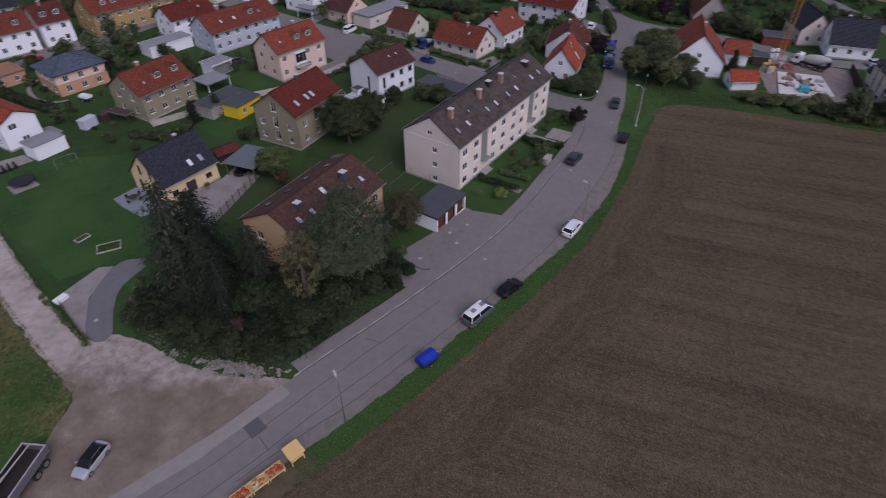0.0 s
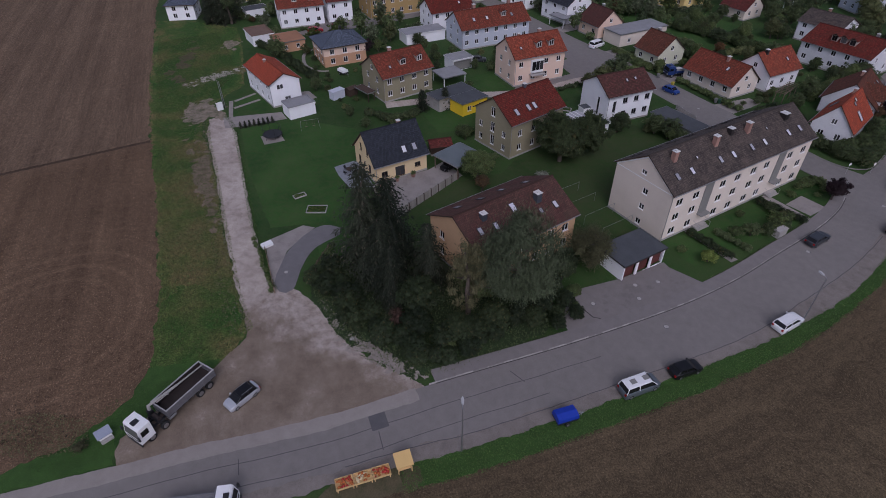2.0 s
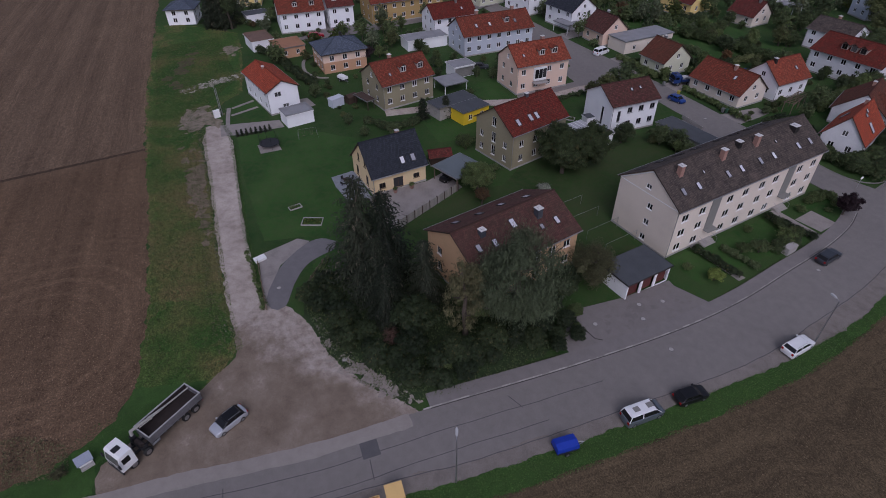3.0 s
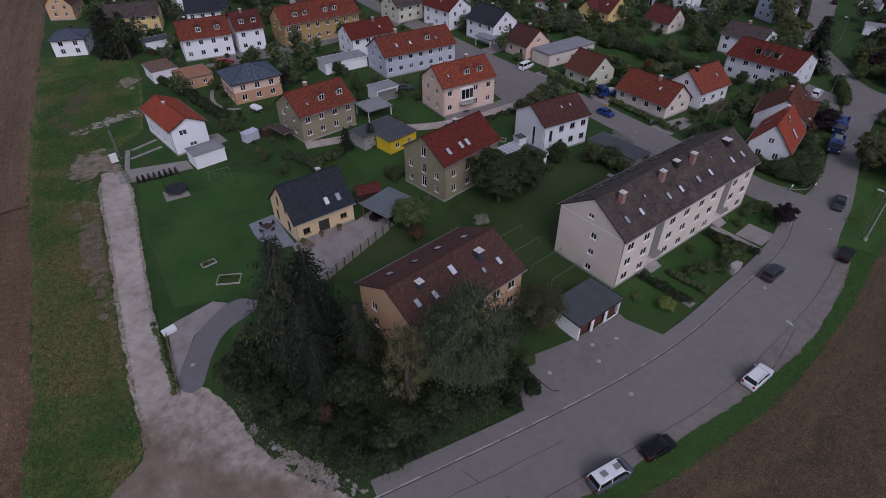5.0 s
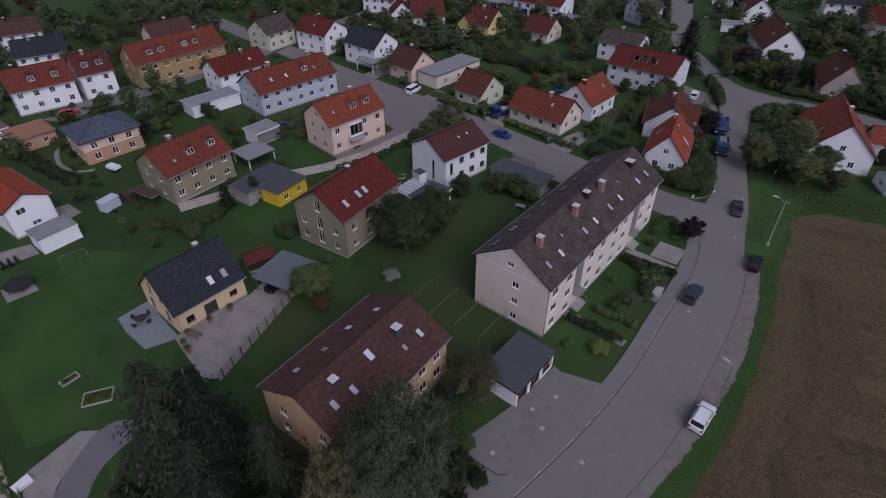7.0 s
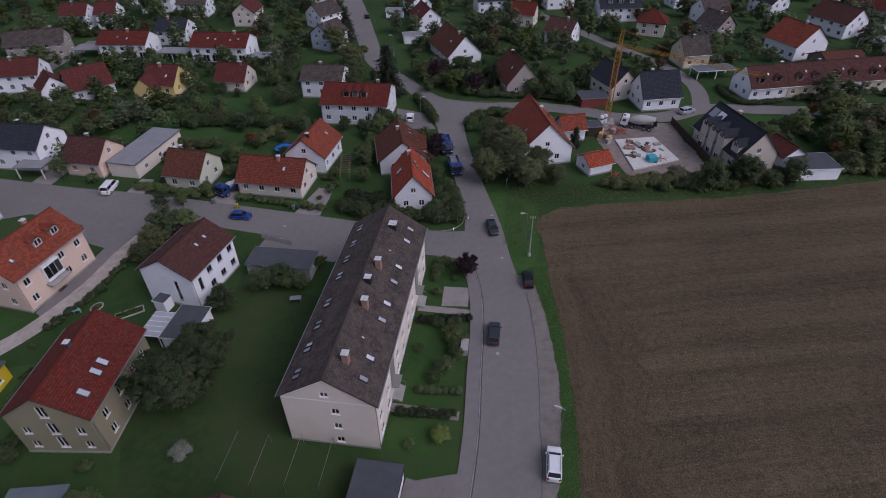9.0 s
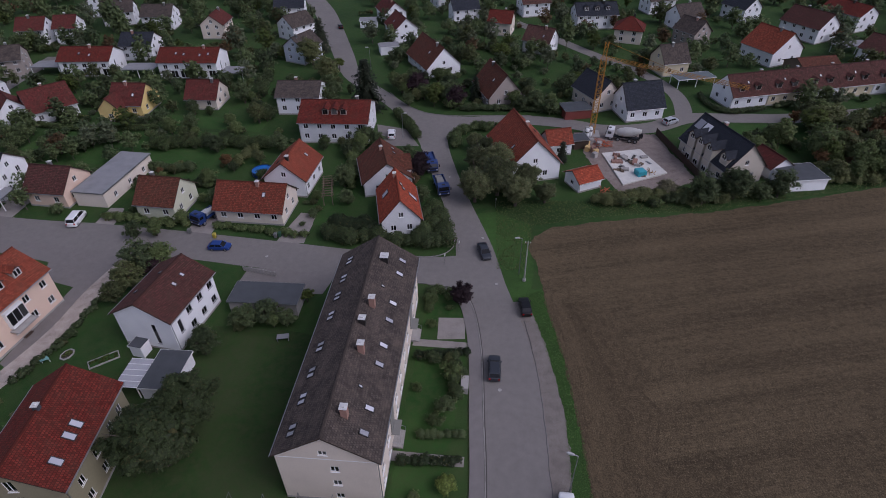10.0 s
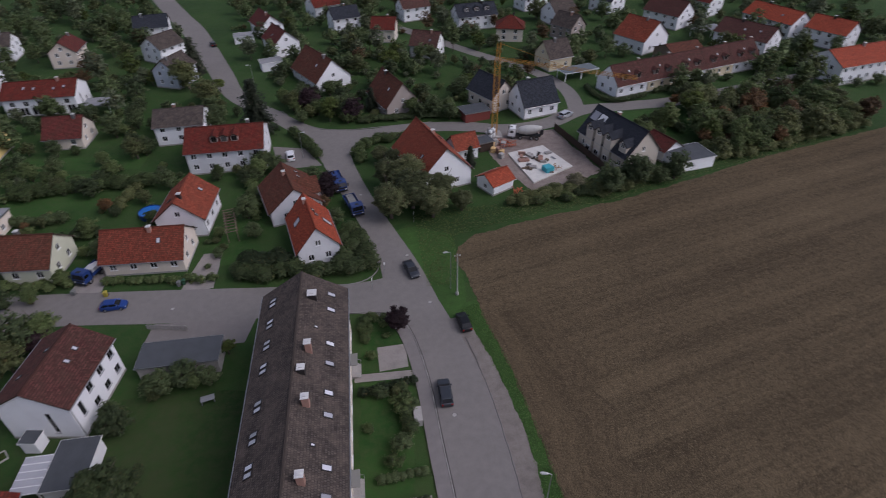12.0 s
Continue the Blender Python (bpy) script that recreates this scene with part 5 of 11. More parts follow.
def flatbed(label, x, y, yaw, cab_mat, bed_mat, L=7.5, load=None):
    root = thing("flatbed_truck", label, "truck", pose(x, y, ROAD_Z, 0, 0, yaw), "parked vehicles")
    w = 2.4
    truck_cab(root, L / 2, w, 2.7, cab_mat)
    x0, x1 = -L / 2, L / 2 - 2.0
    b = MB()
    b.box(x0, -w / 2, 1.0, x1, w / 2, 1.15)
    for s in (-1, 1):
        b.box(x0, s * w / 2 - 0.04, 1.15, x1, s * w / 2 + 0.04, 1.6)
    b.box(x0, -w / 2, 1.15, x0 + 0.06, w / 2, 1.6)
    b.box(x1 - 0.06, -w / 2, 1.15, x1, w / 2, 2.2)
    part("bed", b, bed_mat, root)
    b = MB()
    for s in (-1, 1):
        b.box(x0 + 0.2, s * 0.45 - 0.08, 0.7, L / 2 - 0.3, s * 0.45 + 0.08, 0.98)
    part("chassis", b, PLASTIC, root)
    for fx in (L / 2 - 1.2, -L / 2 + 1.5):
        for s in (-1, 1):
            wheel(root, fx, s * (w / 2 - 0.17), 0.47, 0.3)
    if load:
        r = random.Random(7)
        for k in range(5):
            b = MB()
            cx = x0 + 0.8 + k * (x1 - x0 - 1.4) / 5
            b.box(cx - 0.4, -0.8 + r.random() * 0.3, 1.15, cx + 0.4, 0.7, 1.6 + r.random() * 0.6)
            part("crate", b, load, root)
    return root

# ---- ground, roads and fields ----
ROAD_Z = 0.05
KERB_W = [(-58, -60), (-46.8, -14.9), (-44, -2.3), (-40.6, 10.8), (-38.5, 24.5), (-35.4, 42.4), (-33.4, 58), (-33.0, 70), (-33.8, 81.5), (-34.6, 92), (-36.0, 100), (-37.7, 104.9)]
EDGE_E = [(-49, -60), (-38.5, -14), (-34.2, 3), (-31.0, 18.3), (-29.6, 23.5), (-27.8, 33.7), (-26.4, 43), (-24.9, 54.5), (-23.9, 66), (-24.1, 73.3), (-25, 82.4), (-26.9, 91.7), (-28.8, 99.4), (-31.5, 108.3)]
EDGE_E2 = [(-31.5, 108.3), (-34.2, 118.8), (-37.9, 129.5), (-41.4, 139.8), (-44.9, 151.9), (-47.5, 162), (-51.8, 170.8), (-66.2, 188.4), (-78.0, 203.0), (-86.0, 224.0), (-103.8, 269.4), (-116.6, 295.2), (-143, 350)]
EDGE_W2 = [(-37.7, 104.9), (-40.5, 114.5), (-41.0, 119.1), (-42.9, 127), (-46.9, 139.3), (-52.8, 156.7), (-58.6, 170), (-69.4, 184.6), (-83.4, 201.0), (-95.1, 227.8), (-112.7, 268.7), (-125.6, 294.4), (-152.5, 350)]
SIDE_N = [(-38.5, 115.5), (-47.6, 114.2), (-69.6, 115.8), (-93.4, 117.5), (-113.5, 118.4), (-133, 118.8), (-220, 124)]
SIDE_S = [(-36.5, 103.5), (-45.3, 106.9), (-61, 107.6), (-76.5, 108.3), (-89.5, 109.4), (-112, 110.5), (-127.3, 111.6), (-215, 117)]
EAST_ST = [(-49, 167.5), (-40.1, 172.4), (-26.9, 174.1), (-16.8, 173), (-7.2, 170.3), (4.4, 172.6), (15.2, 179.3), (30.3, 180.6), (49.6, 183.4), (120, 203)]
NORTH_ST = [(14, 178), (15.5, 190), (14.2, 199.3), (8, 212), (-8, 232), (-30, 262), (-60, 300)]
LANE_BACK = [(-112, 52), (-109.8, 60.2), (-107.8, 70), (-103.6, 78.4), (-101.6, 86), (-100.8, 92), (-100.9, 99), (-99.3, 110)]
FAR_ST = [(-190, 60), (-172, 62), (-169, 72), (-171, 105), (-178, 140), (-186, 210)]
ROADS = [(smooth_line([((a[0] + b[0]) / 2, (a[1] + b[1]) / 2) for a, b in zip(resample(KERB_W, 30), resample(EDGE_E, 30))], 3), 6.0),
         (smooth_line([((a[0] + b[0]) / 2, (a[1] + b[1]) / 2) for a, b in zip(resample(EDGE_W2, 30), resample(EDGE_E2, 30))], 3), 6.0),
         (smooth_line([((a[0] + b[0]) / 2, (a[1] + b[1]) / 2) for a, b in zip(resample(SIDE_N, 20), resample(SIDE_S, 20))], 3), 5.5),
         (smooth_line(EAST_ST, 3), 3.5), (smooth_line(NORTH_ST, 3), 3.0), (smooth_line(LANE_BACK, 3), 2.2), (smooth_line(FAR_ST, 3), 3.0)]

b = MB()
for k in range(-5, 5):
    for j in range(-5, 5):
        b.poly([(x * 400.0, y * 400.0, 0) for x, y in ((k, j), (k + 1, j), (k + 1, j + 1), (k, j + 1))])
tagged(part("ground", b, GRASS), "rough grass and garden ground around the village", "ground", "", "structure")



def beside(line, ys, ds):
    """The line moved to its right by distances that change along y."""
    out = []
    for k, p in enumerate(line):
        d = float(np.interp(p[1], ys, ds))
        out.append(side_line(line[max(0, k - 1):k + 2], -d)[min(k, 1)])
    return out


FIELD_E = beside(smooth_line(EDGE_E, 3), (70, 84, 92, 100, 105), (3.2, 3.5, 4.3, 4.7, 5.4))
HEAD_LINE = [p for p in FIELD_E if -50 < p[1] < 104]
FIELD_E = [p for p in FIELD_E if p[1] > -58 and p[1] < 104] + [(-25.2, 109), (-26.2, 114), (-27.2, 118.5), (-26.6, 122.4), (-22.5, 125.8), (-10.8, 129.4), (7.9, 133.8), (30, 141), (47.4, 147.5), (85, 158), (170, 186), (600, 330), (600, -60)]
sheet("field_east", FIELD_E, 0.03, SOIL_E, "harrowed brown field with clods and faint drill rows", "field", 0.35, 1.2, 3)
FIELD_W = [(-54, -7.5), (-58.5, -5.0), (-68.3, -2.4), (-90, 0.2), (-121, 3.2), (-121.5, -200), (-90, -200), (-50, -60), (-51, -14)]
# the headland was worked along the road
hb, far_in = MB(), side_line(HEAD_LINE, -10.5)
run = 0.0
for k in range(len(HEAD_LINE) - 1):
    step = math.dist(HEAD_LINE[k], HEAD_LINE[k + 1])
    w0, w1 = 0.15, 10.5
    a, c = side_line(HEAD_LINE, -0.45)[k:k + 2], [(x + 1.3 * math.sin(y * 0.7) + 0.8 * math.sin(y * 0.23), y) for x, y in far_in[k:k + 2]]
    hb.poly([(*a[0], 0.035), (*c[0], 0.035), (*c[1], 0.035), (*a[1], 0.035)], 0, [(w0, run), (w1, run), (w1, run + step), (w0, run + step)])
    run += step
tagged(part("field_headland", hb, SOIL_HEAD), "headland of the brown field with rows along the road", "field", "", "structure")
sheet("field_west", FIELD_W, 0.03, SOIL_W, "bare ploughed brown field beside a grassy strip", "field", 0.5, 1.3, 4)
sheet("field_northwest", [(-120.6, 3.2), (-150, 6.5), (-184.6, 11.8), (-234, 19.7), (-600, 75), (-600, -200), (-120.6, -200)], 0.034, soil_material("soil_far", -81, 0.42, (0.185, 0.128, 0.084), (0.082, 0.055, 0.037)), "dark ploughed field in furrows", "field", 0.5, 1.5, 5)

b = MB()
ribbon(b, side_line([(-120.7, 3.0), (-120.9, -40), (-121.2, -120)], 0.5), side_line([(-120.7, 3.0), (-120.9, -40), (-121.2, -120)], -0.5), 0.042)
tagged(part("furrow", b, soil_material("soil_furrow", 0, 0.3, (0.09, 0.062, 0.042), (0.045, 0.03, 0.02))), "dark furrow between two ploughed fields", "furrow", "", "structure")

# lawns
LAWNS = [
    [(-64, 20), (-77, 22), (-79, 16), (-100, 17.8), (-117, 20.5), (-117.5, 28), (-110, 37), (-94, 50), (-90, 57), (-92, 36), (-83, 35), (-74, 31), (-66, 27)],
    [(-72, 36), (-76, 50), (-74, 58), (-86, 78), (-87, 88), (-77, 93.4), (-66, 94), (-57.5, 93), (-57, 68), (-48, 66), (-46, 56), (-50, 52), (-62, 54), (-66, 38)],
    [(-44.5, 68), (-38, 68), (-37.2, 93), (-44.2, 92.5)], [(-44.0, 95.0), (-44.5, 106), (-39, 104.3), (-37.5, 99.5), (-42, 99)],
    [(-133, 22), (-120, 26), (-122, 28.5), (-134, 30)], [(-104, 71), (-112, 58), (-94, 56), (-92, 66), (-96, 74)],
    [(-104, 76), (-116, 74), (-117, 84), (-105, 81)], [(-100, 140), (-150, 142), (-150, 158), (-100, 160)], [(-95, 161), (-125, 162), (-127, 169), (-95, 168)],
    [(-72, 122), (-66, 122), (-63, 136), (-72, 138)], [(18, 158), (48, 166), (50, 178), (20, 176)],
]
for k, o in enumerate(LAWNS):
    sheet("lawn_%d" % (k + 1), o, 0.012, LAWN_DULL if k == 1 else LAWN, "dull green lawn behind the flats" if k == 1 else "mown green garden lawn", "lawn", 0.25, 1.5, 20 + k)

# gravel: the lane beside the field and the turning place at its foot
LANE_L = [(-53, 4), (-58, 7.2), (-66.9, 7.7), (-86, 9.9), (-104, 12.2), (-116.8, 13.6), (-125, 15.4)]
LANE_R = [(-57, 14), (-63, 12.4), (-77.8, 13.4), (-99.6, 16.7), (-112, 18.6), (-117.8, 19.3), (-125, 19.2)]
PLACE = [(-43.5, -10), (-42.5, -2.3), (-39.3, 10.8), (-38.0, 19.5), (-38.2, 23.0), (-40.8, 22.4), (-44.0, 20.0), (-48, 18.2), (-52, 17.0), (-56, 16.6), (-59, 16.6), (-63.5, 15.0), (-66, 12.8), (-62, 7.5), (-57, 6.6), (-54.6, 3.0), (-51.5, -3.5), (-49.2, -9.4)]
sheet("gravel_place", PLACE, 0.032, place_material(), "trodden gravel turning place with muddy patches", "gravel", 0.35, 0.3, 6)
sheet("lane", smooth_line(LANE_R, 1.5) + smooth_line(LANE_L, 1.5)[::-1], 0.03, GRAVEL, "pale gravel lane between the field and the gardens", "lane", 0.3, 0.7, 7)
sheet("meadow_strip", [(-55, 4), (-58, -5), (-68, -2.6), (-90, 0.0), (-121, 3.0), (-150, 6.3), (-184.6, 11.6), (-205, 15.5), (-203, 22), (-186, 36), (-166, 33), (-140, 27), (-132, 17), (-122, 13.4), (-104, 12), (-86, 9.8), (-67, 7.6), (-58, 7.0)], 0.016, ROUGH, "rough yellowing meadow strip beside the field", "meadow", 0.4, 1.0, 14)
vl = [p for p in smooth_line(EDGE_E, 2) if 12 < p[1] < 107]
sheet("verge", beside(vl, (60, 75, 82, 100), (0.45, 1.1, 1.9, 2.2)) + beside(vl, (70, 84, 92, 100, 105), (3.6, 3.9, 4.7, 5.1, 5.8))[::-1], 0.026, VERGE, "bright green grass verge between road and field", "verge", 0.25, 0.8, 15)
sheet("verge_end", [(-31, 104), (-33.6, 112), (-36.6, 122), (-38, 129), (-34, 130), (-27, 126.5), (-26.6, 112), (-27, 104)], 0.022, VERGE, "green grass corner at the junction", "verge", 0.3, 1.0, 16)
sheet("verge_truck", [(-46, -10), (-49.4, -9.6), (-52, -3.5), (-55, 3), (-58, -5), (-54, -8), (-51, -15), (-52, -30), (-50.5, -30)], 0.02, VERGE, "green grass bank beside the tipper lorry", "verge", 0.4, 1.0, 17)
sheet("meadow_green", [(-112, 2.6), (-121, 3.2), (-150, 6.6), (-184.2, 12.0), (-204, 16), (-202, 22), (-185.6, 35), (-166, 32.4), (-140, 26.5), (-132, 16.8), (-124, 13.0), (-116, 10)], 0.021, ROUGH_GREEN, "rough fresh green end of the meadow", "meadow", 1.2, 1.5, 43)
sheet("meadow_foot", [(-54, 2), (-57.6, -5.4), (-64, -4.0), (-69, -2.8), (-72, 1), (-69, 4), (-66, 7.4), (-58, 6.8), (-55, 4)], 0.0195, ROUGH_GREEN, "rough fresh green foot of the meadow", "meadow", 0.8, 0.9, 45)
# tree shade is put into the colour of this turf sheet
sheet("thicket_ground", [(-65.6, 17.6), (-59.6, 16.4), (-52.2, 17.2), (-45, 19.2), (-40.6, 22.4), (-38.9, 27.6), (-38.4, 40), (-40.5, 45.5), (-47, 43), (-55, 36), (-62, 34), (-67, 26)], 0.024, THICKET, "rough weedy turf with tree shade in its colour", "turf", 0.5, 0.8, 44)


def patches(name, label, outline, n, lo, hi, mat, z, seed):
    """Bare ground that breaks up into uneven patches towards its border."""
    r = random.Random(seed)
    b = MB()
    xs, ys = [p[0] for p in outline], [p[1] for p in outline]
    cx, cy = sum(xs) / len(xs), sum(ys) / len(ys)
    done = 0
    while done < n:
        k = r.randrange(len(outline))
        p, q, f, u = outline[k], outline[(k + 1) % len(outline)], r.random(), r.random()
        e = (p[0] + (q[0] - p[0]) * f, p[1] + (q[1] - p[1]) * f)
        x, y = cx + (e[0] - cx) * u * 1.1, cy + (e[1] - cy) * u * 1.1
        s = r.uniform(lo, hi) * (1.35 - 0.9 * u)
        m = 11
        rad = [s * r.uniform(0.45, 1.15) for _ in range(m)]
        tw = r.uniform(0, 6.28)
        zz = z + 0.0004 * done
        b.poly([(x + 1.5 * rad[j] * math.cos(tw) * math.cos(6.283 * j / m) - rad[j] * math.sin(tw) * math.sin(6.283 * j / m), y + 1.5 * rad[j] * math.sin(tw) * math.cos(6.283 * j / m) + rad[j] * math.cos(tw) * math.sin(6.283 * j / m), zz) for j in range(m)])
        done += 1
    return tagged(part(name, b, mat), label, "gravel", "", "structure")


patches("gravel_heap_ground", "patch of bare pale rubble", [(-122, 12.5), (-124, 20.5), (-130, 20), (-137, 16), (-133, 11.8), (-126, 11)], 60, 0.6, 2.2, STONES, 0.03, 9)
patches("rubble_fringe", "pale rubble at the border of the turning place", [(-51, 16.6), (-46, 18.2), (-41.5, 21.2), (-40.2, 23.6), (-43.5, 22.4), (-47.5, 20.4), (-51, 18.6)], 60, 0.25, 0.8, SHOULDER, 0.04, 19)
patches("bare_strip", "bare soil beside the lane", [(-84, 7.8), (-86, 9.4), (-100, 11.2), (-118, 13.2), (-120, 9.4), (-106, 9), (-96, 7.8)], 90, 0.4, 1.4, gravel_material("bare_soil", (0.19, 0.145, 0.105), (0.06, 0.07, 0.028), 0.7, 6.0), 0.02, 10)
patches("rubble_strip", "strip of pale rubble in the grass", [(-145.2, 14.6), (-147, 21), (-149.4, 32), (-153, 32), (-151, 20), (-148.4, 14.6)], 70, 0.25, 0.8, CHALK, 0.02, 11)
patches("rubble_patch", "pale rubble at the top of the meadow", [(-166, 31), (-172, 34), (-176, 31), (-170, 28)], 40, 0.4, 1.3, STONES, 0.02, 12)
patches("rubble_spot", "small pale heap of rubble in the grass", [(-126.6, 11.4), (-128.4, 11.6), (-128.2, 12.8), (-126.8, 12.6)], 12, 0.25, 0.6, STONES, 0.022, 32)
patches("rubble_spot", "small pale heap of rubble in the grass", [(-146.4, 13.8), (-148.6, 13.9), (-148.4, 15.2), (-146.6, 15.0)], 12, 0.3, 0.7, STONES, 0.022, 33)
sheet("worn_grass", [(-30.4, 6.5), (-33.2, 9.5), (-31.6, 14.2), (-30.0, 17.4), (-28.4, 17.6), (-26.6, 15.0), (-25.4, 11.0), (-26.5, 6.5)], 0.028, gravel_material("trampled_verge", (0.105, 0.088, 0.052), (0.058, 0.064, 0.028), 0.6, 7.0), "worn brownish grass behind the farm stand", "grass", 0.5, 0.6, 34)
patches("rubble_heap", "pale broken stones at the edge of the trees", [(-53.4, 16.6), (-54.6, 17.6), (-53.8, 18.2), (-52.6, 17.4)], 16, 0.1, 0.35, SHOULDER, 0.045, 35)
patches("rubble_heap", "pale broken stones at the edge of the trees", [(-46.4, 19.6), (-45.0, 21.6), (-43.6, 22.4), (-44.0, 20.4)], 26, 0.12, 0.4, SHOULDER, 0.045, 36)
patches("trampled_patches", "trampled brown patches of the meadow", [(-140, 9), (-150, 22), (-176, 26), (-180, 15), (-160, 9)], 22, 0.5, 2.0, gravel_material("trampled_turf", (0.12, 0.092, 0.06), (0.05, 0.062, 0.026), 0.7, 6.0), 0.02, 13)
sheet("white_house_path", [(-124.1, 18.4), (-123.0, 22.4), (-120.5, 30.4), (-116.6, 30.4), (-117.8, 21.0), (-118.7, 17.6)], 0.040, PAVING, "pale concrete path of the white house", "path")
b = MB()
for l in ([(-123.4, 19.9), (-127.8, 20.9), (-132.2, 22.0)], [(-131.6, 22.6), (-133.6, 28.0)], [(-127.9, 21.6), (-129.6, 28.0)], smooth_line([(-155.5, 49.6), (-153.0, 46.6), (-149.2, 45.0), (-144.4, 44.2), (-139.6, 45.6), (-138.0, 48.0)], 0.8)):
    ribbon(b, side_line(l, 0.45), side_line(l, -0.45), 0.044)
tagged(part("garden_path", b, PAVING), "narrow pale slab paths across a lawn", "path", "", "structure")

DRIVE = smooth_line([(-73.4, 26.0), (-75.2, 24.2), (-75.0, 21.5), (-72.2, 17.2), (-67.2, 13.4), (-63.4, 12.9), (-62.9, 14.7), (-67.0, 17.4), (-70.3, 20.6), (-71.6, 25.2)], 0.7)
sheet("paved_drive", [(-75.8, 14.3), (-77.0, 20.9), (-75.4, 22.4), (-74.2, 20.0), (-71.8, 16.6), (-67.2, 13.6), (-64.5, 12.3)], 0.040, PAVING, "pale paved wedge beside a drive", "drive")
sheet("drive", DRIVE, 0.036, ASPHALT_DRIVE, "curving grey asphalt drive", "drive", 0.05, 0.3, 12)
sheet("courtyard", [(-82.6, 35.4), (-82.2, 47.2), (-83.5, 51), (-77.2, 51.5), (-71.7, 36.0), (-72.5, 34.2), (-78, 34.8)], 0.04, PAVING, "pale paved courtyard of the yellow house", "courtyard")
sheet("front_parking", [(-43.2, 47.2), (-41.4, 56.5), (-40.9, 64.7), (-39.7, 64.5), (-34.2, 66.4), (-34.4, 60), (-35.3, 52), (-35.9, 47.0), (-36.4, 43.6), (-38.4, 43.6), (-41.2, 46.4)], 0.127, ASPHALT_OLD, "patched asphalt forecourt of the garages", "parking")
patches("forecourt_stains", "dark oil stains and mended spots of the forecourt", [(-42.4, 48.2), (-40.6, 58), (-39.6, 63.6), (-36.4, 64.8), (-36.4, 56), (-37.4, 48.6)], 26, 0.15, 0.6, asphalt_material("stained_asphalt", (0.172, 0.155, 0.146)), 0.1285, 31)
b = MB()
b.hexa([(-42.4, 47.5, 0.1), (-37.4, 47.9, 0.1), (-37.4, 48.02, 0.1), (-42.4, 47.62, 0.1)], [(-42.4, 47.5, 0.17), (-37.4, 47.9, 0.17), (-37.4, 48.02, 0.17), (-42.4, 47.62, 0.17)])
b.hexa([(-37.4, 47.9, 0.1), (-36.7, 48.6, 0.1), (-36.78, 48.69, 0.1), (-37.4, 48.02, 0.1)], [(-37.4, 47.9, 0.17), (-36.7, 48.6, 0.17), (-36.78, 48.69, 0.17), (-37.4, 48.02, 0.17)])
tagged(part("forecourt_kerb", b, surface("dark_kerb", (0.06, 0.054, 0.05), 0.9)), "dark low kerb along the forecourt", "kerb", "", "structure")
sheet("white_house_terrace", [(-129.1, 36.9), (-128.7, 39.4), (-124.0, 39.9), (-123.2, 37.0)], 0.04, PAVING, "pale slab terrace behind the white house", "terrace")
sheet("yard_asphalt", [(-99.5, 112), (-101.4, 104), (-101.8, 92), (-103.4, 82), (-105.4, 83), (-105.2, 100), (-112, 101.5), (-114, 106), (-127, 108), (-134, 104), (-140, 110), (-140, 117), (-100, 117)], 0.04, ASPHALT_OLD, "wide worn asphalt yard beside the street", "yard")
sheet("car_yard", [(-171.6, 50), (-167.5, 52), (-166.5, 73), (-174, 74), (-175, 62)], 0.04, ASPHALT_OLD, "asphalt yard in front of the terrace", "yard")
sheet("garage_yard", [(-62, 102.5), (-77.5, 102), (-77, 108.2), (-61, 107.8)], 0.041, ASPHALT_OLD, "asphalt apron of the garages", "yard")
sheet("site_ground", [(-15.5, 168), (4.5, 168.6), (9.8, 146.2), (1, 141.8), (-8, 139.8), (-13.5, 154.8)], 0.03, gravel_material("site_gravel", (0.27, 0.225, 0.20), (0.17, 0.13, 0.115)), "pale gravel of a building site", "gravel", 0.4, 1.5, 13)
sheet("drive_of_red_house", [(-66, 168), (-58.1, 166), (-53.4, 157), (-61.4, 156.3), (-64, 160)], 0.04, ASPHALT_OLD, "asphalt drive beside the large red-roofed house", "drive")

for k, o in enumerate(([(-75, 115.5), (-69.4, 116), (-69.9, 126), (-73.2, 126)], [(-93.5, 117), (-88.2, 117), (-88.8, 124), (-93.2, 124.5)], [(-136, 118), (-131, 118), (-131.5, 127), (-136, 127)], [(-113, 117), (-108.5, 117), (-110, 124), (-113, 124)])):
    sheet("front_drive_%d" % (k + 1), o, 0.03, PAVING, "pale paved drive of a front garden", "drive", 0.1, 0.5, 50 + k)

# asphalt roads
b = MB()
ribbon(b, smooth_line(KERB_W, 2), smooth_line(EDGE_E, 2), ROAD_Z)
tagged(part("road_main", b, ASPHALT), "grey asphalt village road curving past a field", "road", "", "structure")
b = MB()
ribbon(b, smooth_line(EDGE_W2, 2), smooth_line(EDGE_E2, 2), ROAD_Z)
tagged(part("road_north", b, ASPHALT), "grey asphalt village road between gardens", "road", "", "structure")
b = MB()
ribbon(b, smooth_line(SIDE_S, 2), smooth_line(SIDE_N, 2), ROAD_Z - 0.004)
tagged(part("road_side", b, ASPHALT), "grey asphalt side street", "road", "", "structure")
for nm, line, w, z in (("road_east", EAST_ST, 5.5, 0.058), ("road_far", NORTH_ST, 4.5, 0.054), ("road_back_lane", LANE_BACK, 3.2, 0.045), ("road_west", FAR_ST, 5.0, 0.046)):
    b = MB()
    l = smooth_line(line, 2)
    ribbon(b, side_line(l, w / 2), side_line(l, -w / 2), z)
    tagged(part(nm, b, ASPHALT if w > 4 else GRAVEL), "narrow village street" if w > 4 else "pale back lane between houses", "road", "", "structure")

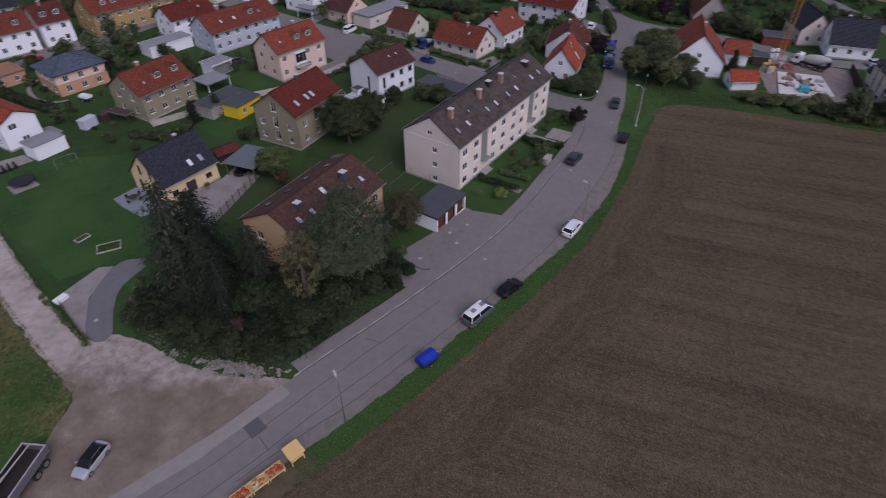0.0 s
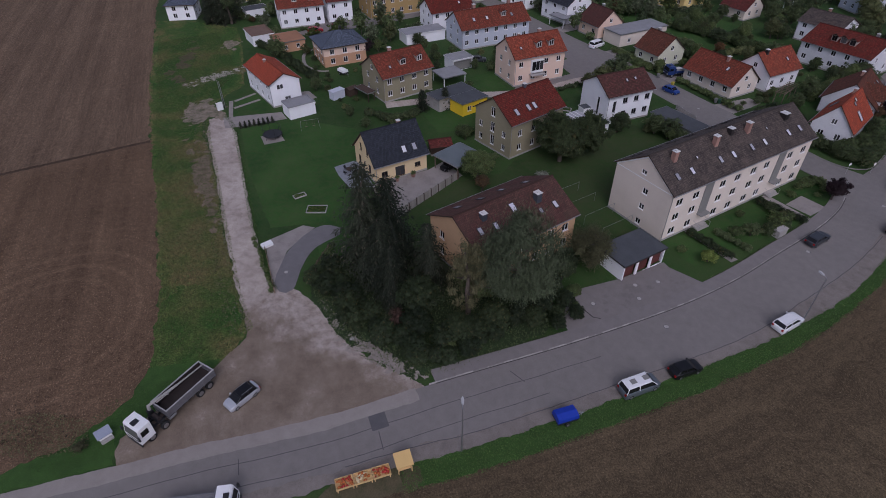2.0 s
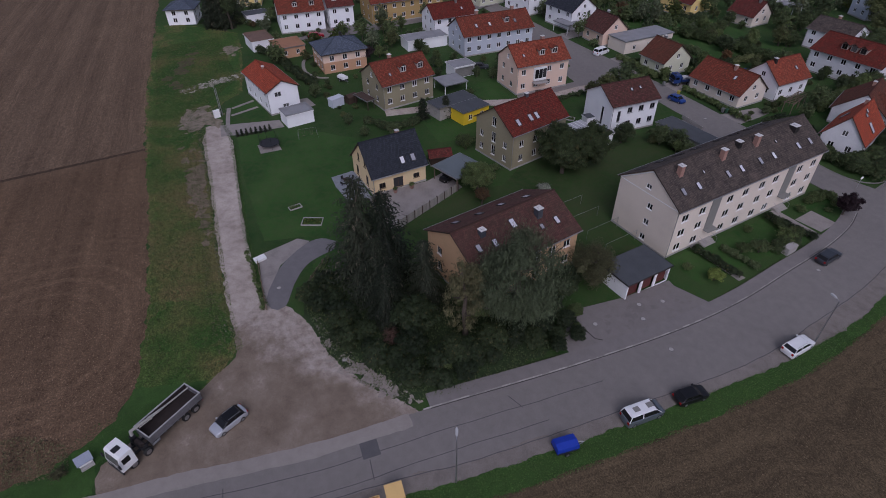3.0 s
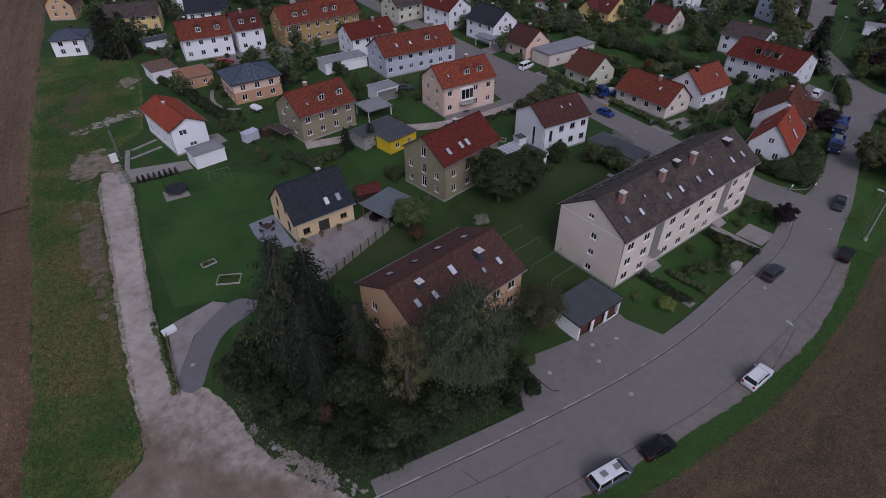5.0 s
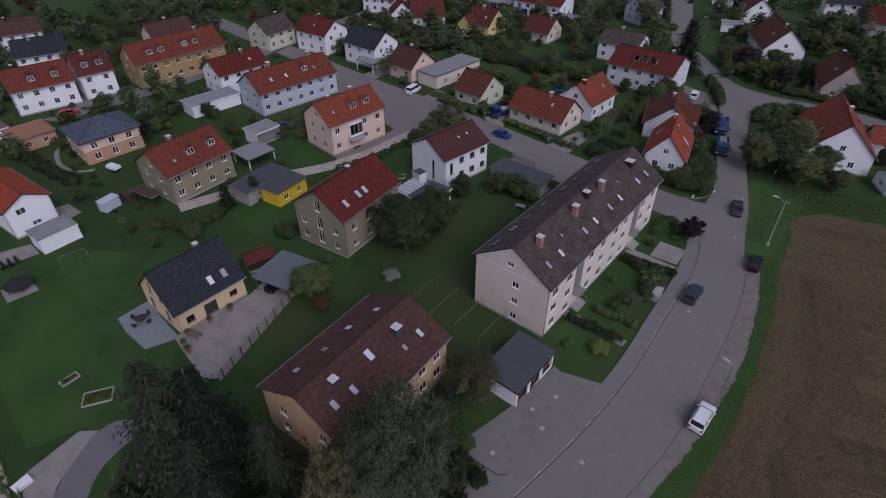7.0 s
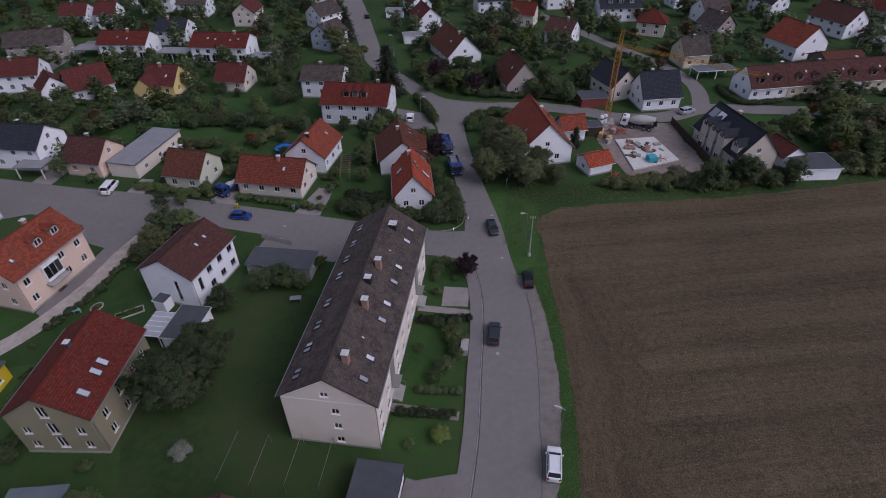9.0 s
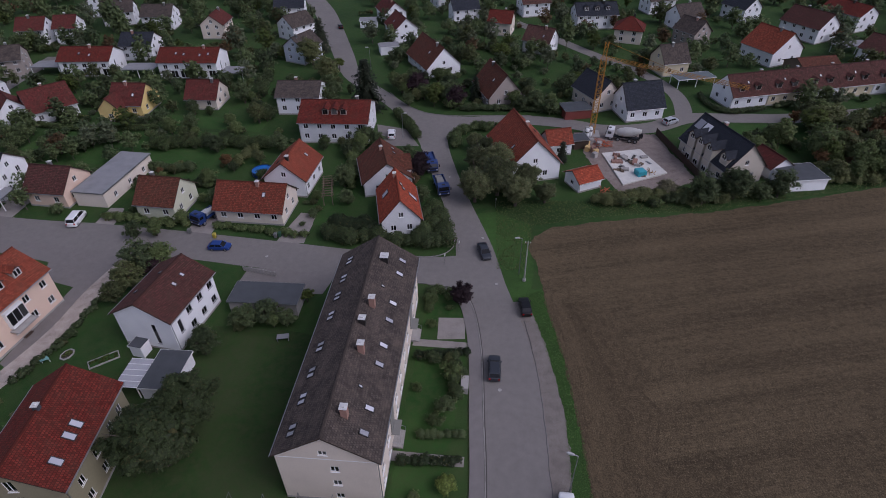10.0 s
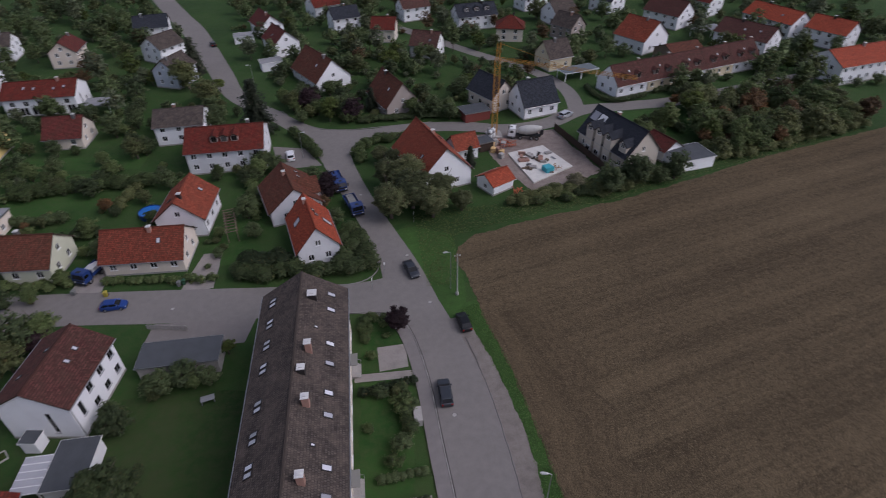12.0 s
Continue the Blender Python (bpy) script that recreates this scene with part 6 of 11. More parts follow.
# worn gravel margin on the field side, kerb and pavement on the other
b = MB()
l = [p for p in smooth_line(EDGE_E, 2) if 8 < p[1] < 104]
ribbon(b, side_line(l, 0.25), beside(l, (60, 75, 82, 100), (0.9, 1.5, 2.2, 2.5)), 0.02)
tagged(part("road_margin", b, MARGIN), "worn gravel margin of the road", "road margin", "", "structure")
kl = [p for p in smooth_line(KERB_W, 1.5) if p[1] > 23]


def kerb_line(name, line, w=0.16, top=0.15, mat=KERB):
    b = MB()
    ribbon(b, side_line(line, w), line, top, 0, top + 0.05)
    tagged(part(name, b, mat), "pale granite kerb", "kerb", "", "structure")


kerb_line("kerb_main", kl, 0.14, 0.10, CONCRETE)
gutter_band = MB()
ribbon(gutter_band, kl, side_line(kl, -0.15), ROAD_Z + 0.004)
tagged(part("gutter_strip", gutter_band, GUTTER), "dark gutter strip along the kerb", "gutter", "", "structure")
# pale grit carried from the turning place onto the road
gl = [p for p in smooth_line(KERB_W, 2) if -40 < p[1] < 23]
sheet("grit_band", side_line(gl, 0.2) + side_line(gl, -1.6)[::-1], ROAD_Z + 0.003, asphalt_material("gritty_asphalt", (0.27, 0.243, 0.22)), "pale gritty asphalt along the edge of the worn road", "road edge", 0.12, 0.5, 66)
# worn, broken edge of the asphalt on the field side
el = [p for p in smooth_line(EDGE_E, 2) if -30 < p[1] < 104]
SEAM_Y, SEAM_D = (45, 60, 74, 82, 90, 98), (-1.25, -0.9, -1.3, -0.95, -0.1, 0.4)
sheet("broken_edge", beside(el, SEAM_Y, SEAM_D) + beside(el, (60, 75, 82, 100), (0.5, 1.2, 2.0, 2.3))[::-1], ROAD_Z + 0.006, MARGIN, "pale broken edge of the worn road", "road edge", 0.32, 0.3, 62)
b = MB()
ribbon(b, side_line(kl, 2.0), side_line(kl, 0.17), 0.13, 0, 0.15)
tagged(part("pavement", b, asphalt_material("pavement_asphalt", (0.195, 0.178, 0.17))), "worn asphalt pavement behind a kerb", "pavement", "", "structure")
kerb_line("kerb_corner", smooth_line([(-37.7, 104.9), (-40, 106.4), (-45.3, 107), (-56, 107.3)], 1.0), mat=KERB_GREY)
kerb_line("kerb_north", smooth_line([(-56, 114.9), (-47.6, 114.0), (-43.5, 114.8), (-41.5, 117), (-41.2, 119.6), (-43.0, 127), (-46.9, 139.3), (-52.8, 156.7)], 1.0), mat=KERB_GREY)
kerb_line("kerb_wedge", smooth_line([(-66.6, 189.4), (-61.6, 182.2), (-54.6, 176.4), (-47, 175.0), (-40, 175.6), (-26, 177)], 1.0), mat=KERB_GREY)
sheet("junction", [(-52.6, 157), (-54.4, 163.4), (-58.4, 170.4), (-63.6, 178.6), (-61.2, 181.6), (-54.6, 176.1), (-47, 174.7), (-40.2, 175.0), (-40.0, 170.2), (-45.2, 167.2), (-46.9, 161.2), (-45.6, 154)], ROAD_Z + 0.012, ASPHALT, "wide asphalt junction of two village streets", "road")
kerb_line("kerb_east", smooth_line([(-45.1, 152), (-46.8, 160), (-45.5, 165.5), (-40, 169), (-27, 171)], 1.0), mat=KERB_GREY)

# tar joints and a patch of new asphalt
b = MB()
for off, y0, y1 in ((3.2, -20, 46), (5.9, -4, 36)):
    l = [p for p in side_line(smooth_line(KERB_W, 2), -off) if y0 < p[1] < y1]
    l = [(x + 0.06 * math.sin(k * 1.7), y) for k, (x, y) in enumerate(l)]
    ribbon(b, side_line(l, 0.045), side_line(l, -0.045), ROAD_Z + 0.004)
l = beside([p for p in smooth_line(EDGE_E, 1.0) if 10 < p[1] < 100], SEAM_Y, SEAM_D)
l = [(x + 0.05 * math.sin(k * 1.7), y) for k, (x, y) in enumerate(l)]
ribbon(b, side_line(l, 0.05), side_line(l, -0.05), ROAD_Z + 0.012)
for a, c in (((-40.2, 1.6), (-38.4, 1.2)), ((-35.9, 15.9), (-33.6, 15.4)), ((-35.6, 33.2), (-33.4, 33.8))):
    ribbon(b, side_line([a, c], 0.05), side_line([a, c], -0.05), ROAD_Z + 0.005)
tagged(part("tar_joints", b, TAR), "dark tar joints between lanes of asphalt", "road joint", "", "structure")
sheet("asphalt_patch", [(-38.2, 15.6), (-37.9, 17.5), (-35.9, 17.2), (-36.2, 15.3)], ROAD_Z + 0.008, ASPHALT_NEW, "square patch of dark new asphalt", "road patch")


def manhole(x, y, z=ROAD_Z):
    b = MB()
    c = [(x + 0.36 * math.cos(a), y + 0.36 * math.sin(a)) for a in np.linspace(0, 2 * math.pi, 18, endpoint=False)]
    b.prism(c, z - 0.03, z + 0.006)
    c = [(x + 0.31 * math.cos(a), y + 0.31 * math.sin(a)) for a in np.linspace(0, 2 * math.pi, 18, endpoint=False)]
    b.prism(c, z, z + 0.012, 1)
    single("manhole_cover", b, [ASPHALT_NEW, CONCRETE], "round pale concrete cover with a dark rim", "manhole cover", None, "manhole covers")


for x, y in ((-31.4, 55.2), (-31.8, 85.7), (-33, 108), (-75, 111.5), (-50, 18.5), (-67, 15), (-44.5, 143), (-36.0, 121)):
    manhole(x, y)
for x, y in ((-39.4, 49.7), (-37.0, 55.9), (-39.3, 57.4), (-38.2, 60.7)):
    manhole(x, y, 0.127)

# ---- buildings ----
def grid(us, zs, w, h):
    return [(u, z, w, h) for z in zs for u in us]


# the long three-storey block; its ridge runs with x, its front is e
AU = [-15.3, -11.6, -5.4, -1.8, 2.2, 5.6, 11.9, 15.6]
AZ = (0.75, 3.4, 6.05)
apt_w = {
    "e": grid(AU, AZ, 1.45, 1.25),
    "w": grid([-15.4, -11.5, -8.5, -5, -1.5, 2, 5.5, 9, 12, 15.4], AZ, 1.35, 1.25),
    "s": [(0.8, 0.6, 1.0, 1.0), (0.8, 3.4, 1.0, 1.0), (0.8, 6.2, 1.0, 1.0), (-0.2, 9.3, 1.0, 0.75)],
    "n": [(0.8, 0.6, 1.0, 1.0), (0.8, 3.4, 1.0, 1.0), (0.8, 6.2, 1.0, 1.0), (-0.2, 9.3, 1.0, 0.75)],
}
apartment_block = gable_house("long cream three-storey apartment block under a weathered grey tiled roof", -51.0, 85.3, 91.5, 35.4, 12.2, 8.7, 12.7, CREAM, R_GREY, windows=apt_w, over=(0.2, 0.45), category="apartment block", name="apartment_block",
    skylights=[(-1, u, 3.9) for u in (-15.0, -11.8, -5.3, -2.2, 2.3, 5.6, 11.9, 15.0)] + [(-1, u, v, 0.45, 0.6) for u, v in ((-9.5, 2.5), (7.8, 2.2))] + [(1, u + d, 4.1, 0.75, 1.2) for u in (-15.2, -11, -7.1, -2.9, 2.7, 6.6, 10.4, 14.6) for d in (-0.45, 0.45)],
    chimneys=[(-13.9, -1.7, 0.75, 1.5), (-4.6, -1.7, 0.75, 1.5), (3.4, -1.6, 0.75, 1.6), (-0.2, -1.0, 0.8, 0.9, COPPERY), (13.2, -1.6, 1.1, 0.8, COPPERY)])
for u in (-8.9, 9.3):
    side = pose(0, -(12.2 - 0.9) / 2, 0)
    b = MB()
    b.box(u - 0.95, -5.76, 2.7, u + 0.95, -5.655, 8.3)
    part("stair_glazing", b, GREYPANEL, apartment_block, "grey glass-block stairwell strip")
    door_part(apartment_block, side, u, 0.4, 1.3, 2.1, DARKWOOD)
    b = MB()
    b.box(u - 1.1, -6.7, 2.55, u + 1.1, -5.55, 2.66)
    part("porch_canopy", b, GREYPANEL, apartment_block)
    b = MB()
    for k in range(3):
        b.box(u - 1.3, -6.4 - 0.3 * k, -0.1, u + 1.3, -5.55, 0.42 - 0.14 * k)
    part("entrance_steps", b, CONCRETE, apartment_block)
    for s in (-1.3, 1.3):
        b = MB()
        b.tube((u + s, -7.0, 0), (u + s, -7.0, 1.0), 0.025, n=6)
        b.tube((u + s, -5.6, 0.4), (u + s, -5.6, 1.35), 0.025, n=6)
        b.tube((u + s, -7.0, 1.0), (u + s, -5.6, 1.35), 0.025, n=6)
        part("handrail", b, ZINC, apartment_block)
b = MB()
for k in (-1, 1):
    b.poly([(-17.52, k * 5.6, 8.55), (-17.52, k * 5.6, 8.75), (-17.52, 0, 12.42), (-17.52, 0, 12.2)])
b.box(-17.52, -5.6, 8.5, -17.5, 5.6, 8.6)
part("gable_trim", b, WHITEPAINT, apartment_block)

gable_house("apricot house with a weathered brown tiled roof behind trees", -55.9, 45.6, 95.3, 18.6, 13.0, 6.5, 9.9, APRICOT, R_BROWN, windows={"e": grid([-7, -4.2, -1.4, 1.4, 4.2, 7], (1.3, 4.1), 1.3, 1.3), "w": grid([-6, -2, 2, 6], (1.3, 4.1), 1.3, 1.3), "s": grid([-3, 3], (1.3, 4.1), 1.1, 1.3), "n": grid([-3, 3], (1.3, 4.1), 1.1, 1.3)},
    skylights=[(-1, -6.8, 3.2), (-1, -4.2, 3.4), (-1, -0.1, 2.0, 0.95, 1.5), (-1, 3.7, 3.9, 0.7, 0.9), (-1, 6.5, 3.9)] + [(1, u, v, 0.95, 1.3) for u, v in ((-5.9, 3.4), (-2.1, 2.9), (2.0, 3.1), (5.8, 2.0))], chimneys=[(4.2, -2.4, 0.9, 1.3, CLAD), (-5.3, -1.8, 0.8, 0.9, CLAD)])
gable_house("small yellow house with an anthracite tiled roof", -87.0, 41.6, 90.5, 11.1, 10.1, 3.6, 8.4, YELLOWISH, R_SLATE, windows={"e": [(-3.4, 1.0, 1.2, 1.1), (3.3, 1.3, 1.2, 0.9), (-0.3, 0.4, 1.9, 2.0)], "w": grid([-3, 0, 3], (1.0,), 1.2, 1.3), "s": grid([-2.4, 2.0], (0.9,), 1.1, 1.9) + [(-1.4, 4.2, 0.9, 1.6), (1.4, 4.2, 0.9, 1.6)], "n": grid([-2.4, 2.4], (1.0,), 1.2, 1.3)},
    skylights=[(-1, 1.1, 3.6, 0.9, 1.4), (-1, 3.2, 3.6, 0.9, 1.4)], chimneys=[(2.5, 1.2, 0.6, 1.0)], frame_mat=DARKWOOD)
gable_house("khaki two-storey house with a deep red roof", -83.8, 68.4, 98.0, 14.6, 11.2, 7.2, 11.0, KHAKI, R_RED, windows={"s": grid([-3.4, 3.2], (1.2, 3.9), 0.95, 1.2) + grid([0.0], (1.2, 3.9), 1.1, 2.0) + [(0, 7.1, 1.1, 1.9)], "e": grid([-4.5, -1, 2.5, 5], (1.3, 4.2), 1.0, 1.3), "w": grid([-4, 0, 4], (1.3, 4.2), 1.0, 1.3), "n": grid([-2.5, 2.5], (1.3, 4.2), 1.0, 1.3)},
    skylights=[(-1, -4.4, 3.7, 0.9, 1.5), (-1, -1.3, 3.6, 0.9, 1.5), (-1, 0.3, 3.6, 0.9, 1.5)], chimneys=[(0.8, 0.0, 0.6, 0.55, CLAD)])
gable_house("new white house with a bright orange-red roof", -131.2, 32.2, 186.0, 15.7, 7.9, 5.4, 7.4, WHITE, R_ORANGE, windows={"s": [(-1.2, 3.9, 1.5, 1.1), (0.2, 1.2, 1.4, 0.8)], "e": grid([-5.5, -2, 1.5, 5], (1.0, 3.7), 1.1, 1.3), "w": grid([-5.5, -2, 1.5, 5], (1.0, 3.7), 1.1, 1.3)}, chimneys=[(2, 0.5, 0.5, 0.5)])
gable_house("white house with a dark brown tiled roof", -83.5, 94.0, 83.5, 12.0, 10.2, 6.3, 9.2, WHITE, R_MAROON, skylights=[(-1, 0.3, 2.1, 0.6, 0.8), (-1, 2.5, 2.0, 0.6, 0.8), (1, 1.6, 0.9, 0.6, 0.8), (1, -2.0, 2.9, 0.6, 0.8)], windows={"e": grid([-1.2, 1.6, 4.4], (1.3, 4.2), 1.2, 1.2) + [(-3.8, 2.6, 0.8, 2.4)], "w": grid([-3, 0, 3], (1.3, 4.2), 1.2, 1.2), "n": grid([-2, 2], (1.3, 4.2), 1.2, 1.2), "s": [(1.5, 1.2, 0.7, 3.9)]}, frame_mat=ZINC)
flat_building("garage", "white garage with a dark felt roof behind the white house", "garage", -78.5, 82.6, 92, 7.0, 4.8, 2.5, WHITE, FELT)
flat_building("cellar_entrance", "small white cellar entrance with a dark roof", "annexe", -85.3, 87.2, 83, 2.0, 2.2, 2.2, WHITE, FELT, over=0.1)
pink_house = gable_house("pale pink house with a red dormered roof", -109.8, 90.2, 85.3, 14.6, 10.3, 6.7, 10.4, PINK, R_RUST, dormers=[(-1, 0.2, 3.3), (-1, 3.6, 3.3)], chimneys=[(2.2, 0.3, 0.7, 0.9), (-3.5, 0.3, 0.6, 0.6)], skylights=[(-1, -4.5, 2.8, 0.6, 0.8)])
b = MB()
b.box(-2.6, -5.35, 2.9, 0.6, -4.62, 5.9)
bay = part("window_bay", b, WHITEPAINT, pink_house, "white glazed stair bay")
for k in range(3):
    b = MB()
    b.box(-2.5 + k * 1.03, -5.39, 3.5, -1.57 + k * 1.03, -5.352, 5.6)
    part("pane", b, GLASS, bay)
b = MB()
b.box(-2.9, -6.3, 2.45, 0.9, -4.66, 2.6)
part("porch_canopy", b, CONCRETE, pink_house, "flat concrete porch canopy")
door_part(pink_house, pose(0, -4.66, 0), -1.0, 0.25, 1.2, 2.05, DARKWOOD)
gable_house("long grey-blue house with a red tiled roof", -137.6, 96.0, 85.0, 21.8, 11.2, 5.4, 9.1, GREYBLUE, R_RUST_MID, skylights=[(-1, -6, 3), (-1, -2, 3), (-1, 5.8, 3)], dormers=[(-1, 3.2, 3.2)], chimneys=[(-4.5, 0.3, 0.8, 1.2), (6.5, 0.3, 0.8, 1.2)])
gable_house("olive-khaki house with a red dormered roof", -118.9, 58.4, 94.6, 13.7, 11.3, 5.7, 9.4, KHAKI, R_RUST_MID, dormers=[(-1, -0.2, 3.5), (-1, 4.2, 3.5)], skylights=[(-1, -3.6, 3.4, 0.6, 0.8)], chimneys=[(-1.5, 0.4, 0.7, 1.0)])

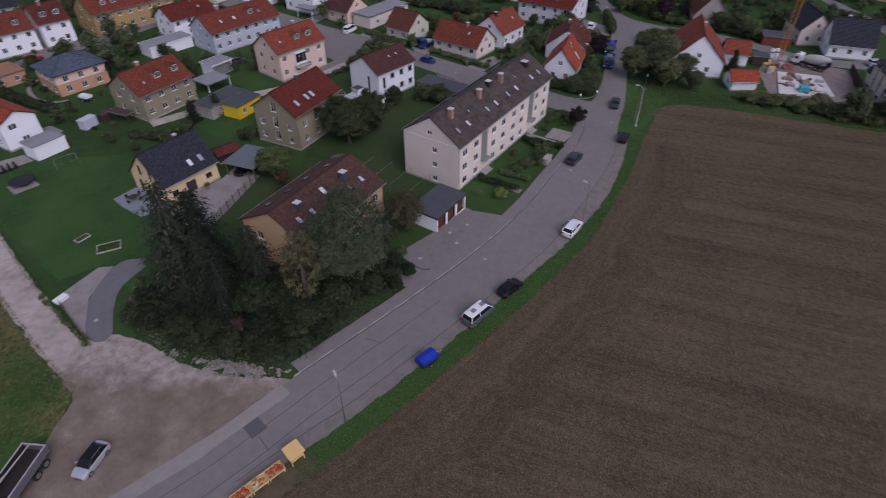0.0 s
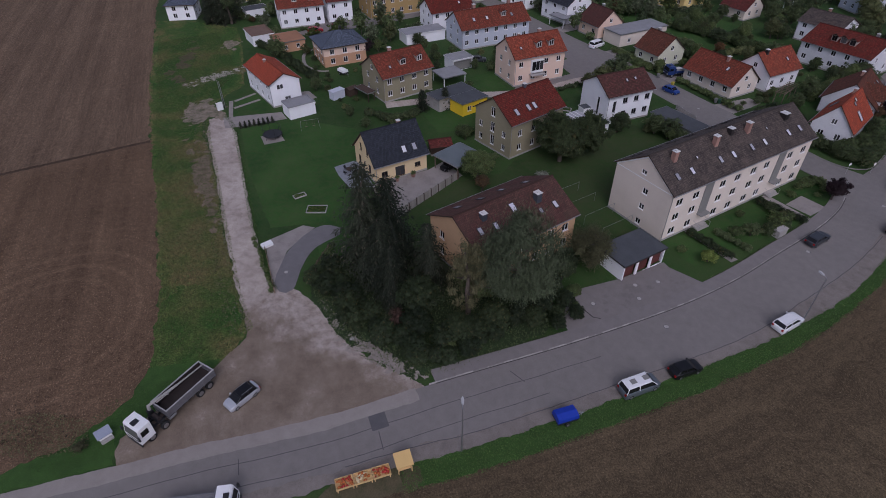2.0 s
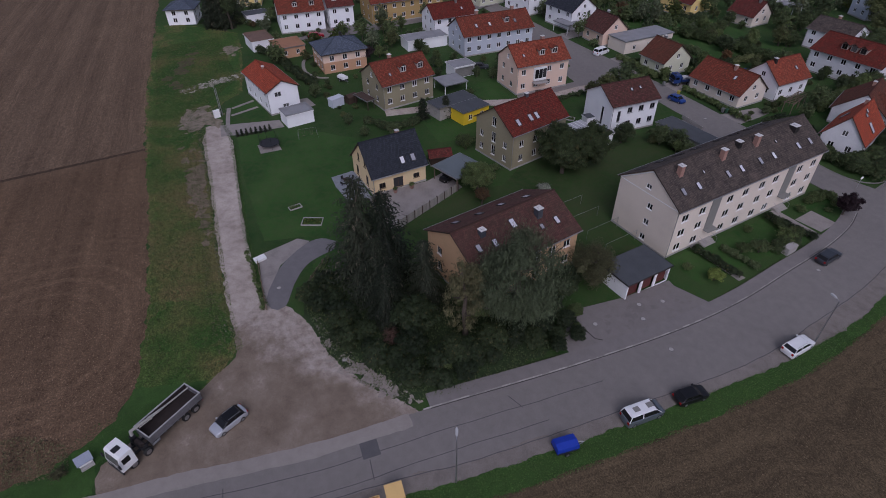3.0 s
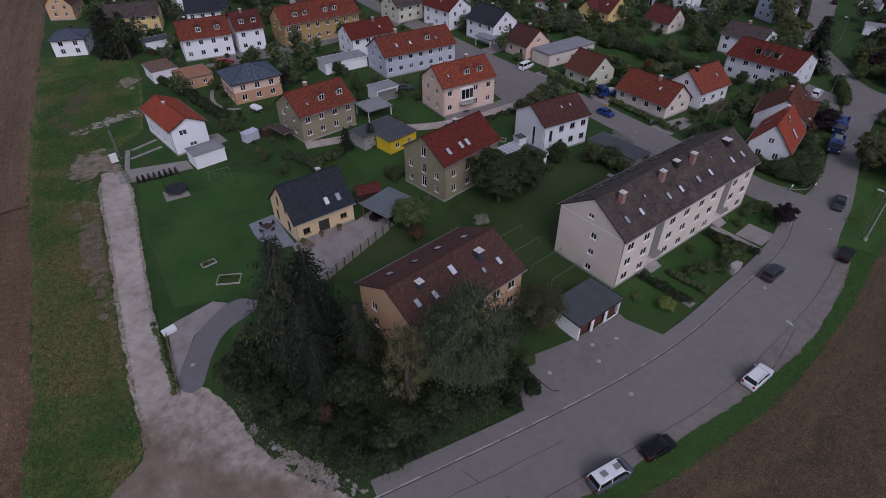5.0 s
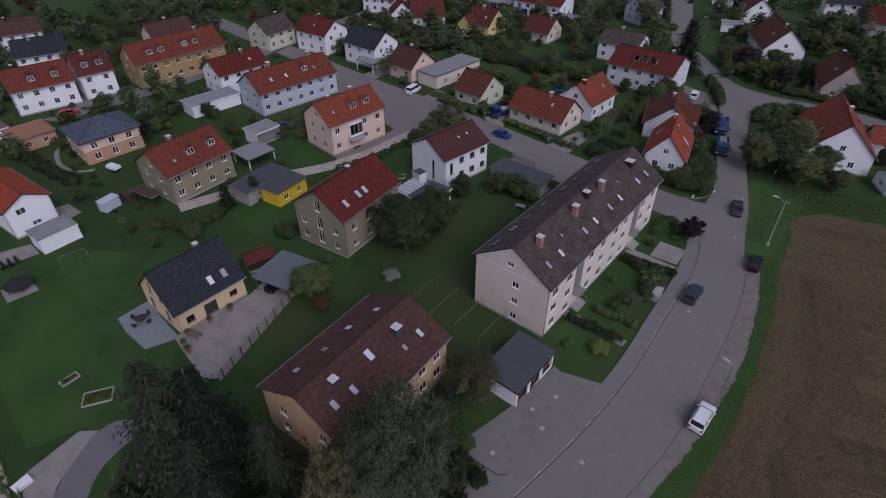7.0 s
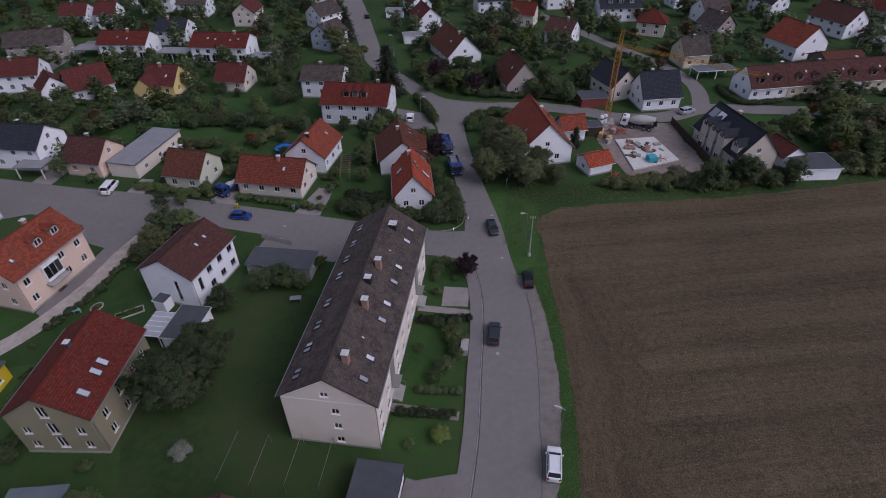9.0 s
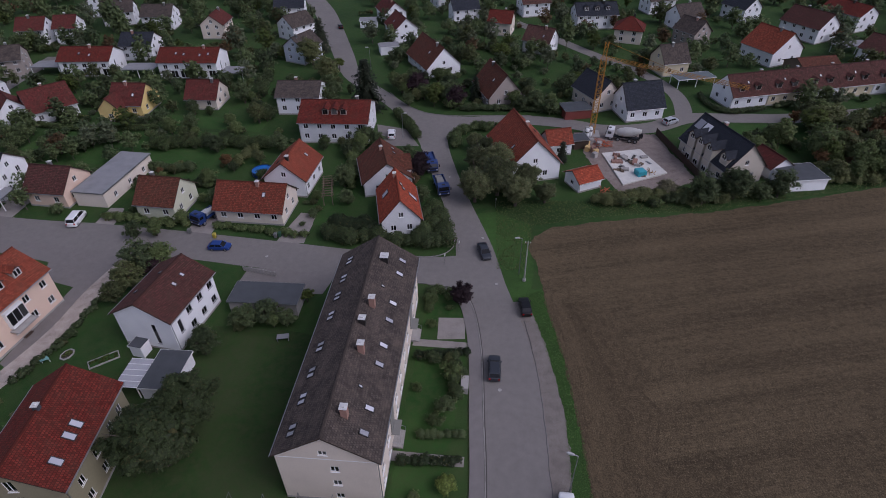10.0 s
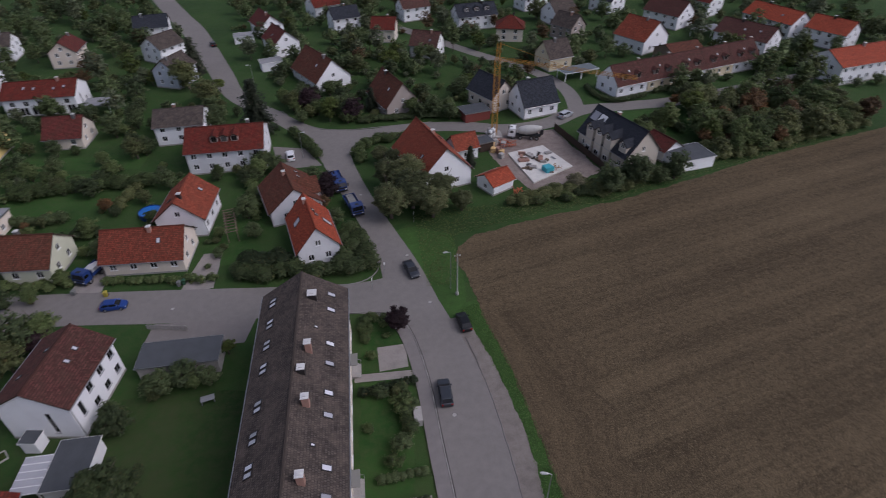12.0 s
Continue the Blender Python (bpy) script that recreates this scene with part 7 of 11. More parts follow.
HOUSES = [
    # label, x, y, turn, length, width, eaves, ridge, wall, roof, dormers, skylights
    ("white terrace with a red roof and glazed garden front", -163.4, 198.1, 6.5, 16.5, 10.8, 5.0, 8.0, WHITE, R_RED, (), 4),
    ("white terrace with a bright red roof and glazed front", -130.7, 200.1, 4.7, 18.8, 11.6, 5.0, 8.0, WHITE, R_RED, (), 6),
    ("white house with a large dark red roof", -155.5, 166.2, 50.0, 11.5, 12.0, 3.4, 8.0, WHITE, R_DEEP, (), 1),
    ("yellow house with a red roof", -134.1, 171.4, 2.7, 9.5, 11.0, 3.4, 7.6, LEMON, R_DEEP, (), 2),
    ("small cream house with a dark red roof", -116.0, 177.1, 1.9, 9.3, 9.6, 3.0, 7.0, CREAM, R_DEEP, (), 1),
    ("white house with a dark red roof", -201.2, 224.1, 13.0, 10.0, 10.0, 5.5, 9.0, WHITE, R_DEEP, (), 1),
    ("white gabled house with a red roof", -190.5, 227.4, 13.0, 8.0, 10.0, 5.5, 9.0, WHITE, R_DEEP, (), 0),
    ("long taupe rendered house with a grey roof", -193.0, 193.3, 24.0, 18.0, 9.5, 5.0, 8.5, TAUPE, R_GREY, (), 0),
    ("white house with a charcoal roof", -155.0, 212.8, 4.5, 11.0, 10.0, 5.0, 8.2, WHITE, R_SLATE, (), 0),
    ("white house with a weathered grey roof", -88.6, 177.1, 4.8, 12.0, 11.0, 5.0, 7.6, WHITE, R_GREY, (), 0),
    ("large white house with a deep red roof", -74.6, 163.1, 3.3, 17.4, 14.0, 5.4, 8.6, OFF_WHITE, R_RED, ((-1, -2.0, 4.4), (-1, 0.2, 4.4), (-1, 2.4, 4.4)), 0),
    ("cream house with a long red roof", -81.9, 125.7, -0.4, 14.4, 9.8, 3.0, 7.0, CREAM, R_RUST_MID, (), 2),
    ("pale green house with a mottled dark red roof", -100.7, 125.3, -2.0, 8.8, 9.8, 3.4, 7.4, PALEGREEN, R_RUST_DARK, (), 1),
    ("pale pink house with a maroon roof", -125.6, 127.4, -1.9, 9.4, 9.6, 3.5, 7.5, PINK, R_MAROON, (), 1),
    ("white house with a red roof", -77.8, 137.2, 88.0, 11.3, 9.8, 4.0, 8.0, WHITE, R_RUST, (), 2),
    ("white house with a broad orange roof beside trees", -28.6, 150.6, -71.8, 17.0, 12.5, 3.8, 10.0, WHITE, R_RUST, (), 2),
    ("white house with an anthracite roof beside the building site", 1.8, 180.8, 16.9, 11.0, 10.0, 3.4, 9.0, WHITE, R_SLATE, (), 1),
    ("straw-coloured house with a grey-brown roof", 16.6, 213.9, 18.2, 9.0, 9.5, 4.0, 8.6, PALEYELLOW, R_GREY, (), 0),
    ("white house with a large orange roof", 51.3, 228.0, -60.0, 13.0, 14.0, 4.5, 10.0, WHITE, R_RUST, (), 0),
    ("white house with a reddish brown roof", 72.5, 253.4, -56.6, 15.4, 12.0, 5.0, 9.5, WHITE, R_MAROON, ((1, -3, 4), (1, 0, 4), (1, 3, 4)), 0),
    ("white terrace with an anthracite roof", -1.6, 260.8, 10.1, 16.0, 10.5, 5.0, 8.6, WHITE, R_SLATE, ((-1, -4, 3.2), (-1, 0, 3.2), (-1, 4, 3.2)), 0),
    ("white gabled house with a russet roof", -56.5, 211.0, 119.9, 17.5, 12.0, 2.9, 8.8, WHITE, R_RUST_DARK, (), 2),
    # taupe walls: brown wood, with the gable's shade added to the colour
    ("steep brown-red roofed house in brown, gable-shade toned walls", -35.5, 188.0, -68.3, 14.0, 10.5, 3.0, 9.2, TAUPE, R_RUST_DARK, (), 2),
    ("house with a rusty orange roof", -36.0, 249.4, -10.7, 9.0, 9.0, 4.5, 8.0, CREAM, R_RED, (), 1),
    ("brown-roofed house with a white porch", -22.3, 230.4, -25.0, 10.0, 9.5, 4.0, 8.0, WHITE, R_BROWN, (), 2),
    ("house with a red and grey roof", -79.4, 262.0, -63.3, 13.0, 9.5, 4.0, 8.0, WHITE, R_DEEP, (), 1),
    ("pale grey gabled house beside the road", -110.0, 238.2, 56.0, 10.5, 10.0, 5.0, 8.4, WHITE, R_GREY, (), 1),
    ("grey gabled house beside the road", -100.2, 215.1, 67.7, 10.0, 9.0, 5.0, 8.4, GREYBLUE, R_GREY, (), 1),
    ("yellow house with a grey tiled roof", -217.6, 44.4, 72.0, 15.7, 11.5, 5.0, 8.0, LEMON, R_GREY, (), 0),
    ("white terraced house with a red dormered roof", -182.0, 55.0, 80.0, 14.0, 13.0, 5.8, 9.4, WHITE, R_RUST_MID, ((-1, -1.5, 4.4), (-1, 3.5, 4.4)), 0),
    ("white terraced house with a deep red dormered roof", -180.0, 66.5, 82.0, 8.4, 12.0, 6.2, 10.0, WHITE, R_DEEP, ((-1, -1.5, 4.0), (-1, 1.8, 4.0)), 0),
    ("long ochre terrace with a red dormered roof", -176.5, 87.0, 87.6, 25.0, 11.5, 6.2, 10.2, OCHRE, R_RUST_MID, ((-1, -7.5, 3.8), (-1, -4.5, 3.8), (-1, 2, 3.8), (-1, 5, 3.8)), 0),
    ("white house with a red roof behind the grey house", -154.6, 92.2, 87.2, 14.5, 9.5, 5.5, 8.6, WHITE, R_RED, (), 2),
    ("white house with a red roof", -161.5, 126.0, 185.6, 12.5, 10.5, 5.8, 9.2, WHITE, R_RED, (), 1),
    ("white gabled house with a charcoal roof", -142.3, 128.2, 182.4, 12.5, 10.5, 5.4, 9.2, WHITE, R_SLATE, (), 0),
    ("white house with a charcoal roof", -206.5, 64.0, 73.3, 13.0, 11.0, 5.6, 9.0, WHITE, R_SLATE, (), 0),
    ("ochre gabled house at the field edge", -247.0, 29.0, 150.0, 10.0, 9.0, 4.5, 9.0, APRICOT, R_BROWN, (), 0),
    ("white house with a red-brown roof", 86.3, 222.2, -56.4, 18.6, 12.0, 5.0, 8.8, WHITE, R_MAROON, (), 3),
    ("terrace with an orange-red roof and blue balconies", 106.2, 238.0, -67.3, 20.0, 12.0, 5.6, 9.2, WHITE, R_ORANGE, (), 2),
    ("white house with an orange roof", 117.0, 222.1, -59.7, 14.0, 12.0, 5.4, 9.0, WHITE, R_ORANGE, (), 0),
    ("broad white house with an orange roof behind trees", 104.3, 194.6, 13.5, 24.0, 13.0, 5.6, 9.0, WHITE, R_ORANGE, (), 0),
    ("white house with a grey roof", -166.0, 246.0, 8.0, 12.0, 10.0, 5.0, 8.4, WHITE, R_GREY, (), 0),
    ("white village house with a charcoal roof", -120.0, 262.0, 12.0, 12.0, 10.0, 5.0, 8.4, WHITE, R_SLATE, (), 0),
    ("white house with a red roof", -200.0, 262.0, 100.0, 12.0, 10.0, 5.0, 8.4, WHITE, R_RED, (), 0),
    ("white village house with a grey roof", 32.0, 262.0, 24.0, 11.0, 10.0, 4.5, 8.5, WHITE, R_GREY, (), 0),
    ("village house with a brown tiled roof", 30.0, 243.0, -55.0, 10.0, 9.0, 4.5, 8.5, TAUPE, R_GREY, (), 0),
    ("white village house with a red roof", -60.0, 285.0, 30.0, 12.0, 10.0, 4.5, 8.5, WHITE, R_RED, (), 0),
    ("village house with a brown tiled roof", -195.0, 95.0, 85.0, 13.0, 10.0, 5.5, 9.0, CREAM, R_BROWN, (), 0),
    ("pale house with a grey roof", -176.0, 118.0, 95.0, 11.0, 10.0, 5.0, 8.5, PALEGREEN, R_GREY, (), 0),
    ("white house with a brown roof", -232.0, 66.0, 75.0, 13.0, 10.0, 5.5, 9.0, WHITE, R_BROWN, (), 0),
    ("white house with a dark red roof among trees", -178.0, 168.0, 20.0, 13.0, 10.5, 5.0, 8.5, WHITE, R_DEEP, (), 1),
    ("white house with a grey roof in the distance", -185.0, 250.0, 20.0, 12.0, 10.0, 5.0, 8.4, WHITE, R_GREY, (), 0),
    ("white house with a red roof in the distance", -140.0, 238.0, 95.0, 11.0, 9.0, 5.0, 8.4, CREAM, R_DEEP, (), 0),
    ("white house with a russet roof beside the far road", -71.6, 240.0, 118.0, 12.0, 9.5, 4.4, 8.4, WHITE, R_DEEP, (), 1),
    ("white house with a slate roof in the distance", -51.0, 264.0, 20.0, 11.0, 9.0, 5.0, 8.4, WHITE, R_SLATE, (), 0),
    ("white house with a brown roof in the distance", -24.0, 275.0, 20.0, 12.0, 9.0, 5.0, 8.4, WHITE, R_BROWN, (), 0),
    ("white house with a grey roof in the distance", 26.0, 283.0, 20.0, 12.0, 9.0, 5.0, 8.4, WHITE, R_GREY, (), 0),
    ("white gabled house in the distance", 56.0, 275.0, -60.0, 12.0, 9.5, 5.0, 8.8, WHITE, R_SLATE, (), 0),
    ("white house with a pale red roof in the distance", 92.0, 268.0, -60.0, 16.0, 11.0, 5.6, 8.8, WHITE, R_RED, (), 0),
]
for lab, x, y, t, L, W, he, hr, wl_, rf, dm, ns in HOUSES:
    r = random.Random(int(abs(x * 7 + y * 13)))
    sk = [(-1 if k % 3 else 1, L * (0.8 * (k + 0.5) / max(1, ns) - 0.4), W * r.uniform(0.2, 0.3), 0.7, 1.0) for k in range(ns)]
    wn_ = None
    if "glazed" in lab:
        wn_ = {"e": even(L * 0.94, int(L / 2.9), 0.4, 2.1, 2.15) + even(L * 0.9, int(L / 3.2), 3.0, 1.3, 1.25), "n": [(-1.5, 1.0, 0.7, 3.4), (2.0, 1.2, 1.0, 1.2)], "s": [(1.5, 1.0, 0.7, 3.4)]}
    gable_house(lab, x, y, t, L, W, he, hr, wl_, rf, windows=wn_, skylights=sk, dormers=dm, chimneys=[(r.uniform(-0.3, 0.3) * L, r.choice((-0.5, 0.5)), 0.65, 0.9, r.choice((CHIMNEY, COPPERY, ZINC)))])

gable_house("white house with a steep orange-red roof", -52.9, 126.0, 104.8, 12.5, 8.2, 3.4, 8.2, OFF_WHITE, R_ORANGE, skylights=[(1, 0.9, 2.4, 1.4, 1.8), (-1, 0.9, 0.7, 0.8, 0.8), (-1, -0.1, 1.1, 0.8, 0.8), (-1, -0.2, 2.8, 1.2, 2.2)], chimneys=[(3.2, 0.3, 0.6, 0.8)])
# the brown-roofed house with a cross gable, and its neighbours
gable_house("white house with a russet cross-gabled roof", -58.4, 140.0, 108.3, 12.0, 11.0, 3.2, 7.6, OFF_WHITE, R_RUST_DARK, chimneys=[(1, 0.4, 0.6, 0.8)], skylights=[(-1, 2, 2.4, 0.6, 0.8), (-1, 4, 2.4, 0.6, 0.8)], crosses=[(-1, -1.2, 5.2, 6.9, 5.2)])
gable_house("large house with an anthracite roof, dormers and solar panels", 15.4, 153.6, 111.0, 16.8, 10.6, 3.8, 9.5, GREYCREAM, R_SLATE, crosses=[(1, -6.2, 2.8, 7.6, 4.6), (1, -2.2, 2.9, 8.0, 5.4), (1, 0.9, 2.9, 8.0, 5.4), (1, 3.9, 2.9, 8.0, 5.4)], panels=[(1, 4.2, 1.8, 2.0, 2.2), (1, 6.6, 1.8, 2.0, 2.2)], chimneys=[(1.5, -0.4, 0.7, 0.9)])
for k in range(5):
    d = 5.55 + 11.15 * k
    gable_house("white terraced house with a red-brown roof", 25.7 + d * math.cos(radians(18.3)), 189.8 + d * math.sin(radians(18.3)), 18.3, 11.1, 9.8, 3.5, 8.2, (WHITE, PALEYELLOW)[k % 2], R_MAROON, over=(0.02, 0.5), dormers=[(-1, -2.4, 3.7), (-1, 2.4, 3.7)], chimneys=[(5.0, 0.5, 0.6, 0.8)], skylights=[(-1, 0, 2.0, 0.6, 0.8)])
gable_house("small white garage with an orange tiled roof", -15.6, 142.6, 30.0, 6.4, 6.2, 2.4, 4.2, WHITE, R_ORANGE, windows={"s": [(0, 0.9, 1.0, 0.9)]}, category="garage", name="garage")
gable_house("small white outbuilding with a red tiled roof", 25.9, 152.4, -68, 7.4, 6.4, 2.8, 5.0, WHITE, R_DEEP, windows={"s": [(0, 1.0, 0.9, 0.9)]}, category="outbuilding", name="outbuilding")
gable_house("little garden shed with a red roof", -87.0, 52.1, 75.0, 4.6, 3.4, 2.0, 3.0, DARKWOOD, R_DEEP, windows={}, category="shed", name="shed", gutter=False)
gable_house("yellow front wing with a red roof", -136.5, 165.5, 92.0, 5.0, 7.0, 3.0, 6.5, LEMON, R_DEEP, windows={"s": [(0, 1.0, 1.2, 1.2)]}, category="house wing", name="house_wing")
gable_house("red-roofed side wing of a white house", -164.0, 162.5, 140.0, 8.0, 8.0, 3.2, 7.0, WHITE, R_DEEP, category="house wing", name="house_wing")
gable_house("dark-roofed house behind the tower crane", -8.5, 186.5, -60.0, 11.0, 9.0, 4.0, 8.4, CREAM, R_SLATE)
gable_house("open pavilion with a reddish tiled roof", 59.5, 215.5, 15.0, 13.0, 11.0, 3.0, 5.4, WOOD, R_RUST_DARK, windows={}, category="pavilion", name="pavilion", gutter=False)

gable_house("lower wing with an orange-red roof beside a white house", -20.6, 157.6, 18.0, 6.4, 6.0, 3.0, 5.8, WHITE, R_RUST, windows={"e": [(0, 1.0, 1.6, 1.1)]}, category="house wing", name="house_wing")
flat_building("shed", "dark timber shed with a felt roof", "shed", -15.0, 160.6, 18, 4.0, 3.6, 2.4, DARKWOOD, FELT)
flat_building("carport", "white carport beside a charcoal-roofed house", "carport", -137.0, 122.6, 5, 6.4, 5.0, 2.9, WHITEPAINT, FELT_PALE, open_front=True)
hip_house("white house with a slate-blue hipped roof at the field", -206.0, 24.5, 68, 9.6, 9.6, 4.6, 6.6, WHITE, R_BLUE)
hip_house("orange and cream house with a blue-grey hipped roof", -145.4, 54.0, 87, 12.6, 11.4, 5.0, 7.4, BRICKY, R_BLUE, upper=PINK)
hip_house("house with a dark red hipped roof", 9.0, 244.4, -14, 10.5, 9.5, 4.6, 8.2, CREAM, R_RED)

# the door red is darkened for the shadow inside the bays
flat_building("garage_row", "white garage row with shade-toned red doors and a felt roof", "garage", -43.65, 60.4, 91, 8.6, 5.6, 2.9, WHITE, FELT, doors=3, door_mat=surface("shade_toned_red_door", (0.10, 0.028, 0.024), 0.6, vary=0.2))
flat_building("carport", "grey sheet-roofed carport beside the yellow house", "carport", -80.1, 52.3, 104, 7.0, 6.5, 2.8, WOOD, SHEET, open_front=True)
flat_building("carport_annexe", "white flat-roofed annexe of the new house", "annexe", -117.9, 33.8, 94, 6.2, 4.4, 2.7, WHITE, FELT_PALE, over=0.1, parapet=True)
flat_building("yellow_shed", "bright yellow shed with a dark flat roof", "shed", -100.8, 67.2, 98, 7.4, 4.8, 3.0, YELLOWPAINT, FELT, wins=2)
flat_building("workshop", "low workshop with a grey felt roof", "workshop", -105.6, 65.4, 98, 10.4, 5.0, 2.9, CONCRETE, FELT)
flat_building("white_pergola", "white pergola roof beside the khaki house", "pergola", -116.5, 71.2, 90, 6.4, 6.0, 2.5, WHITEPAINT, FELT_PALE, open_front=True)
flat_building("garage", "white garage with a flat roof", "garage", -123.8, 78.2, 90, 6.2, 4.8, 2.9, WHITE, FELT_PALE, doors=1, door_mat=GREYPANEL)
flat_building("garage_block", "long white flat-roofed garage block", "garage", -147.3, 80.0, 86, 12.4, 6.0, 2.9, WHITE, FELT_PALE)
flat_building("garage", "white garage with a brown framed flat roof", "garage", -170.0, 39.0, 92, 6.4, 8.6, 2.9, WHITE, surface("brown_gravel_roof", (0.16, 0.10, 0.075), 0.9, vary=0.3), parapet=True)
flat_building("bungalow", "orange rendered bungalow under a flat roof", "bungalow", -160.7, 44.5, 90, 8.0, 8.4, 2.9, BRICKY, surface("orange_felt", (0.32, 0.16, 0.09), 0.9), wins=2)
flat_building("garage_block", "low garages with a grey flat roof before a yellow house", "garage", -195.0, 44.4, 92, 7.4, 5.6, 2.6, WHITE, FELT)
flat_building("porch", "dark brown lean-to porch of the khaki house", "porch", -117.9, 49.6, 12, 5.4, 2.3, 2.3, DARKWOOD, surface("brown_felt", (0.07, 0.045, 0.036), 0.9, vary=0.3), open_front=True)
flat_building("garage_block", "low garages with a grey flat roof", "garage", -70.0, 99.2, 2, 11.4, 5.0, 2.7, CONCRETE, FELT)
flat_building("workshop", "long low workshop with a grey sheet roof", "workshop", -116.6, 132.6, 88, 17.5, 7.2, 3.5, CREAM, surface("workshop_roof", (0.25, 0.25, 0.26), 0.8, big=0.5, vary=0.3), wins=3)
flat_building("garage", "white garage with a dark flat roof at the field edge", "garage", 30.2, 147.6, 12, 9.4, 7.0, 2.8, WHITE, FELT)
flat_building("garage", "white flat-roofed garage beside the road", "garage", -73.2, 224.0, 20, 7.0, 5.0, 2.7, WHITE, FELT_PALE)
flat_building("garage", "white garage with a flat roof", "garage", -86.6, 253.4, 10, 7.0, 5.0, 2.7, WHITE, FELT_PALE)
flat_building("conservatory", "white conservatory with a pale roof", "conservatory", -146.5, 196.5, 5, 10.0, 6.0, 2.8, WHITEPAINT, FELT_PALE, open_front=True)
flat_building("carport", "white carport beside the terrace", "carport", -116.0, 196.0, 5, 7.0, 6.0, 2.8, WHITEPAINT, FELT_PALE, open_front=True)
flat_building("carport", "white carport between terraces", "carport", -177.0, 196.0, 8, 9.0, 6.0, 2.8, WHITEPAINT, FELT_PALE, open_front=True)
flat_building("car_port", "long white carport with a flat roof", "carport", 80.5, 237.5, 20, 12.0, 5.0, 2.8, WHITEPAINT, FELT_PALE, open_front=True)
flat_building("garden_room", "low white garden building with a flat roof", "outbuilding", 21.5, 203.5, 17, 12.0, 5.0, 2.7, WHITE, SHEET, open_front=True)
FOOT.append((-82.6, 81.6, 92, 5.0, 3.2))
porch = thing("porch", "pale translucent porch roof on white beams behind the white house", "porch", pose(-82.6, 81.6, 0, 0, 0, 92))
for x in (-2.3, 2.3):
    for y in (-1.4, 1.4):
        b = MB()
        b.box(x - 0.06, y - 0.06, -0.02, x + 0.06, y + 0.06, 2.3)
        part("post", b, WHITEPAINT, porch)
for y in (-1.4, 1.4):
    b = MB()
    b.box(-2.5, y - 0.06, 2.3, 2.5, y + 0.06, 2.42)
    part("beam", b, WHITEPAINT, porch)
SHEETING = surface("milky_sheeting", (0.40, 0.40, 0.43), 0.35, vary=0.25)
for k in range(5):
    b = MB()
    b.box(-2.48 + k, -1.6, 2.42, -1.56 + k, 1.6, 2.45)
    part("roof_sheet", b, SHEETING, porch)
for k in range(6):
    b = MB()
    b.box(-2.56 + k, -1.62, 2.42, -2.48 + k, 1.62, 2.5)
    part("rafter", b, WHITEPAINT, porch)
flat_building("small_garage", "dark red garage with a felt roof", "garage", -14.5, 178.5, 15, 7.5, 5.5, 2.6, REDPAINT, FELT)

# ---- parked vehicles ----
P_BLACK, P_ANTH, P_BLUE = paint("black_paint", (0.012, 0.012, 0.014)), paint("anthracite_paint", (0.045, 0.05, 0.06)), paint("blue_paint", (0.02, 0.06, 0.25))
P_SILVER, P_WHITE, P_RED = paint("silver_paint", (0.52, 0.54, 0.58), 0.3, 0.4), paint("white_car_paint", (0.75, 0.75, 0.76), 0.3, 0), paint("red_paint", (0.35, 0.015, 0.03))
P_VAN = paint("slate_van_paint", (0.12, 0.14, 0.16))
car("hatch", "silver car with a dark roof on the gravel place", -47.6, 3.9, 292, P_SILVER, P_BLACK, bars=True, z=0.024)
car("van", "slate-grey camper van with a white roof on the verge side", -25.9, 44.7, 82, P_VAN, P_WHITE, roof_parts=True)
car("hatch", "black hatchback parked at the verge", -25.0, 51.4, 80, P_BLACK)
car("suv", "white car with a dark bonnet parked at the verge", -23.7, 68.9, 90, P_WHITE, bars=True)
car("estate", "anthracite estate car parked at the kerb", -32.7, 89.1, 92, P_ANTH)
car("hatch", "black small car parked at the verge", -28.2, 102.3, 99, P_BLACK)
car("saloon", "dark car on the village road", -35.5, 116.2, 287, P_ANTH)
car("suv", "white car in the drive of a red-roofed house", -61.0, 161.6, 100, P_WHITE, z=0.04)
car("hatch", "blue hatchback parked in the side street", -84.5, 112.9, 4, P_BLUE, z=0.046)
car("van", "white delivery van parked on the pavement", -116.8, 118.7, 100, P_WHITE, z=0.046)
car("estate", "red car in the terrace yard", -169.5, 55.5, 75, P_RED, z=0.04)
car("saloon", "black car in the terrace yard", -171.6, 64.0, 80, P_BLACK, z=0.04)
car("suv", "silver car beside the building site", 9.7, 175.6, 35, P_SILVER, z=0.058)
car("hatch", "dark car under the carport", -80.7, 50.8, 284, P_BLACK, z=0.04)
car("estate", "dark car beside the grey-blue house", -124.5, 84.5, 60, P_ANTH, z=0.0)
car("hatch", "silver car on the far road", -97, 250, 112, P_BLACK)
tipper("white-cabbed tipper lorry with an empty dark bed and folded loading crane", -50.05, -3.1, -59.6, 10.3)
flatbed("white flatbed truck parked on the field side of the road", -36.1, -3.0, 68, TRUCKWHITE, STEEL)
BLUETRUCK = paint("truck_blue", (0.018, 0.045, 0.17), 0.35, 0.1)
flatbed("blue flatbed truck loaded with crates at the kerb", -45.9, 137.8, 288, BLUETRUCK, BLUETRUCK, 7.0, GREYPANEL)
flatbed("blue and white trailer truck parked behind another", -49.4, 147.6, 286, BLUETRUCK, BLUETRUCK, 7.5, BLUETRUCK)


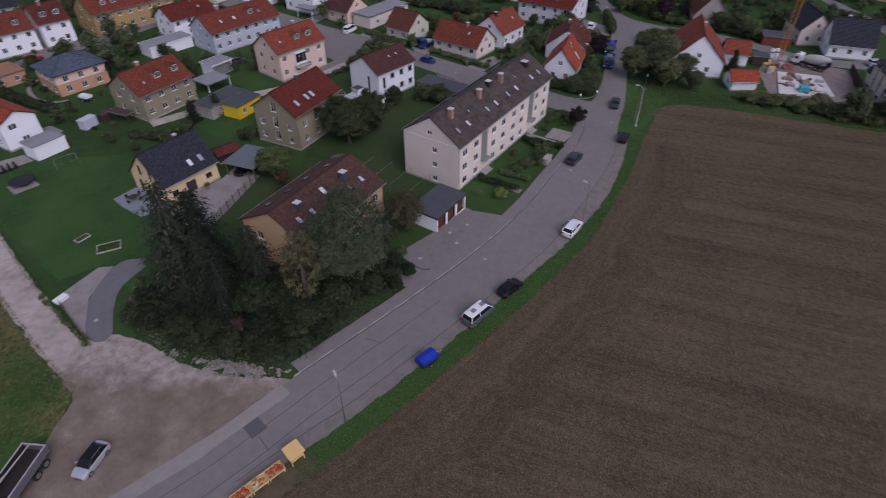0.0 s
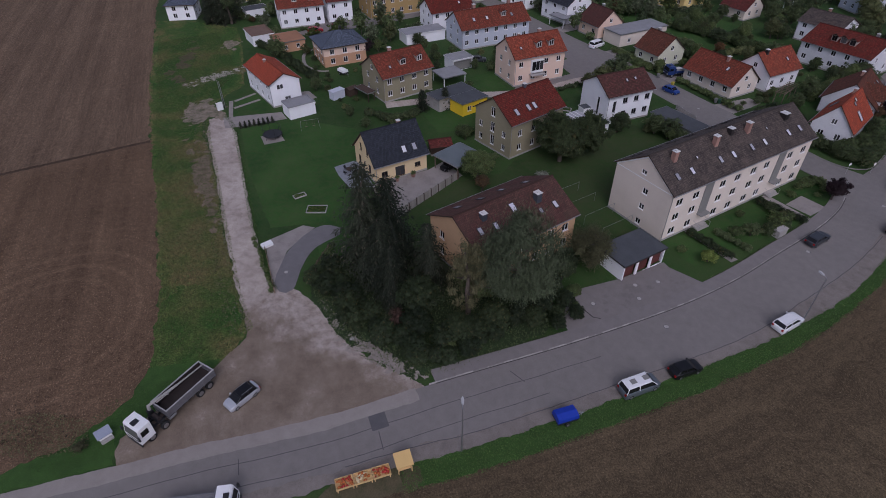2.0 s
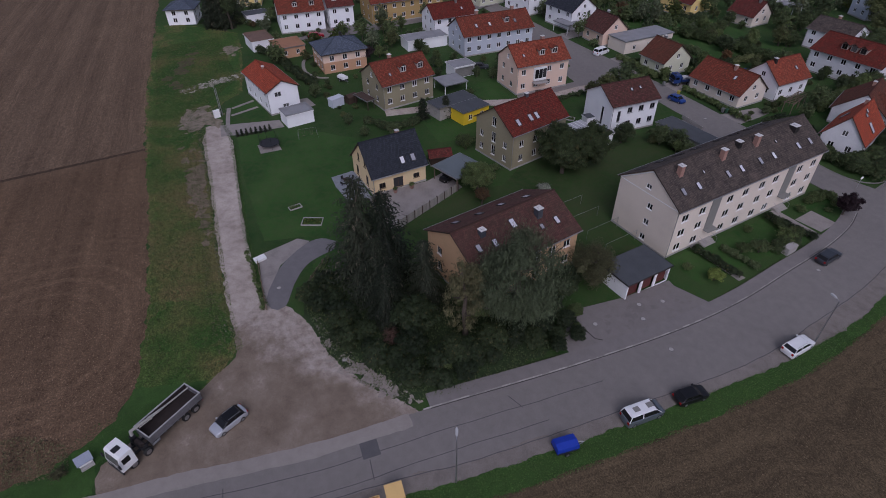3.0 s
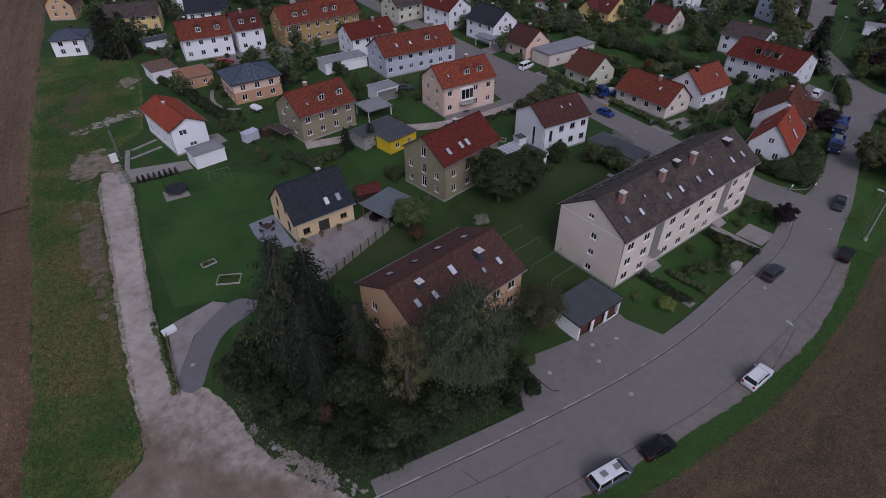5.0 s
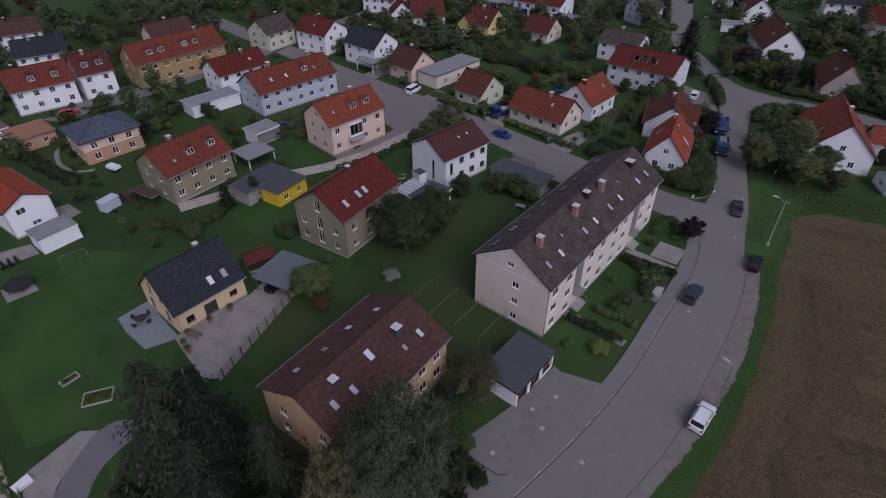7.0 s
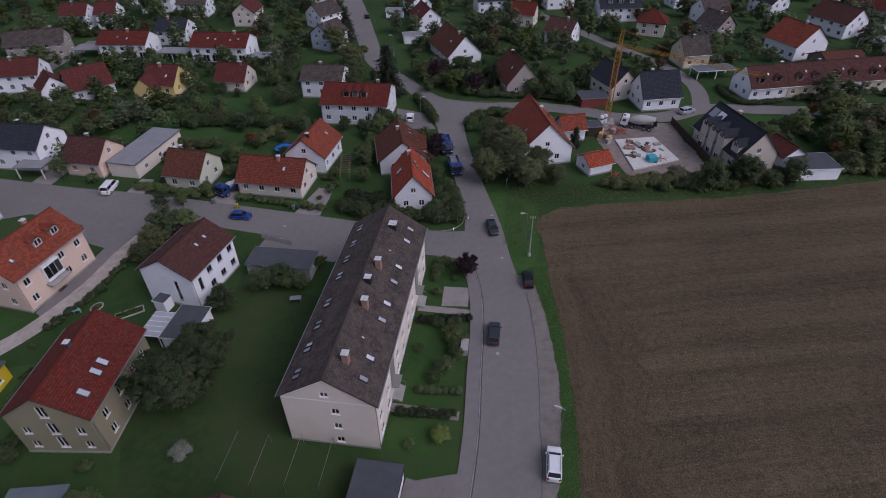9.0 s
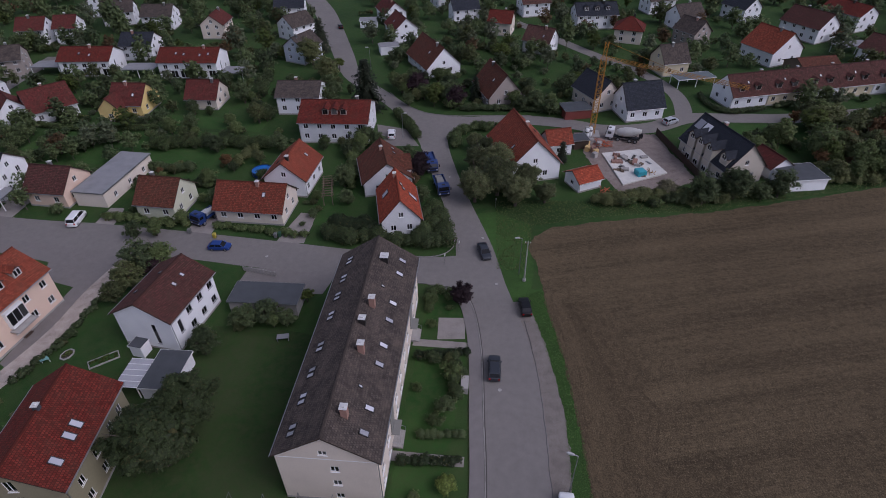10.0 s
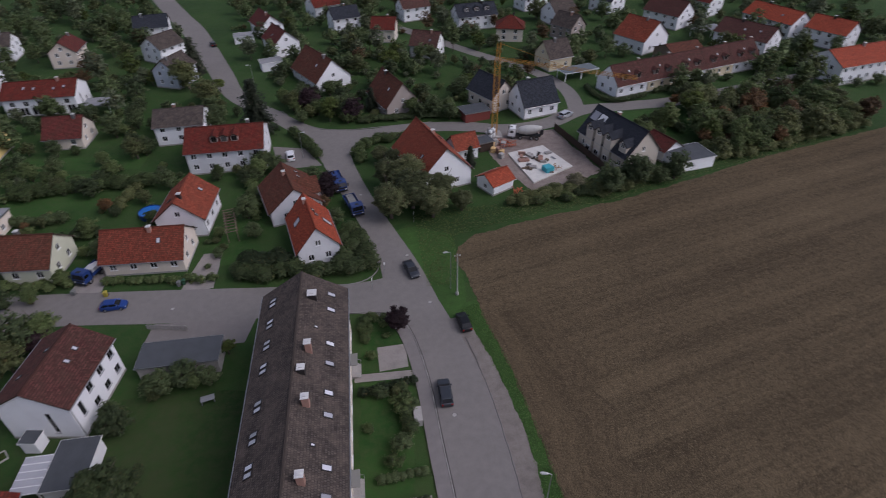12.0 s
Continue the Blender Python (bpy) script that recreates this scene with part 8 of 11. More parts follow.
def concrete_mixer(x, y, yaw):
    root = thing("concrete_mixer_truck", "white concrete mixer truck on the building site", "truck", pose(x, y, ROAD_Z, 0, 0, yaw))
    truck_cab(root, 4.2, 2.4, 2.8, TRUCKWHITE)
    b = MB()
    prof = [(-3.9, 0.45, 2.9), (-3.2, 0.7, 2.7), (-1.8, 1.15, 2.35), (-0.4, 1.2, 2.2), (1.2, 0.95, 2.0), (1.9, 0.6, 1.9)]
    b.loft([[(px_, r * math.cos(a), zc + r * math.sin(a)) for a in np.linspace(0, 2 * math.pi, 16, endpoint=False)] for px_, r, zc in prof])
    part("drum", b, surface("drum_grey", (0.5, 0.49, 0.46), 0.5), root, smooth=True)
    b = MB()
    b.box(-3.8, -0.6, 0.75, 3.6, 0.6, 1.0)
    b.box(-3.9, -0.4, 1.0, -3.5, 0.4, 2.2)
    b.box(-4.4, -0.25, 1.2, -3.9, 0.25, 2.4)
    part("chassis", b, PLASTIC, root)
    for fx in (3.0, 1.2, -1.6, -2.9):
        for s in (-1, 1):
            wheel(root, fx, s * 1.02, 0.5, 0.32)


concrete_mixer(-3.8, 164.8, 165)


def box_trailer(label, x, y, yaw, mat, cover):
    root = thing("trailer", label, "trailer", pose(x, y, ROAD_Z, 0, 0, yaw))
    b = MB()
    b.box(-1.25, -0.75, 0.45, 1.25, 0.75, 0.85)
    part("box", b, mat, root)
    b = MB()
    b.loft([[(sx * 1.3, -0.78, 0.8), (sx * 1.3, 0.78, 0.8), (sx * 1.22, 0.74, 1.35), (sx * 1.22, 0, 1.5), (sx * 1.22, -0.74, 1.35)] for sx in (-1, 1)])
    part("tarpaulin", b, cover, root)
    b = MB()
    b.tube((1.2, 0.3, 0.5), (2.3, 0, 0.45), 0.04, n=6)
    b.tube((1.2, -0.3, 0.5), (2.3, 0, 0.45), 0.04, n=6)
    b.tube((2.1, 0, 0.0), (2.1, 0, 0.5), 0.04, n=6)
    part("drawbar", b, ZINC, root)
    for s in (-1, 1):
        wheel(root, -0.1, s * 0.85, 0.29, 0.17)


TARP = surface("blue_tarpaulin", (0.012, 0.04, 0.36), 0.5, big=1.5, vary=0.2)
box_trailer("small white covered trailer on a lawn", -134.2, 50.4, 15, PLASTIC, WHITEPAINT)
box_trailer("small trailer under a bright blue tarpaulin", -26.9, 34.6, 78, PLASTIC, TARP)
flatbed("small blue flatbed truck with a pale ladder load", -91.2, 121.6, 250, BLUETRUCK, BLUETRUCK, 5.4, surface("pale_load", (0.55, 0.55, 0.55), 0.6))

# ---- street things ----
def street_lamp(label, x, y, yaw, h=7.6, arm=1.0):
    root = thing("street_lamp", label, "street lamp", pose(x, y, 0, 0, 0, yaw), "street lamps")
    b = MB()
    b.tube((0, 0, -0.1), (0, 0, 1.0), 0.09, 0.085, 10)
    b.tube((0, 0, 1.0), (0, 0, h), 0.07, 0.045, 10)
    b.tube((0, 0, h), (arm * 0.5, 0, h + 0.18), 0.04, n=8)
    part("pole", b, ZINC, root)
    b = MB()
    b.loft([[(xx, -w, z0), (xx, w, z0), (xx, w * 0.7, z1), (xx, -w * 0.7, z1)] for xx, w, z0, z1 in ((arm * 0.4, 0.08, h + 0.1, h + 0.2), (arm * 0.6, 0.15, h + 0.1, h + 0.27), (arm * 1.1, 0.16, h + 0.13, h + 0.3), (arm * 1.3, 0.06, h + 0.17, h + 0.25))])
    part("lamp_head", b, surface("lamp_grey", (0.45, 0.45, 0.45), 0.5), root)
    b = MB()
    b.box(arm * 0.6, -0.12, h + 0.085, arm * 1.15, 0.12, h + 0.13)
    part("lamp_glass", b, LAMPGLASS, root)


street_lamp("slim galvanised street lamp on the verge", -29.3, 22.6, 150)
street_lamp("slim galvanised street lamp on the verge", -23.2, 71.6, 170)
street_lamp("slim galvanised street lamp near the junction", -29.2, 111.0, 190, 7.8)
street_lamp("street lamp beside the far road", -76.0, 207.0, 190, 7.0)
street_lamp("street lamp beside the red-roofed house", -58, 161, 0, 6.5)


def power_pole(x, y, h):
    root = thing("power_pole", "pale wooden power pole with a stay on the verge", "power pole", pose(x, y, 0))
    b = MB()
    b.tube((0, 0, -0.3), (0.0, 0, h), 0.14, 0.09, 10)
    part("pole", b, surface("pale_pole", (0.33, 0.33, 0.30), 0.8), root)
    b = MB()
    b.box(-0.5, -0.06, h - 0.5, 0.5, 0.06, h - 0.38)
    part("crossarm", b, WOOD, root)
    for xx in (-0.4, 0.4, 0):
        b = MB()
        b.tube((xx, 0, h - 0.4), (xx, 0, h - 0.15), 0.05, 0.035, 8)
        part("insulator", b, WHITEPAINT, root)
    b = MB()
    b.prism([(0.3 * math.cos(a), 0.3 * math.sin(a)) for a in np.linspace(0, 6.283, 10, endpoint=False)], -0.1, 0.45)
    part("concrete_foot", b, CONCRETE, root)


power_pole(-28.3, 109.4, 8.6)


def twin_mast(x, y, h):
    root = thing("twin_mast", "two grey poles joined by rungs beside the lane", "mast", pose(x, y, 0, 0, 0, 15))
    for q in (-0.45, 0.45):
        b = MB()
        b.tube((q, 0, -0.2), (q * 0.9, 0, h), 0.09, 0.07, 8)
        part("pole", b, ZINC, root)
    for z in (0.35, 0.62, 0.88):
        b = MB()
        b.tube((-0.42, 0, h * z), (0.42, 0, h * z), 0.04, n=6)
        part("rung", b, ZINC, root)


twin_mast(-129.6, 19.9, 6.2)


def sign_post(x, y, h=2.4, label="small road sign on a grey post"):
    root = thing("road_sign", label, "road sign", pose(x, y, 0, 0, 0, 80))
    b = MB()
    b.tube((0, 0, -0.1), (0, 0, h), 0.035, n=8)
    part("post", b, ZINC, root)
    b = MB()
    b.tube((0, -0.06, h - 0.3), (0, -0.04, h - 0.3), 0.3, n=16)
    part("plate", b, WHITEPAINT, root)


sign_post(-34.0, 131.6)
sign_post(-42.4, 112.6)
sign_post(-40.2, 116.5)


def utility_cabinet(label, x, y, yaw, mat, w=1.2, d=0.5, h=1.1):
    root = thing("utility_cabinet", label, "utility cabinet", pose(x, y, 0.02, 0, 0, yaw))
    b = MB()
    b.box(-w / 2, -d / 2, 0, w / 2, d / 2, h)
    part("body", b, mat, root)
    b = MB()
    b.box(-w / 2 - 0.04, -d / 2 - 0.04, h, w / 2 + 0.04, d / 2 + 0.04, h + 0.07)
    part("lid", b, mat, root)
    for s in (-1, 1):
        b = MB()
        b.box(s * w / 4 - w / 4 + 0.03, -d / 2 - 0.015, 0.1, s * w / 4 + w / 4 - 0.03, -d / 2, h - 0.06)
        part("door", b, mat, root)


utility_cabinet("pale concrete cabinet at the kerb hedge", -36.7, 85.6, 92, CONCRETE, 2.2, 1.0, 1.2)
utility_cabinet("white meter cabinet at the lane", -128.6, 18.8, 100, WHITEPAINT, 1.3, 0.6, 1.6)
utility_cabinet("white box beside the asphalt drive", -74.6, 14.3, 100, WHITEPAINT, 1.7, 1.0, 0.4)


def wheelie_bin(x, y, yaw, mat):
    root = thing("wheelie_bin", "wheeled household bin at the kerb", "bin", pose(x, y, ROAD_Z, 0, 0, yaw), "bins")
    b = MB()
    b.hexa([(-0.22, -0.24, 0.08), (0.22, -0.24, 0.08), (0.22, 0.24, 0.08), (-0.22, 0.24, 0.08)], [(-0.29, -0.33, 0.98), (0.29, -0.33, 0.98), (0.29, 0.33, 0.98), (-0.29, 0.33, 0.98)])
    part("body", b, mat, root)
    b = MB()
    b.hexa([(-0.31, -0.36, 0.98), (0.31, -0.36, 0.98), (0.31, 0.36, 0.98), (-0.31, 0.36, 0.98)], [(-0.24, -0.3, 1.07), (0.24, -0.3, 1.07), (0.24, 0.3, 1.07), (-0.24, 0.3, 1.07)])
    part("lid", b, mat, root)
    for s in (-1, 1):
        b = MB()
        b.tube((s * 0.25 - 0.03, 0.26, 0.1), (s * 0.25 + 0.03, 0.26, 0.1), 0.1, n=10)
        part("wheel", b, RUBBER, root)


BINGREY, BINGREEN, BINYELLOW = surface("bin_grey", (0.16, 0.165, 0.16), 0.6), surface("bin_green", (0.03, 0.09, 0.05), 0.6), surface("bin_yellow", (0.4, 0.33, 0.05), 0.6)
for x, y, mt in ((-92.4, 117.0, BINGREY), (-86.9, 116.0, BINYELLOW), (-75.3, 117.2, BINGREY), (-74.6, 117.6, BINGREEN), (-61.8, 119.0, BINGREY)):
    wheelie_bin(x, y, 5, mt)

# ---- the farm stand: crates of gourds on trestles ----
def farm_stand():
    root = thing("farm_stall", "roadside farm stall of pine crates with a roofed cash box", "market stall", pose(-31.35, 12.9, 0.03, 0, 0, 79))
    r = random.Random(3)
    ORANGE, SCARLET, CREAMY = surface("pumpkin_orange", (0.42, 0.13, 0.03), 0.6, fine=10), surface("tomato_red", (0.36, 0.03, 0.02), 0.4, fine=10), surface("pale_gourd", (0.6, 0.5, 0.3), 0.5, fine=10)
    for k, (x0, n, mats) in enumerate(((-2.6, 24, (ORANGE, SCARLET)), (-0.7, 30, (CREAMY, ORANGE)), (1.2, 34, (SCARLET, SCARLET, ORANGE)))):
        b = MB()
        b.box(x0 - 0.9, -0.6, 0.45, x0 + 0.9, 0.6, 0.5)
        for s in (-1, 1):
            b.box(x0 - 0.9, s * 0.6 - 0.03, 0.5, x0 + 0.9, s * 0.6 + 0.03, 0.75)
            b.box(x0 + s * 0.9 - 0.03, -0.6, 0.5, x0 + s * 0.9 + 0.03, 0.6, 0.75)
        crate = part("crate", b, WOOD_NEW, root)
        for sx in (-0.8, 0.8):
            for sy in (-0.5, 0.5):
                b = MB()
                b.box(x0 + sx - 0.05, sy - 0.05, -0.02, x0 + sx + 0.05, sy + 0.05, 0.45)
                part("leg", b, WOOD_NEW, crate)
        for j in range(n):
            b = MB()
            rr = r.uniform(0.11, 0.19)
            c = (x0 + r.uniform(-0.75, 0.75), r.uniform(-0.45, 0.45), 0.5 + rr * 0.8)
            rings = [[(c[0] + rr * math.cos(a) * math.sin(p) * (1 + 0.06 * math.cos(4 * a)), c[1] + rr * math.sin(a) * math.sin(p) * (1 + 0.06 * math.cos(4 * a)), c[2] - rr * 0.8 * math.cos(p)) for a in np.linspace(0, 6.283, 8, endpoint=False)] for p in (0.25, 0.8, 1.57, 2.3, 2.9)]
            b.loft(rings)
            part("gourd", b, mats[j % len(mats)], crate, smooth=True)
    for sx in (2.9, 4.3):
        for sy in (-0.6, 0.6):
            b = MB()
            b.box(sx - 0.05, sy - 0.05, -0.02, sx + 0.05, sy + 0.05, 1.55)
            part("post", b, WOOD_NEW, root)
    b = MB()
    b.box(2.85, -0.62, 0.65, 4.35, 0.62, 0.72)
    b.box(2.95, -0.4, 0.72, 4.2, 0.55, 1.15)
    part("shelf", b, WOOD_NEW, root)
    b = MB()
    b.hexa([(2.7, -0.85, 1.5), (4.5, -0.85, 1.5), (4.5, 0.85, 1.75), (2.7, 0.85, 1.75)], [(2.7, -0.85, 1.56), (4.5, -0.85, 1.56), (4.5, 0.85, 1.81), (2.7, 0.85, 1.81)])
    part("roof_board", b, surface("pine_board", (0.66, 0.44, 0.17), 0.6, fine=10, vary=0.12), root)


farm_stand()


def info_board(x, y, yaw):
    root = thing("notice_board", "small stand with a blue-grey sheet roof at the field edge", "board", pose(x, y, 0, 0, 0, yaw) @ Matrix.Diagonal((0.8, 0.8, 0.8, 1)))
    for s in (-1, 1):
        b = MB()
        b.box(s * 0.6 - 0.05, -0.05, -0.1, s * 0.6 + 0.05, 0.05, 1.5)
        part("post", b, WOOD, root)
    b = MB()
    b.hexa([(-1.0, -0.7, 1.05), (1.0, -0.7, 1.05), (1.0, 0.45, 1.7), (-1.0, 0.45, 1.7)], [(-1.0, -0.73, 1.11), (1.0, -0.73, 1.11), (1.0, 0.42, 1.76), (-1.0, 0.42, 1.76)])
    for k in range(3):
        x = -0.66 + 0.66 * k
        b.hexa([(x - 0.03, -0.73, 1.11), (x + 0.03, -0.73, 1.11), (x + 0.03, 0.42, 1.76), (x - 0.03, 0.42, 1.76)], [(x - 0.03, -0.75, 1.15), (x + 0.03, -0.75, 1.15), (x + 0.03, 0.40, 1.80), (x - 0.03, 0.40, 1.80)])
    part("roof_sheet", b, surface("blue_grey_sheet", (0.26, 0.29, 0.36), 0.45, 0.3, vary=0.2), root, "blue-grey ribbed sheet")
    b = MB()
    b.box(-0.8, -0.55, 0.55, 0.8, -0.5, 1.02)
    part("panel", b, WHITEPAINT, root, "white panel")
    b = MB()
    b.box(-0.8, -0.9, 0.02, 0.8, -0.3, 0.3)
    part("box", b, CONCRETE, root)


info_board(-50.0, -10.4, 105)

# ---- building site ----
sheet_slab = MB()
sheet_slab.prism([(-9.8, 157.0), (-6.9, 142.9), (3.6, 149.0), (-0.6, 159.8)][::-1], -0.1, 0.35)
single("floor_slab", sheet_slab, surface("fresh_concrete", (0.62, 0.60, 0.56), 0.85, big=0.6, vary=0.2), "pale fresh concrete floor slab of a new house", "floor slab")
rs = random.Random(12)
for k in range(26):
    x, y = -3.2 + rs.uniform(-4.0, 3.6), 152 + rs.uniform(-5.5, 4.5)
    L, w, h = rs.uniform(0.8, 2.6), rs.uniform(0.3, 1.1), rs.uniform(0.15, 0.8)
    nm, pc, mt, lab = (("plank_stack", "plank", WOOD, "stack of shuttering planks on the slab"), ("block_stack", "block", CONCRETE if k % 2 else CHIMNEY, "stack of building blocks on the slab"), ("pipe_bundle", "pipe", DARK_BROWN if k % 2 else ZINC, "bundle of pipes and bars on the slab"))[k % 3]
    root = thing(nm, lab, "building material", pose(x, y, 0.35, 0, 0, rs.uniform(0, 180)), "building materials")
    for j in range((4, 3, 6)[k % 3]):
        b = MB()
        if k % 3 == 0:
            b.box(-L / 2, -w / 2 + j * w / 4, 0, L / 2, -w / 2 + j * w / 4 + w / 5, h * 0.5 + 0.05 * (j % 2))
        elif k % 3 == 1:
            b.box(-L / 2 + j * L / 3, -w / 2, 0, -L / 2 + (j + 0.9) * L / 3, w / 2, h)
        else:
            b.tube((-L / 2, -w / 2 + j * w / 6, 0.05), (L / 2, -w / 2 + j * w / 6 + 0.05, 0.05), 0.05, n=6)
        part(pc, b, mt, root)
b = MB()
b.box(-1, -1.0, 0, 1, 1.0, 1.1)
b.box(-0.9, -0.9, 1.1, 0.9, 0.9, 1.16)
single("site_skip", b, surface("turquoise_paint", (0.05, 0.35, 0.42), 0.5), "turquoise container on the slab", "container", pose(-2.6, 147.6, 0.35, 0, 0, 20))
for k in range(9):
    x, y = -13.5 + rs.uniform(0, 5), 160 + rs.uniform(-5, 6)
    root = thing("pallet_stack", "stacked pallet of building blocks on the gravel", "pallet", pose(x, y, 0.03, 0, 0, rs.uniform(0, 90)), "building materials")
    for j in range(3):
        b = MB()
        b.box(-0.6, -0.5, j * 0.4, 0.6, 0.5, j * 0.4 + 0.38)
        part("block_layer", b, (CHIMNEY, CONCRETE, WOOD_NEW)[k % 3], root)


def lattice(b, p, q, w, bays, r=0.05):
    p, q = Vector(p), Vector(q)
    d = (q - p).normalized()
    u = d.orthogonal().normalized() if abs(d.z) < 0.9 else Vector((1, 0, 0))
    v = d.cross(u)
    cor = [u * sx * w / 2 + v * sy * w / 2 for sx, sy in ((-1, -1), (1, -1), (1, 1), (-1, 1))]
    for c in cor:
        b.tube(p + c, q + c, r, n=5)
    for k in range(bays):
        a, e = p.lerp(q, k / bays), p.lerp(q, (k + 1) / bays)
        for i in range(4):
            b.tube(a + cor[i], e + cor[(i + 1) % 4], r * 0.6, n=4, caps=False)
            b.tube(a + cor[i], a + cor[(i + 1) % 4], r * 0.6, n=4, caps=False)


def rebar_heap(label, x, y, mat, n, spread, seed):
    """A loose heap of bent bars; each bar is a part."""
    r = random.Random(seed)
    root = thing("reinforcement_heap", label, "building material", pose(x, y, 0.03), "building materials")
    for k in range(n):
        a, L = r.uniform(0, 6.28), r.uniform(0.7, 1.6)
        cx, cy, z = r.uniform(-spread, spread), r.uniform(-spread, spread), 0.04 + r.random() * 0.7
        b = MB()
        d = Vector((math.cos(a) * L, math.sin(a) * L, r.uniform(-0.2, 0.5)))
        c = Vector((cx, cy, z))
        b.tube(c - d, c + d, 0.07, n=5)
        b.tube(c + d, c + d + Vector((-d.y, d.x, 0.6)) * 0.4, 0.07, n=5)
        part("bar", b, mat, root)


ORANGE_BAR = surface("red_lead_steel", (0.42, 0.10, 0.045), 0.7, vary=0.3)
rebar_heap("tangled heap of orange reinforcement bars on the gravel", -9.4, 161.4, ORANGE_BAR, 16, 1.6, 51)
rebar_heap("small heap of rusty bars on the slab", -1.0, 148.2, surface("ochre_steel", (0.30, 0.16, 0.05), 0.7, vary=0.3), 10, 0.8, 52)
rebar_heap("heap of red-brown offcuts beside the small garage", -11.0, 139.4, ORANGE_BAR, 12, 1.2, 53)
for x, y in ((-12.9, 163.6), (-12.0, 164.6)):
    root = thing("silo", "narrow white upright mortar silo with a dark band", "silo", pose(x, y, 0.0), "mortar silos")
    b = MB()
    b.loft([[(r * math.cos(t), r * math.sin(t), z) for t in np.linspace(0, 6.283, 12, endpoint=False)] for r, z in ((0.15, 0.4), (0.5, 1.2), (0.5, 3.0), (0.36, 3.25))])
    part("drum", b, WHITEPAINT, root)
    b = MB()
    b.tube((0, 0, 2.3), (0, 0, 2.6), 0.515, n=12)
    part("band", b, DARKWOOD, root)
    for t in (0.5, 2.6, 4.7):
        b = MB()
        b.tube((0.45 * math.cos(t), 0.45 * math.sin(t), -0.05), (0.42 * math.cos(t), 0.42 * math.sin(t), 1.3), 0.04, n=5)
        part("leg", b, ZINC, root)

CRANE_Y = surface("crane_yellow", (0.42, 0.20, 0.025), 0.5, big=1, vary=0.2)
crane = thing("tower_crane", "yellow lattice tower crane on the building site", "crane", pose(-11.3, 166.8, 0))
b = MB()
lattice(b, (0, 0, 0.6), (0, 0, 19.5), 1.2, 15, 0.06)
part("mast", b, CRANE_Y, crane)
b = MB()
lattice(b, (0, 0, 19.5), (27, -16, 19.5), 0.6, 30, 0.035)
part("jib", b, CRANE_Y, crane)
b = MB()
lattice(b, (0, 0, 19.5), (0.2, 0, 23.0), 0.7, 3)
b.tube((0.2, 0, 23.0), (14, -8.3, 19.8), 0.04, n=5)
part("tower_head", b, CRANE_Y, crane)
b = MB()
b.box(-1.9, -1.9, -0.05, 1.9, 1.9, 0.6)
b.box(-1.6, -0.6, 0.6, -0.8, 0.6, 2.2)
part("ballast", b, CONCRETE, crane)


def board_fence(name, label, line, h, mat, gap=0.28, post_every=2.2, board=0.24, post_mat=None):
    """Upright boards on two rails between posts; every board and post is a part."""
    pts = resample(line, 200)
    tot = sum(math.dist(a, c) for a, c in zip(line, line[1:]))
    root = thing(name, label, "fence", pose(line[0][0], line[0][1], 0))
    key = ("board", name, h, board, mat.name)
    if key not in MESHES:
        b = MB()
        b.box(-board / 2, -0.02, 0.05, board / 2, 0.02, h)
        p = MB()
        p.box(-0.08, -0.08, -0.2, 0.08, 0.08, h + 0.08)
        MESHES[key] = b.mesh("board", mat), p.mesh("post", post_mat or mat)
    mb_, mp_ = MESHES[key]
    n = int(tot / gap)
    xs = np.linspace(0, 199, n)
    for k, q in enumerate(xs):
        i = min(198, int(q))
        a, c = pts[i], pts[i + 1]
        yaw = math.degrees(math.atan2(c[1] - a[1], c[0] - a[0]))
        x, y = a[0] + (c[0] - a[0]) * (q - i) - line[0][0], a[1] + (c[1] - a[1]) * (q - i) - line[0][1]
        part("board", mb_, None, root, "", pose(x, y, 0, 0, 0, yaw))
        if k % max(1, int(post_every / gap)) == 0:
            part("post", mp_, None, root, "", pose(x, y, 0, 0, 0, yaw))
    for z in (0.3, h - 0.3):
        b = MB()
        for a, c in zip(line, line[1:]):
            b.tube((a[0] - line[0][0], a[1] - line[0][1], z), (c[0] - line[0][0], c[1] - line[0][1], z), 0.035, n=4)
        part("rail", b, mat, root)
    return root


GREYWOOD = surface("grey_fence_wood", (0.30, 0.28, 0.255), 0.85, fine=10, vary=0.3, hue=0.35)
board_fence("board_fence", "weathered grey board fence along the courtyard", [(-76.6, 50.2), (-71.2, 35.6)], 1.6, GREYWOOD, 0.26, 1.9, 0.25, DARKWOOD)
board_fence("board_fence", "dark board fence beside the building site", [(4.8, 168.6), (10.2, 146.4)], 1.8, DARKWOOD, 0.4, 2.4, 0.36)
board_fence("rail_fence", "low rustic fence at the drive", [(-63.4, 17.2), (-66.8, 20.2), (-69, 22.5)], 1.0, WOOD, 0.35, 2.0, 0.1)
board_fence("rail_fence", "low wooden fence at the lane", [(-63.5, 12.3), (-74, 13.8)], 0.9, WOOD, 0.45, 2.2, 0.1)
board_fence("street_wall", "pale low street wall of boards", [(-71.5, 106.2), (-77.5, 107.2)], 1.0, CONCRETE, 0.5, 2.0, 0.48)

